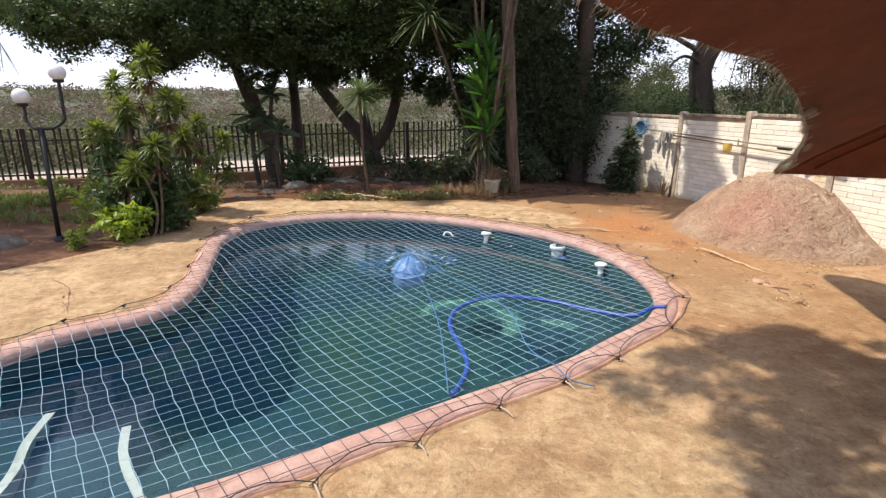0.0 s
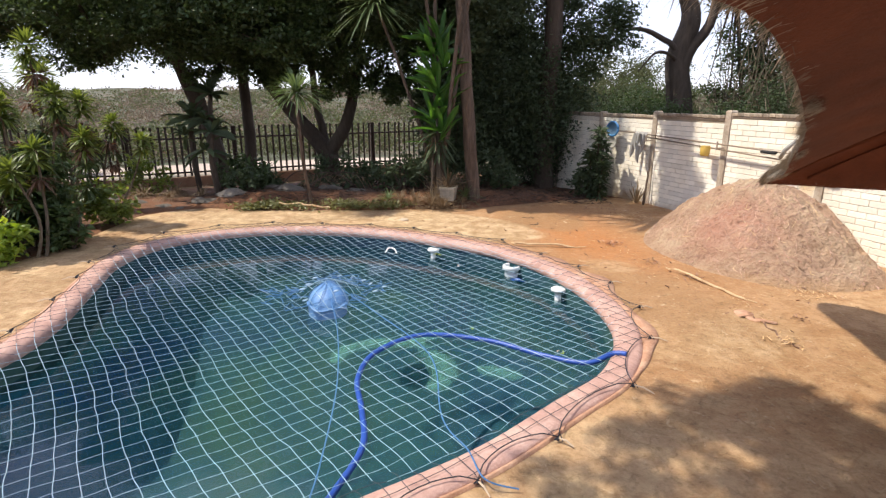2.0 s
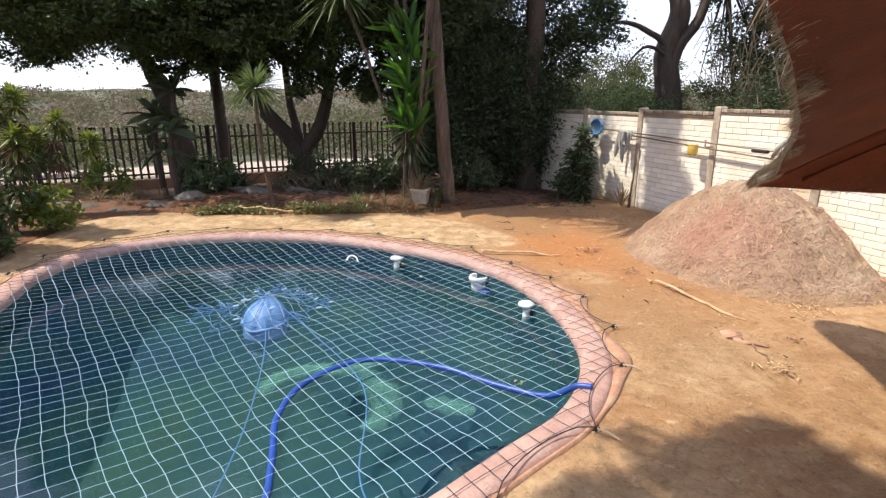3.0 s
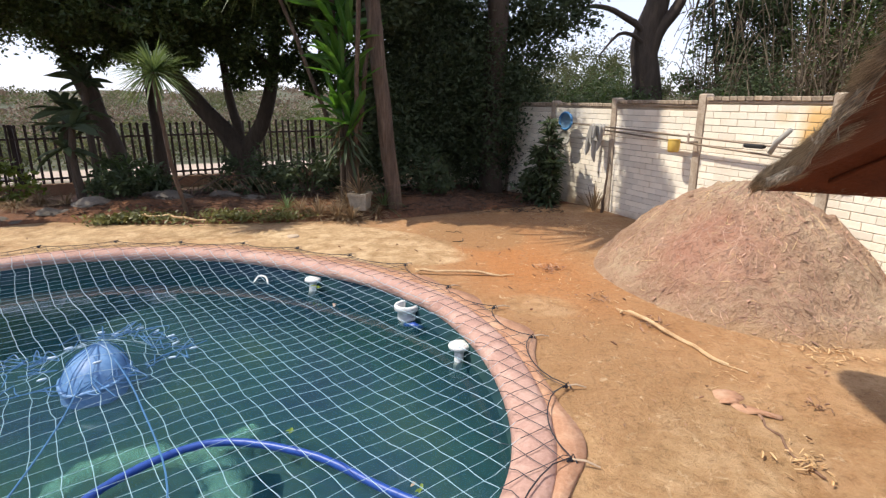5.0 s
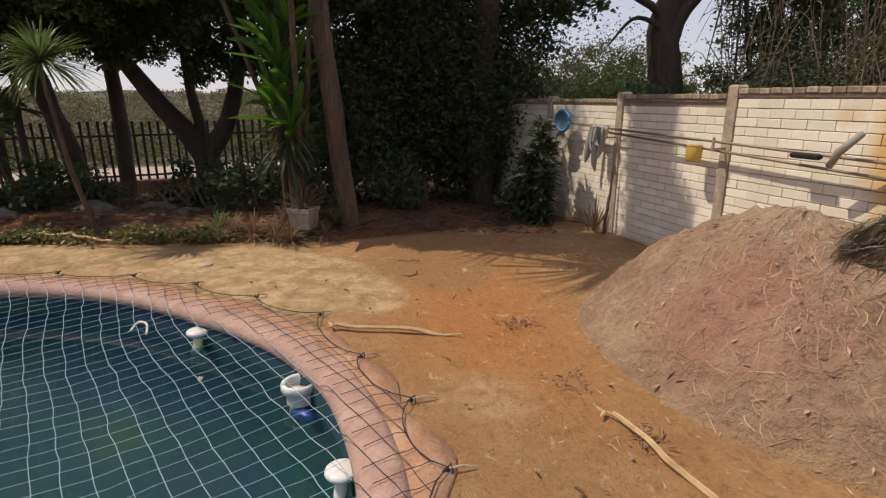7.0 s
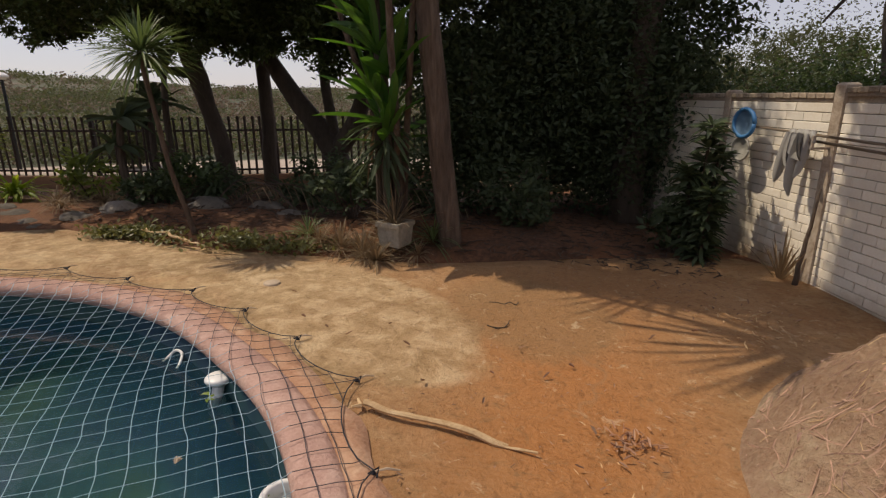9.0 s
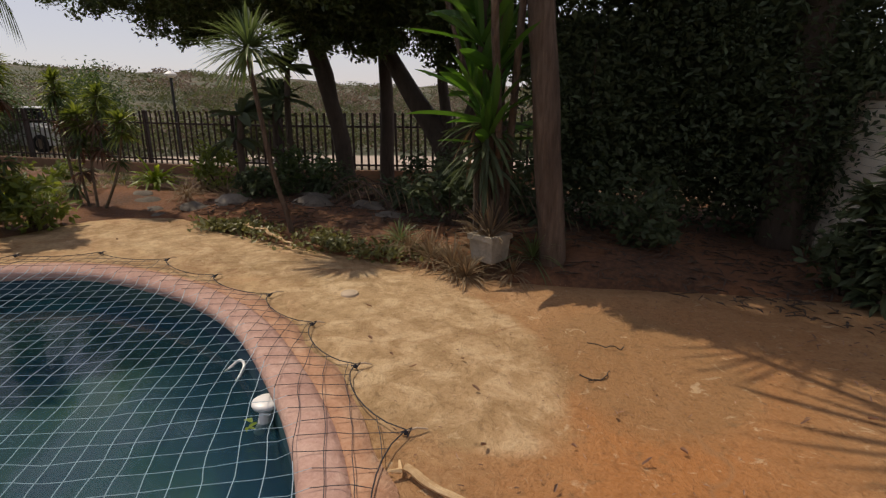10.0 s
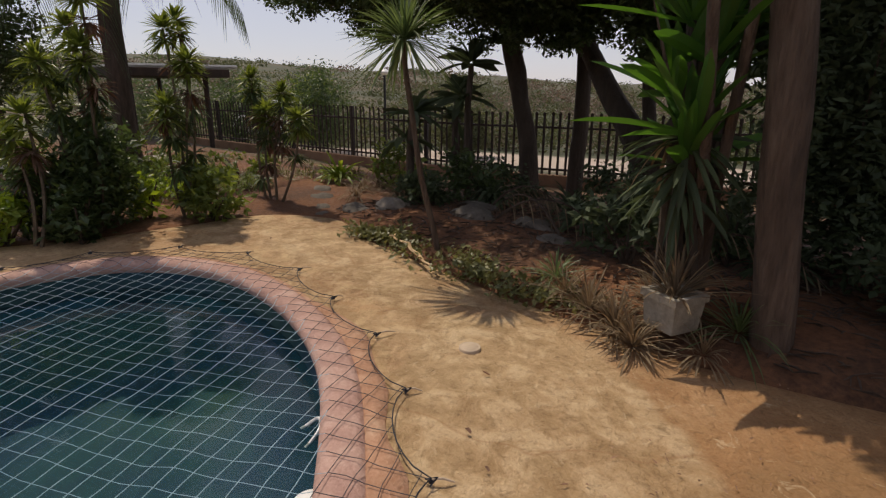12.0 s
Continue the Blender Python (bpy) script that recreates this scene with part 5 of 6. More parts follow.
def tuft_plant(base, stems, label):
    """Thin stems clothed in whorls of short leaves, fresh at the tip and brown below."""
    base = Vector(base)
    t = thing("tufted_shrub", base, label, "shrub", "tufted shrubs in the bed")
    for dx, dy, h in stems:
        g = Geo()
        e = base + Vector((dx, dy, h * 1.1))
        foot = base + Vector((dx * 0.35, dy * 0.35, -0.08))
        trunk_line(foot, [foot.lerp(e, 0.5) + Vector((RNG.normal() * 0.05, RNG.normal() * 0.05, 0)), e], 0.02, 0.011, g, 5)
        part("stem", g, M_BRUSH, t, local=False)
        l, lo, br = Geo(), Geo(), Geo()
        rosette(l, e, 80, 0.2, 0.042, (-0.5, 1.4), 0.25, 3)
        rosette(l, e + Vector((0, 0, -0.12)), 50, 0.2, 0.04, (-0.6, 0.8), 0.3, 3)
        n = int(h / 0.13)
        for k in range(2, n):
            u = k / n
            if RNG.random() < (0.75 if u < 0.45 else 0.5):
                continue
            c = foot.lerp(e, u) + Vector((RNG.normal() * 0.05, RNG.normal() * 0.05, 0))
            rosette(br if RNG.random() < 0.35 else lo, c, 40, 0.17, 0.036, (-0.9, 0.6), 0.35, 3)
        part("leaf_whorl", l, L_BED, t, "fresh yellow-green leaf whorl", local=False)
        if lo.n:
            part("lower_leaves", lo, L_TREE, t, "dark green lower leaves", local=False)["kind"] = "stuff"
        if br.n:
            part("dead_skirt", br, L_SKIRT, t, "brown withered leaves", local=False)["kind"] = "stuff"


def palm(base, height, label):
    base = Vector(base)
    t = thing("palm", base, label, "palm")
    g = Geo()
    line = trunk_line(base + Vector((0, 0, -0.1)), [base + Vector((0.05, 0, height * 0.5)), base + Vector((0, 0.05, height))], 0.19, 0.15, g, 12)
    part("trunk", g, M_BARK, t, smooth=True, local=False)
    top = line[-1]
    for k in range(17):
        a = k * 2.399
        u = RNG.uniform(-0.15, 0.9)
        d = Vector((math.cos(a), math.sin(a), 0))
        L = RNG.uniform(1.7, 2.3)
        mid = [top + d * (L * s) + Vector((0, 0, L * (math.sin(u) * s - 1.3 * s * s))) for s in np.linspace(0, 1, 11)]
        f = Geo()
        f.tube(mid, [0.022 * (1 - 0.085 * i) for i in range(11)], 5)
        for i in range(1, 11):
            for q in (0.0, 0.2, 0.4, 0.6, 0.8):
                p = mid[i - 1].lerp(mid[i], q)
                for sd in (-1, 1):
                    dd = (mid[i] - mid[i - 1]).normalized() * 0.5 + d.cross(Vector((0, 0, 1))) * sd * 0.5 + Vector((0, 0, -0.55))
                    f.blade(p, dd, RNG.uniform(0.42, 0.68), 0.02, 0.45, 3, 0.1)
        part("frond", f, L_TREE, t, local=False)


def gz(x, y):
    return ground_z(x, y)


def build_trees():
    tree((1.3, 9.72, gz(1.3, 9.72)), [([(-0.1, -0.08, 1.2), (-0.22, -0.18, 2.6), (-0.36, -0.28, 4.2), (-0.55, -0.4, 6.5)], 0.11, 0.08)], [((-0.6, 1.7, 7.1), (1.2, 0.8, 0.8), 1800), ((-1.1, -0.25, 5.3), (0.9, 0.4, 0.7), 3000), ((-1.9, -0.2, 5.0), (0.6, 0.35, 0.5), 1600), ((-0.4, -0.5, 5.6), (0.7, 0.35, 0.6), 1800), ((0.2, -0.3, 5.2), (0.6, 0.35, 0.6), 1500)], M_TRUNK, L_TREE, 0.13,
         "tall grey-brown trunk rising from the bed by the deck")
    tree((-1.75, 13.6, gz(-1.75, 13.6)), [([(0.0, 0, 0.6), (-0.7, 0.1, 1.5), (-1.55, 0.2, 2.6), (-2.2, 0.3, 3.8)], 0.25, 0.08), ([(0.0, 0, 0.6), (0.42, 0, 1.3), (0.72, 0.1, 2.6), (0.85, 0.2, 4.2)], 0.22, 0.07),
                                          ([(0, 0, 0.6), (-0.25, 0.2, 1.8), (-0.35, 0.2, 3.2)], 0.13, 0.06)],
         [((-2.4, 0, 3.7), (1.6, 1.6, 0.9), 3800), ((0.7, 0.0, 3.9), (1.7, 1.6, 1.2), 5600), ((-0.8, -0.4, 3.8), (1.7, 1.6, 1.0), 4400), ((-1.0, -1.0, 5.2), (2.4, 1.8, 1.0), 5200), ((0.3, -2.0, 3.4), (1.8, 1.2, 0.9), 6000), ((-1.6, -2.0, 3.5), (1.6, 1.2, 0.8), 5200), ((2.0, -1.4, 3.7), (1.5, 1.2, 1.1), 5200), ((-0.3, -1.0, 2.6), (0.8, 0.5, 0.4), 1300), ((0.8, -1.0, 2.5), (0.7, 0.5, 0.45), 1300), ((1.8, -1.1, 2.3), (0.7, 0.5, 0.6), 1600), ((2.5, -1.3, 1.9), (0.55, 0.5, 0.7), 1500), ((0.3, -0.4, 2.1), (0.5, 0.4, 0.25), 420), ((-1.3, -0.8, 2.5), (0.6, 0.5, 0.3), 700), ((-0.5, 0.0, 6.6), (2.8, 1.8, 1.2), 6000), ((-2.6, -1.6, 5.0), (1.7, 1.3, 0.8), 4200), ((0.4, 0.2, 8.0), (2.4, 1.6, 1.0), 4200)], M_BARK_DARK, L_TREE, 0.15,
         "dark forked tree with a spreading crown before the fence")
    tree((-4.4, 14.2, gz(-4.4, 14.2)), [([(-0.2, 0, 1.2), (-0.75, 0, 2.8), (-1.1, 0, 4.2)], 0.2, 0.1), ([(-0.2, 0, 1.2), (-0.7, 0, 2.8), (-2.6, -0.7, 4.0), (-5.2, -1.5, 4.3)], 0.12, 0.04), ([(-0.2, 0, 1.2), (-0.7, 0, 2.8), (-1.0, -1.2, 3.8), (-1.6, -2.3, 4.1)], 0.1, 0.04)], [((-1.6, 0, 3.9), (2.1, 1.8, 1.1), 6000), ((0.0, -0.4, 4.4), (1.8, 1.6, 1.1), 4800), ((-3.6, -0.8, 3.9), (1.9, 1.5, 0.9), 5600), ((-5.9, -1.6, 4.1), (1.5, 1.3, 0.7), 2400), ((-1.0, -2.2, 3.7), (1.7, 1.2, 0.8), 5200), ((-3.4, -2.6, 3.7), (1.4, 1.1, 0.6), 2600), ((-5.4, 0.6, 4.4), (1.8, 1.1, 0.8), 1600), ((1.9, -3.0, 3.75), (1.4, 1.0, 0.8), 4200), ((0.6, -2.6, 3.6), (1.2, 0.9, 0.7), 3400), ((1.8, -1.9, 3.1), (0.9, 0.7, 0.4), 2400), ((0.7, -1.7, 3.1), (0.9, 0.7, 0.4), 2200), ((2.4, -3.2, 3.0), (0.6, 0.5, 0.3), 1000), ((0.3, -1.2, 2.7), (0.7, 0.5, 0.32), 700), ((1.5, -1.6, 2.65), (0.7, 0.5, 0.3), 800), ((-1.8, -1.6, 2.9), (0.8, 0.6, 0.3), 900), ((-1.5, -0.4, 5.6), (2.6, 1.8, 1.1), 5600), ((-4.2, -1.2, 5.4), (2.2, 1.5, 1.0), 4600), ((-1.8, -0.2, 7.4), (2.6, 1.8, 1.1), 4600), ((-0.4, -3.6, 5.2), (1.8, 1.0, 0.7), 3600)],
         M_BARK_DARK, L_TREE, 0.15, "leaning dark trunk with drooping leafy limbs")
    tree((-4.0, 15.0, gz(-4.0, 15.0)), [([(0.02, 0, 1.4), (0.0, 0, 3.0), (0.1, 0, 4.6)], 0.16, 0.1)], [((0.2, 0, 4.5), (2.0, 1.6, 1.4), 5200), ((0.9, -0.2, 3.4), (1.0, 0.8, 0.7), 1800)], M_BARK_DARK, L_TREE, 0.15, "straight dark trunk close to the fence")
    tree((2.95, 12.1, gz(2.95, 12.1)), [([(0.0, 0, 1.5), (0.05, 0, 3.2), (0.0, 0, 6.0)], 0.22, 0.15)], [((-0.3, 0.7, 5.2), (2.2, 1.4, 1.6), 6500), ((-1.1, 0.6, 3.2), (1.1, 1.0, 1.3), 4200), ((0.8, 0.3, 3.3), (0.9, 0.9, 1.2), 3200), ((-2.2, -1.0, 3.5), (1.4, 0.9, 0.9), 8500), ((-3.3, -1.5, 4.1), (1.3, 0.8, 0.8), 5600), ((-1.2, -0.4, 4.3), (1.1, 0.8, 0.8), 4600), ((-3.4, -1.2, 5.3), (1.5, 1.0, 0.8), 4500)], M_BARK_DARK, L_BACK, 0.15,
         "massive dark trunk in the shade behind the deck")
    for x, y, rx, rz, n in ((1.0, 11.8, 0.6, 1.2, 2200), (1.75, 12.3, 0.9, 1.6, 4000), (2.9, 12.4, 1.0, 1.5, 3800), (2.3, 13.6, 1.3, 2.0, 4200)):
        shrub((x, y, gz(x, y)), (rx, 0.9, rz), int(n * 6.5), 0.08, L_BACK, "dense dark shrub in deep shade behind the deck", "large_shrub")
    tree((-3.4, -2.2, 0), [([(0.3, 0.6, 2.0), (0.8, 2.4, 4.2), (1.4, 4.6, 5.8)], 0.24, 0.09)], [((1.7, 5.5, 6.2), (1.1, 0.75, 0.5), 2300), ((2.0, 6.05, 6.3), (0.8, 0.45, 0.4), 1300), ((2.5, 5.3, 6.1), (0.6, 0.5, 0.35), 700), ((1.5, 4.0, 6.0), (0.8, 0.8, 0.4), 3600), ((0.2, 2.4, 6.0), (1.4, 1.2, 0.7), 2600)], M_BARK, L_TREE, 0.13, "tall leaning tree whose limb shades the deck")
    tree((-10.8, 6.7, gz(-10.8, 6.7)), [([(0.1, 0, 1.2), (0.0, 0.1, 3.0), (0.1, 0, 5.4), (0.2, 0.1, 7.4)], 0.2, 0.08)], [((0, 0, 1.9), (1.3, 1.2, 1.1), 4000), ((0.1, 0.2, 3.8), (1.7, 1.7, 1.2), 6000), ((0.2, -0.6, 5.6), (1.9, 2.3, 1.3), 6500), ((0.1, 0.4, 7.4), (1.9, 2.4, 1.3), 6000), ((0.2, -2.2, 6.6), (1.6, 1.5, 1.2), 3600)],
         M_BARK_DARK, L_TREE, 0.15, "tall dense dark tree beyond the lamp")
    yucca((-1.32, 9.5, gz(-1.3, 9.5)), [(-0.04, -0.32, 1.7)], "thin-stemmed yucca with one spiky grey-green head", 0.028, 210, 0.48, 0.026)
    yucca((0.75, 10.0, gz(0.75, 10.0)), [(-1.0, 0.1, 2.95), (0.35, -1.45, 4.1), (-0.3, -0.55, 4.0), (0.62, -0.9, 4.5), (-0.1, -0.2, 4.4)], "tall branched yucca with several spiky heads", 0.032, 130, 0.78, 0.04)
    sw = thing("sword_plant", (0.72, 9.62, gz(0.7, 9.6)), "clump of bright green sword-shaped leaves", "sword plant")
    g, l, d = Geo(), Geo(), Geo()
    for k in range(9):
        h = 0.98 + 0.19 * k
        rosette(l, (0.72 + 0.09 * math.sin(k * 2.4), 9.6 + 0.07 * math.cos(k * 2.4), h), 15, 0.6, 0.105, (0.1, 1.3), 0.12, 6, 0.5)
    dk = Geo()
    for h in (0.85, 1.0, 1.15):
        rosette(dk, (0.72, 9.62, h), 20, 0.36, 0.05, (-0.9, 0.3), 0.4, 5, 0.5)
    part("lower_leaves", dk, L_BACK, sw, "dark shaded lower leaves", local=False)
    rosette(d, (0.66, 9.55, 1.15), 6, 0.42, 0.03, (-1.2, 0.0), 0.5, 5, 0.5)
    for dx, dy in ((0.1, 0.1), (-0.12, 0.06), (0.03, -0.1)):
        trunk_line(Vector((0.74 + dx, 9.64 + dy, 0)), [Vector((0.73 + dx * 0.7, 9.62 + dy * 0.6, 0.6)), Vector((0.7 + dx * 0.4, 9.6, 1.15))], 0.045, 0.03, g)
    trunk_line(Vector((0.74, 9.64, 0)), [Vector((0.72, 9.62, 1.0)), Vector((0.68, 9.55, 2.1))], 0.05, 0.03, g)
    part("stem", g, M_BARK_DARK, sw, local=False)
    part("dead_skirt", d, L_DRY, sw, "dry hanging leaves", local=False)
    part("foliage", l, L_SWORD, sw, local=False)
    for x, y, h in ((-3.7, 12.0, 1.75), (-3.2, 10.6, 1.1), (-4.2, 12.2, 1.3)):
        bp = thing("banana_plant", (x, y, gz(x, y)), "dark broad-leaved plant with frayed leaves", "banana plant")
        g, l = Geo(), Geo()
        trunk_line(Vector((x, y, gz(x, y) - 0.1)), [Vector((x - 0.05, y, h * 0.6)), Vector((x, y, h))], 0.06, 0.04, g)
        rosette(l, (x, y, h), 20, 0.52, 0.15, (-0.2, 1.2), 0.35, 5, 0.5)
        rosette(l, (x - 0.15, y, h * 0.72), 14, 0.5, 0.14, (-0.4, 0.9), 0.4, 5, 0.5)
        part("stem", g, M_BARK_DARK, bp, local=False)
        part("foliage", l, L_BACK, bp, local=False)
    palm((-8.7, 8.45, gz(-8.7, 8.45)), 4.6, "feather palm with drooping fronds and a stout trunk")


def build_bed_plants():
    for x, y, r, h in ((-2.6, 10.3, 0.4, 0.22), (0.1, 10.2, 0.45, 0.4), (-0.6, 11.6, 0.5, 0.3), (1.9, 10.5, 0.4, 0.3), (1.6, 11.0, 0.5, 0.5), (-3.2, 11.9, 0.6, 0.4), (-1.4, 12.5, 0.7, 0.45), (0.5, 11.0, 0.5, 0.5)):
        shrub((x, y, gz(x, y)), (r, r * 0.8, h * 0.75), 800, 0.085, L_BACK, "low dark undergrowth in the shaded bed", "undergrowth")
    for b, st in (((-4.05, 7.25), [(-0.25, 0.1, 1.75), (0.15, 0.2, 2.05), (0.0, -0.2, 1.45), (-0.45, -0.1, 1.2), (0.4, 0.1, 1.55)]), ((-4.3, 8.2), [(0.0, 0.0, 1.8), (0.35, 0.1, 1.5), (-0.3, 0.2, 1.9), (0.5, -0.2, 1.1)]),
                  ((-3.75, 6.75), [(-0.1, 0.0, 0.85), (0.12, 0.1, 1.05), (-0.3, 0.1, 0.7)]), ((-4.6, 9.3), [(0.1, 0.0, 1.0), (0.4, 0.1, 1.2), (-0.3, 0.0, 1.35), (0.8, 0.1, 0.95)])):
        tuft_plant((*b, gz(*b)), st, "tall thin shrub with whorls of green leaves")
    for x, y, r, h, n, s, m, lab in ((-3.95, 6.55, 0.34, 0.24, 620, 0.1, L_LIME, "low yellow-green bedding shrub"), (-3.6, 7.1, 0.22, 0.26, 500, 0.1, L_TREE, "rounded dark green bush at the deck's edge"),
                                     (-3.85, 8.35, 0.32, 0.26, 700, 0.1, L_BED, "rounded green bush at the deck's edge"), (-4.3, 7.8, 0.26, 0.28, 420, 0.09, L_LIME, "lime green bush in the bed"),
                                     (-4.0, 7.3, 0.38, 0.6, 2600, 0.085, L_TREE, "dense dark leafy bush at the deck's edge"), (-4.15, 6.9, 0.3, 0.4, 700, 0.1, L_TREE, "dark leafy bush at the deck's edge"), (-4.5, 7.4, 0.4, 0.55, 900, 0.11, L_TREE, "dark leafy bush in the bed"), (-4.4, 6.2, 0.16, 0.15, 200, 0.08, L_BED, "small green bush by the lamp"),
                                     (-5.4, 8.4, 0.5, 0.22, 500, 0.09, L_LIME, "low bright green ground shrub"), (-6.6, 9.6, 0.7, 0.2, 500, 0.1, L_BED, "low grey-green shrub before the fence"), (-8.0, 8.6, 0.6, 0.3, 500, 0.1, L_BED, "low green shrub beside the path"),
                                     (-5.0, 11.6, 0.6, 0.35, 600, 0.12, L_BED, "low garden shrub before the fence"), (-2.9, 11.2, 0.5, 0.3, 500, 0.11, L_TREE, "dark low shrub under the trees")):
        shrub((x, y, gz(x, y)), (r, r, h), n, s, m, lab)
    g = Geo()
    for _ in range(420):
        x, y = RNG.uniform(-10, -4.5), RNG.uniform(7.4, 12.2)
        if noise.noise(Vector((x * 0.7, y * 0.7, 5))) < -0.08:
            continue
        rosette(g, (x, y, gz(x, y)), 9, RNG.uniform(0.1, 0.26), 0.016, (0.3, 1.4), 0.6, 3)
    solo("garden_grass", g, L_COVER, "patchy green grass over the garden soil", "grass", kind="stuff")
    g = Geo()
    for _ in range(520):
        x, y = RNG.uniform(-9.5, -5.2), RNG.uniform(7.4, 9.6)
        if noise.noise(Vector((x * 0.9, y * 0.9, 2))) < -0.15:
            continue
        rosette(g, (x, y, gz(x, y)), 12, RNG.uniform(0.14, 0.34), 0.018, (0.3, 1.4), 0.6, 3)
    solo("long_grass", g, L_BED, "long yellow-green grass behind the lamp", "grass", kind="stuff")
    for k in range(6):
        g = Geo()
        y = 5.9 + k * 0.62
        g.box((0.82, 0.58, 0.08), (-9.55 + 0.03 * (k % 2), y, gz(-9.55, y) + 0.03), 0.05 * (k % 3 - 1), 0.015)
        solo("path_slab", g, M_POT, "pale concrete slab of the garden path", "paving slab", "slabs of the garden path")
    for x, y, r in ((-2.4, 11.2, 0.55), (-1.7, 11.9, 0.6), (-0.9, 11.0, 0.5), (0.2, 11.8, 0.6), (-3.0, 12.6, 0.6), (-0.2, 12.8, 0.6), (0.9, 10.9, 0.4)):
        fe = thing("bed_fern", (x, y, gz(x, y)), "dark arching fern mound in the shaded bed", "fern", "ferns in the shaded bed")
        g = Geo()
        rosette(g, (x, y, gz(x, y) + 0.05), 90, r, 0.05, (0.2, 1.3), 0.8, 5)
        part("foliage", g, L_BACK, fe, local=False)
    f = thing("fern", (-5.6, 10.9, gz(-5.6, 10.9)), "bright lime fern in the red bed", "fern")
    g = Geo()
    rosette(g, (-5.6, 10.9, gz(-5.6, 10.9) + 0.05), 60, 0.6, 0.07, (0.25, 1.2), 0.5, 4)
    part("foliage", g, L_LIME, f, local=False)
    for x, y, n in ((-4.6, 10.7, 70), (-4.1, 11.0, 60), (-3.9, 10.2, 50), (-5.2, 11.8, 50), (-4.9, 11.2, 60), (-4.4, 11.5, 60), (-5.6, 12.2, 60), (-6.2, 12.4, 60), (-3.6, 10.8, 50), (-6.8, 11.9, 60)):
        t = thing("grass_tuft", (x, y, gz(x, y)), "pale dry arching grass tuft", "grass tuft", "grass tufts in the bed")
        g = Geo()
        rosette(g, (x, y, gz(x, y)), n, 0.42, 0.02, (0.3, 1.3), 0.7, 4)
        part("foliage", g, L_DRY, t, local=False)
    pot = thing("planter", Matrix.Translation((0.87, 9.42, 0.12)) @ Matrix.Rotation(-0.25, 4, "Z"), "square white concrete planter with a spiky plant", "planter")
    g = Geo()
    w0, w1, h = 0.1, 0.115, 0.215
    rings = [[Vector((sx * w, sy * w, z)) for sx, sy in ((-1, -1), (1, -1), (1, 1), (-1, 1))] for w, z in ((w0, 0), (w1, h - 0.04), (w1 + 0.012, h - 0.04), (w1 + 0.012, h), (w1 - 0.02, h), (w1 - 0.025, h - 0.05), (0.01, h - 0.05))]
    part("box", strip(rings), M_POT, pot)
    g = Geo()
    rosette(g, (0, 0, h - 0.05), 80, 0.42, 0.016, (0.4, 1.45), 0.35, 4)
    part("spiky_plant", g, L_DRY, pot)
    for x, y, n, ln, m in ((0.6, 9.3, 130, 0.36, L_DRY), (0.78, 9.2, 120, 0.3, L_DRY), (0.35, 9.38, 90, 0.34, L_DRY), (0.1, 9.45, 70, 0.3, L_DRY), (1.1, 9.36, 50, 0.24, L_DRY), (-0.1, 9.6, 60, 0.3, L_YUCCA), (0.7, 9.6, 90, 0.45, L_DRY), (1.15, 9.65, 60, 0.4, L_YUCCA)):
        t = thing("grass_tuft", (x, y, gz(x, y)), "brown spiky tuft spilling onto the deck", "grass tuft", "spiky tufts by the planter")
        g = Geo()
        rosette(g, (x, y, gz(x, y) + 0.02), n, ln, 0.014, (-0.05, 1.35), 0.45, 4)
        part("foliage", g, m, t, local=False)
    g = Geo()
    for _ in range(42):
        x = RNG.uniform(-2.3, 0.2)
        k = np.array([x, 9.38 + RNG.normal() * 0.12, 0.06])
        g.leaves(k + RNG.normal(size=(55, 3)) * np.array([0.12, 0.07, 0.025]), 0.055, 0.8, 0.6)
    solo("ground_cover", g, L_COVER, "creeping yellow-green ground cover along the deck's edge", "ground cover", kind="stuff")
    sh = thing("wall_shrub", (3.45, 10.12, -0.02), "narrow dark leafy shrub against the wall", "shrub")
    g, l = Geo(), Geo()
    for dx, dy, h in ((0, 0, 1.15), (0.12, 0.1, 0.9), (-0.12, 0.05, 0.75), (0.05, -0.15, 0.6)):
        e = Vector((3.45 + dx, 10.12 + dy, h))
        line = trunk_line(Vector((3.45 + dx * 0.4, 10.12 + dy * 0.4, -0.08)), [Vector((3.45 + dx * 0.7, 10.12 + dy * 0.7, h * 0.5)), e], 0.025, 0.01, g, 5)
        for p in line[2:]:
            rosette(l, p, 26, 0.17, 0.06, (-0.4, 0.9), 0.2, 3, 0.3)
    part("stem_clump", g, M_BARK, sh, local=False)
    part("foliage", l, L_BACK, sh, local=False)
    shrub((3.28, 10.3, -0.02), (0.2, 0.2, 0.27), 600, 0.09, L_BACK, "dark low bush beside the wall shrub")
    for x, y, a in ((-1.6, 10.5, 0.3), (-0.7, 10.4, 2.6), (-2.2, 11.0, 1.0), (0.0, 10.7, 0.2)):
        fr = thing("fallen_frond", (x, y, gz(x, y)), "dry arching frond fallen in the shaded bed", "palm frond")
        g = Geo()
        d = Vector((math.cos(a), math.sin(a) * 0.4, 0))
        line = [Vector((x, y, gz(x, y))) + d * (1.3 * s) + Vector((0, 0, 0.02 + 1.1 * s * (1 - s))) for s in np.linspace(0, 1, 14)]
        g.tube(line, [0.014 * (1 - 0.06 * i) for i in range(14)], 5)
        part("rib", g, M_BARK, fr, local=False)
        g = Geo()
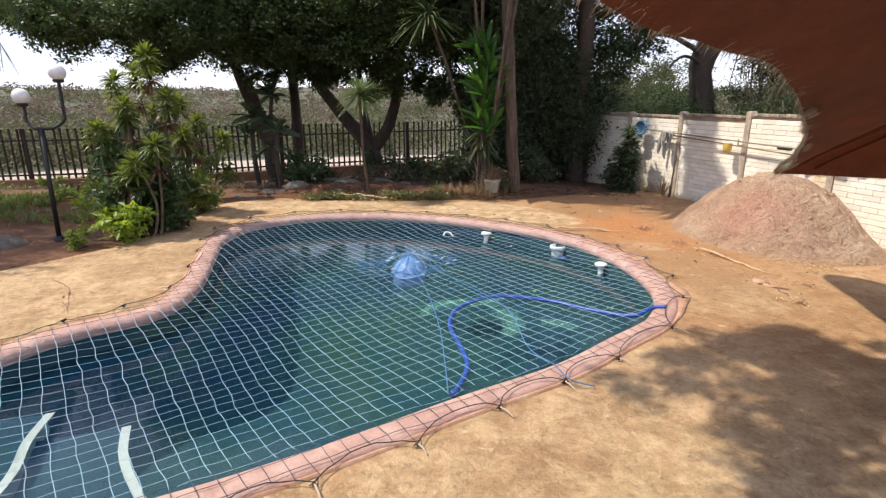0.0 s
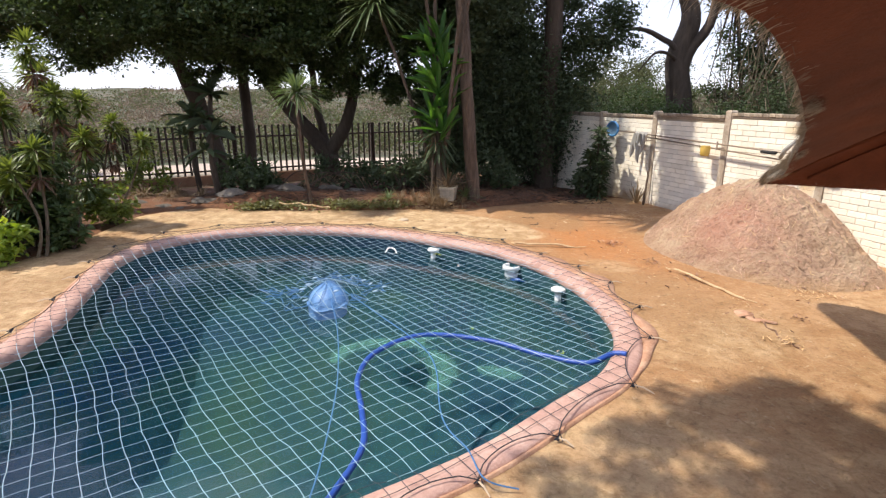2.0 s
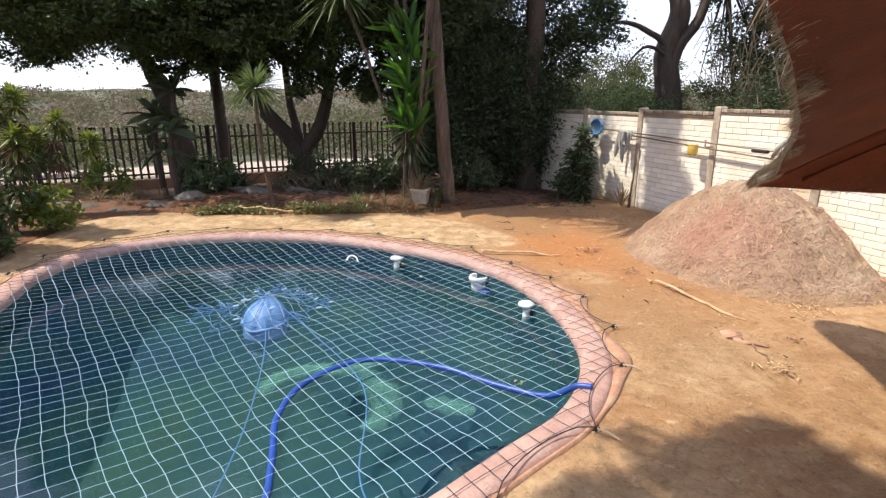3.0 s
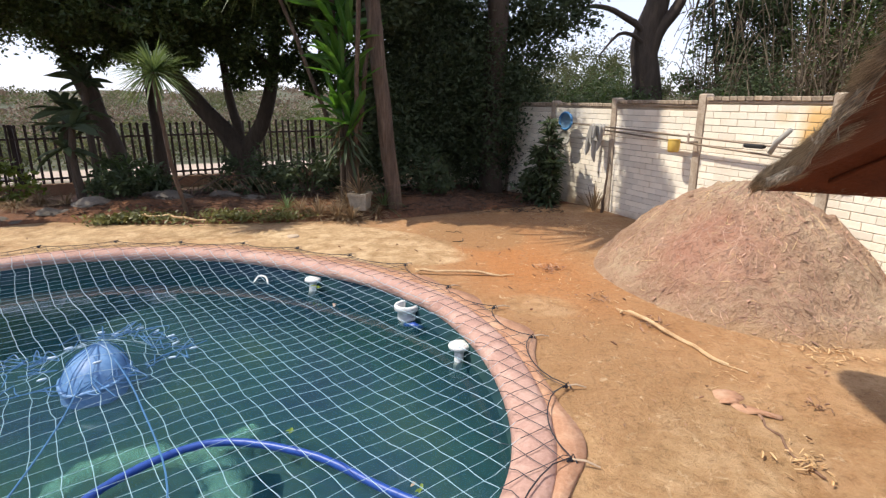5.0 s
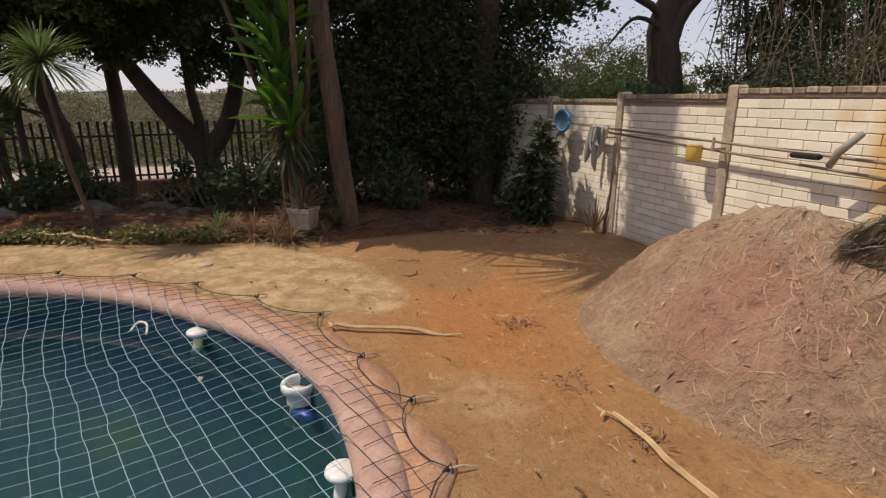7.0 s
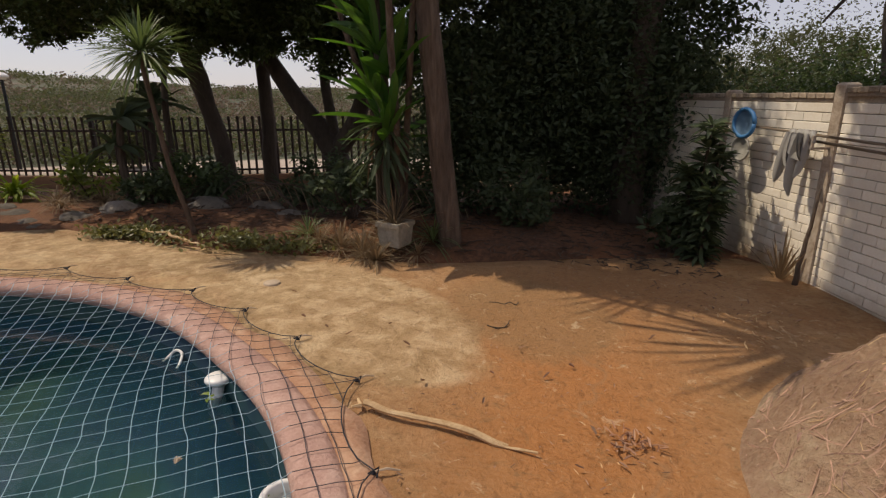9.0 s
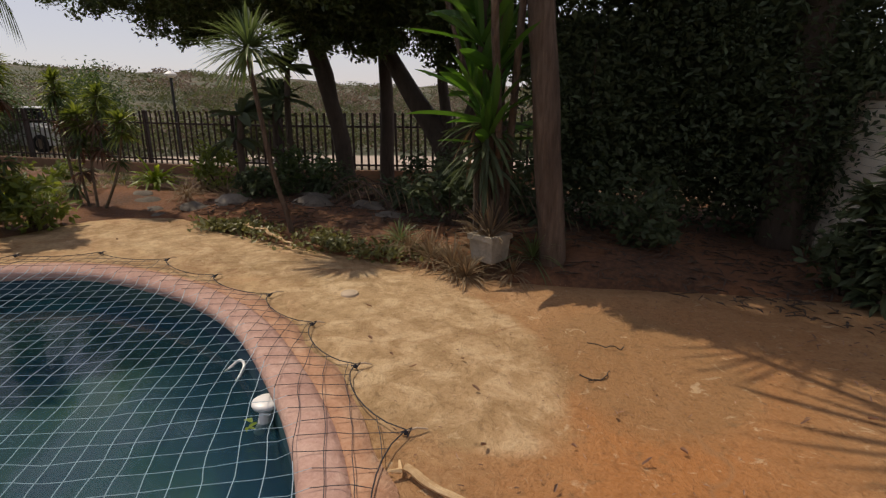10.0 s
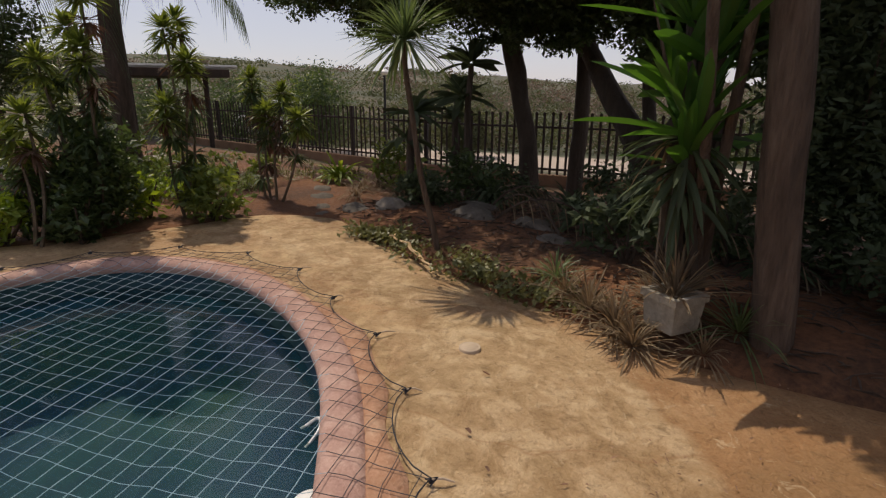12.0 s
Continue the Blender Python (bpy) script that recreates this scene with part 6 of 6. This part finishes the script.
        for p, q in zip(line[2:], line[3:]):
            for sd in (-1, 1):
                g.blade(p, (q - p).normalized() * 0.6 + Vector((-d.y, d.x, 0)) * sd * 0.6 + Vector((0, 0, -0.4)), RNG.uniform(0.2, 0.34), 0.016, 0.3, 3, 0.2)
        part("leaflets", g, L_DRY, fr, local=False)["kind"] = "stuff"
    # Added brown tube that stands in for the brownish-grey stain on this post.
    g = Geo()
    q = post_at(1.05) + WN * 0.12
    g.tube([wob(Vector((q.x - 0.05 + 0.06 * u, q.y + 0.02 * u, 0.78 * u - 0.04)), 0.012, 9) for u in np.linspace(0, 1, 9)], [0.024, 0.02, 0.018, 0.016, 0.015, 0.013, 0.011, 0.009, 0.006], 6)
    solo("post_stain", g, M_TRUNK, "thin brown stick shape standing in for the stain on the wall post", "dead stem", smooth=True)
    w = thing("weed", (4.0, 9.75, -0.05), "dry reddish weed at the foot of the wall", "weed")
    g = Geo()
    rosette(g, (4.02, 9.72, -0.05), 24, 0.45, 0.025, (0.8, 1.5), 0.15, 3)
    part("foliage", g, L_DRY, w, local=False)


def build_beyond():
    g, d = Geo(), Geo()
    for _ in range(620):
        a = RNG.uniform(-1.75, 0.75)
        r = 24 * (1 + RNG.random() ** 1.6 * 6)
        x, y = r * math.sin(a), 5 + r * math.cos(a)
        if y < fence_y(max(-39, min(39, x))) + 3:
            continue
        s = RNG.uniform(0.7, 1.9) * (1 + r / 90)
        z = ground_z(x, y)
        (g if RNG.random() < 0.62 else d).leaves(blob(440, (x, y, z + s * 0.45), (s * 1.3, s * 1.3, s * 0.6), 0.2), s * 0.11, 0.3, 0.6)
    for _ in range(380):
        a = RNG.uniform(-1.75, 0.75)
        r = RNG.uniform(90, 520)
        x, y = r * math.sin(a), 5 + r * math.cos(a)
        s = RNG.uniform(1.5, 3.2) * (1 + r / 400)
        (g if RNG.random() < 0.6 else d).leaves(blob(110, (x, y, ground_z(x, y) + s * 0.3), (s * 1.8, s * 1.8, s * 0.5), 0.2), s * 0.27, 0.3, 0.7)
    solo("far_bushes", g, L_VELD, "grey-green bushes over the dry veld", "bushes", kind="stuff")
    solo("far_dry_bushes", d, L_VELD_DRY, "brown leafless bushes over the veld", "bushes", kind="stuff")
    for x, y, r, h, m in ((-16.2, 15.9, 1.2, 1.5, L_TREE), (-17.8, 16.4, 1.0, 1.45, L_BED), (-19.3, 14.2, 1.25, 1.5, L_TREE), (-11.5, 18.8, 0.9, 0.8, L_VELD), (-21.5, 12.0, 1.8, 1.7, L_TREE)):
        shrub((x, y, gz(x, y)), (r, r, h), 5000, 0.13, m, "tall green bush beyond the palisade fence", "large_shrub")
    # trees and brush behind the wall
    tree((5.8, 12.7, -0.1), [([(0.15, 0, 1.4), (0.0, 0.1, 2.5), (0.2, 0.1, 3.3), (0.05, 0.2, 4.0), (-0.4, 0.2, 5.4)], 0.3, 0.13), ([(0.1, 0, 2.4), (0.55, 0, 3.2), (0.8, 0.2, 4.4)], 0.17, 0.06), ([(0.05, 0, 2.4), (-0.5, 0, 3.0), (-1.1, 0, 3.15), (-1.5, 0, 2.8)], 0.09, 0.015), ([(0.05, 0, 2.2), (-0.5, -0.2, 2.7), (-0.9, -0.2, 2.3)], 0.07, 0.012)], [((0.6, 0.4, 5.6), (1.6, 1.3, 0.7), 900)], M_BARK_DARK, L_TREE, 0.12,
         "knotted dark old tree behind the wall")
    tree((9.2, 11.0, -0.1), [([(0, 0, 2), (0.2, 0, 4), (0.1, 0, 6)], 0.16, 0.09)], [((0, 0, 5.0), (1.8, 1.5, 1.6), 3200)], M_BARK, L_BACK, 0.13, "slender leafy tree behind the wall")
    tree((7.9, 9.6, -0.1), [([(0, 0, 2), (0.3, 0, 4), (0.5, 0, 6)], 0.12, 0.07)], [((0.2, 0, 4.8), (1.5, 1.3, 1.4), 2600)], M_BARK, L_BACK, 0.13, "slender leafy tree behind the wall")
    for x, y, rx, rz, n, m in ((4.6, 13.2, 0.9, 0.9, 1800, L_TREE), (5.6, 14.0, 1.0, 1.15, 2200, L_TREE), (7.4, 11.9, 0.9, 1.25, 1500, L_BACK), (8.2, 13.6, 1.2, 1.4, 2000, L_TREE), (6.2, 16.5, 1.8, 1.5, 2400, L_VELD), (4.4, 17.5, 1.6, 1.4, 2000, L_VELD), (7.6, 12.6, 0.9, 1.3, 1800, L_VELD_DRY), (8.6, 12.4, 1.0, 1.5, 2000, L_VELD_DRY), (7.8, 10.6, 0.8, 1.3, 1600, L_VELD_DRY), (8.9, 9.6, 0.8, 1.4, 1600, L_VELD_DRY), (6.9, 10.8, 0.7, 1.0, 1500, L_BACK), (8.6, 10.6, 1.2, 1.7, 2600, L_TREE), (10.2, 12.0, 1.5, 1.9, 2600, L_BACK), (9.5, 9.0, 1.0, 1.5, 1800, L_BACK), (8.4, 7.6, 0.9, 1.4, 1500, L_BACK), (5.3, 11.7, 0.6, 0.85, 1500, L_TREE), (6.3, 11.4, 0.6, 0.9, 1500, L_BACK), (6.1, 10.2, 0.5, 0.8, 1100, L_TREE), (10.5, 14.5, 2.0, 2.0, 2400, L_VELD)):
        shrub((x, y, -0.15), (rx, rx * 0.8, rz), int(n * 4), 0.066, m, "tangled shrub behind the boundary wall", "large_shrub")
    for x, y, h, m in ((7.7, 13.2, 4.6, L_BACK), (8.6, 11.6, 5.0, L_TREE), (9.3, 9.9, 5.0, L_BACK), (9.9, 8.3, 5.0, L_BACK), (10.8, 11.3, 5.4, L_TREE), (8.2, 9.0, 4.4, L_TREE), (9.0, 13.8, 5.2, L_BACK), (11.5, 13.5, 5.5, L_BACK), (7.3, 7.4, 4.6, L_BACK)):
        tree((x, y, -0.15), [([(0.05, 0, h * 0.4), (0.15, 0.05, h * 0.75), (0.1, 0, h)], 0.14, 0.07), ([(0, 0.1, h * 0.3), (-0.3, 0.1, h * 0.6), (-0.5, 0.2, h * 0.9)], 0.06, 0.03)],
             [((0, 0.5, h * 0.42), (0.9, 0.6, 0.8), 800), ((0.2, 0, h * 0.66), (1.0, 0.9, 0.9), 1800), ((-0.2, 0.1, h * 0.92), (1.2, 1.0, 0.8), 2200)], M_BARK, m, 0.14, "slender leafy tree in the thicket behind the wall")
    for x, y in ((7.6, 24.0), (10.5, 25.0), (5.0, 26.0)):
        tree((x, y, -0.8), [([(0, 0, 1.2), (0.1, 0, 2.6)], 0.16, 0.08)], [((0, 0, 3.0), (1.9, 1.6, 1.1), 2400), ((0.6, 0, 2.0), (1.5, 1.3, 0.9), 1500)], M_BARK, L_VELD, 0.2, "rounded green tree in the distance past the wall")
    g = Geo()
    for _ in range(310):
        x, y = RNG.uniform(6.6, 10.5), RNG.uniform(9.0, 13.5)
        h = RNG.uniform(1.6, 3.6)
        p = Vector((x, y, -0.1))
        e = p + Vector((RNG.normal() * 0.5, RNG.normal() * 0.4, h))
        g.tube(curve([p, p.lerp(e, 0.55) + Vector((RNG.normal() * 0.15, RNG.normal() * 0.15, 0)), e, e + Vector((RNG.normal() * 0.3, RNG.normal() * 0.3, -RNG.uniform(0.1, 0.7)))], 3), 0.0055, 4, False)
    solo("bare_brush", g, M_BRUSH, "tangle of bare pale stems behind the wall", "brush", kind="stuff")


# ---- litter and small things ----
def build_litter():
    for name, pts, r, label in (("palm_stalk", [(1.57, 7.08, 0.03), (1.75, 7.07, 0.03), (2.1, 7.02, 0.025), (2.38, 6.97, 0.015)], (0.022, 0.016, 0.02, 0.008), "dry split palm stalk lying on the deck"),
                                ("dry_stick", [(3.0, 6.09, 0.02), (3.07, 5.98, 0.02), (3.12, 5.8, 0.02), (3.2, 5.6, 0.02), (3.25, 5.42, 0.018), (3.36, 5.2, 0.012)], (0.008, 0.011, 0.015, 0.016, 0.012, 0.006), "long dry stick lying beside the mound"),
                                ("palm_stalk", [(-1.75, 9.32, 0.1), (-1.3, 9.2, 0.1), (-0.95, 9.1, 0.06)], (0.012, 0.02, 0.012), "pale dry palm stalk on the ground cover")):
        g = Geo()
        line = curve(pts, 6)
        n = len(line)
        rr = [0.72 * r[min(len(r) - 1, int(i / n * len(r)))] * (1 + 0.35 * noise.noise(Vector((i * 0.9, n, 2)))) for i in range(n)]
        g.tube([wob(p, 0.03, 6) for p in line], rr, 6)
        g.tube([wob(p, 0.03, 6) + Vector((0.009, 0.01, 0.004)) for p in line[2:-3]], 0.005, 5)
        for s in (-1, 1):
            g.tube([line[0], line[0] + Vector((-0.03, 0.035 * s, 0.01))], [0.012, 0.006], 5)
        solo(name, g, M_DRY, label, "dry stalk")
    for p, q in (((1.9, 8.5), (2.1, 8.6)), ((2.0, 8.12), (2.08, 8.28)), ((1.95, 8.15), (2.06, 8.2))):
        g = Geo()
        g.tube([wob(c, 0.03, 17) * 1.0 for c in curve([(*p, 0.012), ((p[0] + q[0]) / 2 + 0.02, (p[1] + q[1]) / 2 - 0.02, 0.016), (*q, 0.012)], 9)], 0.0035, 5)
        solo("twig", g, M_BARK_DARK, "dark thin twig on the deck", "twig", "twigs on the deck")
    w = Geo()
    w.lathe([(0.0, 0.008), (0.046, 0.008), (0.05, 0.004), (0.056, 0.009), (0.062, 0.006), (0.064, -0.008)], (0.2, 8.49, 0.012), 20)
    solo("round_cover", w, M_STRAP, "small round pale cover set in the deck", "cover", smooth=True)
    spots = [(1.0, 7.85), (1.17, 7.8), (0.78, 7.95), (2.2, 7.9), (2.35, 7.6), (2.5, 7.75), (2.1, 7.55), (2.3, 8.2), (2.62, 7.15), (2.7, 7.1), (2.75, 7.02), (2.55, 6.9), (2.9, 6.4), (2.95, 6.3), (2.85, 6.35), (3.0, 5.75), (2.6, 5.7), (2.75, 5.55), (3.13, 4.9), (3.16, 4.76), (3.54, 4.83),
             (2.05, 7.3), (1.75, 7.4), (1.62, 7.75), (2.3, 6.6), (2.4, 6.2), (3.0, 6.5), (3.1, 6.35), (1.35, 8.0), (0.5, 8.35), (-3.4, 4.5), (-3.3, 4.35), (-2.6, 8.5), (3.2, 8.4), (2.9, 8.2), (3.05, 5.1), (2.95, 4.95), (3.3, 4.6), (3.7, 5.2), (3.8, 5.15)]
    for x, y in spots:
        g = Geo()
        a = RNG.uniform(0, 6.28)
        g.blade((x + RNG.normal() * 0.02, y + RNG.normal() * 0.02, 0.014), (math.cos(a), math.sin(a), 0.25), RNG.uniform(0.022, 0.05), RNG.uniform(0.012, 0.026), -0.3, 3, 0.7)
        solo("dead_leaf", g, M_FLAKE, "curled brown dead leaf on the deck", "dead leaf", "dead leaves on the deck")
    g = Geo()
    for _ in range(420):
        x, y = RNG.uniform(1.2, 3.8), RNG.uniform(4.6, 9.8)
        if inside(x, y, OUTER):
            continue
        a = RNG.uniform(0, 6.28)
        g.blade((x, y, 0.012), (math.cos(a), math.sin(a), 0.15), RNG.uniform(0.012, 0.035), RNG.uniform(0.005, 0.012), -0.1, 2, 0.5)
    solo("leaf_crumbs", g, M_FLAKE, "crumbs of dead leaf over the deck", "litter", kind="stuff")
    g = Geo()
    for _ in range(65):
        u = RNG.random()
        x, y = 2.62 + 0.75 * u + RNG.normal() * 0.1, 7.15 - 2.4 * u + RNG.normal() * 0.12
        a = RNG.uniform(0, 6.28)
        g.blade((x, y, 0.014), (math.cos(a), math.sin(a), 0.2), RNG.uniform(0.015, 0.045), RNG.uniform(0.004, 0.011), -0.2, 2, 0.6)
    solo("bark_crumbs", g, M_DRY, "pale bark crumbs along a crack in the deck", "litter", kind="stuff")
    for x, y, r, a in ((3.12, 4.98, 0.05, 0.3), (3.17, 4.83, 0.06, 1.0), (3.1, 4.92, 0.03, 0.2)):
        g = strip([[wob(Vector((x + q * 1.5 * r * math.cos(b + a), y + q * r * math.sin(b), z)), 0.02, 14) for b in np.linspace(0, 6.283, 13)[:-1]] for q, z in ((1.0, 0.004), (0.92, 0.016), (0.4, 0.02), (0.02, 0.018))])
        solo("plaster_chip", g, M_TERRA, "broken terracotta plaster chip by a crack", "plaster chip", "plaster chips", smooth=True)
    for pts in ([(3.17, 4.8), (3.16, 4.7), (3.15, 4.6), (3.13, 4.5), (3.16, 4.35)], [(-3.88, 5.05), (-3.62, 4.85), (-3.46, 4.66), (-3.3, 4.4), (-3.15, 4.19)]):
        g = Geo()
        g.tube([wob(p, 0.02, 12) for p in curve([(x, y, 0.006) for x, y in pts], 6)], 0.006, 4)
        solo("deck_crack", g, M_FLAKE, "dark dirt-filled crack in the deck", "crack")
    for (cx, cy), n, sp, m in (((2.74, 7.15), 45, 0.06, M_TERRA), ((2.78, 7.1), 14, 0.05, M_FLAKE), ((2.92, 6.38), 22, 0.06, M_FLAKE), ((3.12, 5.9), 22, 0.05, M_FLAKE), ((3.14, 4.42), 40, 0.06, M_DRY), ((3.5, 4.86), 14, 0.03, M_FLAKE), ((3.95, 5.4), 60, 0.1, M_DRY), ((3.6, 8.6), 60, 0.16, M_DRY), ((3.3, 9.0), 50, 0.25, M_FLAKE)):
        g = Geo()
        for _ in range(n):
            a = RNG.uniform(0, 6.28)
            g.blade((cx + RNG.normal() * sp, cy + RNG.normal() * sp, 0.012), (math.cos(a), math.sin(a), RNG.uniform(0.0, 0.5)), RNG.uniform(0.02, 0.055), RNG.uniform(0.006, 0.018), -0.1, 3, 0.6)
        solo("leaf_pile", g, m, "small heap of curled dead leaves on the deck", "leaf litter", kind="stuff")
    g = Geo()
    for _ in range(2600):
        x, y = RNG.uniform(-3.4, 3.6), RNG.uniform(9.5, 12.0)
        a = RNG.uniform(0, 6.28)
        g.blade((x, y, gz(x, y) + 0.01), (math.cos(a), math.sin(a), 0.2), RNG.uniform(0.05, 0.16), RNG.uniform(0.01, 0.03), 0.1, 2, 0.5)
    solo("bed_litter", g, M_BARK, "dead leaves over the shaded bed", "litter", kind="stuff")
    for x, y, s in ((-3.1, 9.75, 0.17), (-2.75, 10.0, 0.2), (-1.9, 10.4, 0.24), (-1.2, 10.6, 0.2), (-0.7, 10.3, 0.15), (-2.3, 10.9, 0.22), (-4.3, 9.9, 0.16), (-4.9, 10.2, 0.14), (-3.7, 9.6, 0.12), (-3.4, 9.45, 0.1), (-5.5, 6.3, 0.3)):
        g = Geo()
        z = gz(x, y)
        rings = []
        for u in np.linspace(0, 1, 8):
            r = s * math.cos(u * math.pi / 2) ** 0.6 if u < 1 else 0.004
            rings.append([wob(Vector((x + r * 1.3 * math.cos(a), y + r * math.sin(a), z - 0.03 + s * 0.5 * u)), s * 0.25, 4 / s * 0.3) for a in np.linspace(0, 6.283, 15)[:-1]])
        g = strip(rings)
        solo("garden_stone", g, M_STONE, "rounded weathered stone edging the bed", "stone", "stones in the bed", smooth=True)


build_ground()
build_deck()
build_pool()
build_thatch()
build_mound()
build_fence()
build_lamp()
build_far_things()
build_trees()
build_bed_plants()
build_beyond()
build_net()
build_pool_things()
build_wall_things()
build_litter()
build_wall()
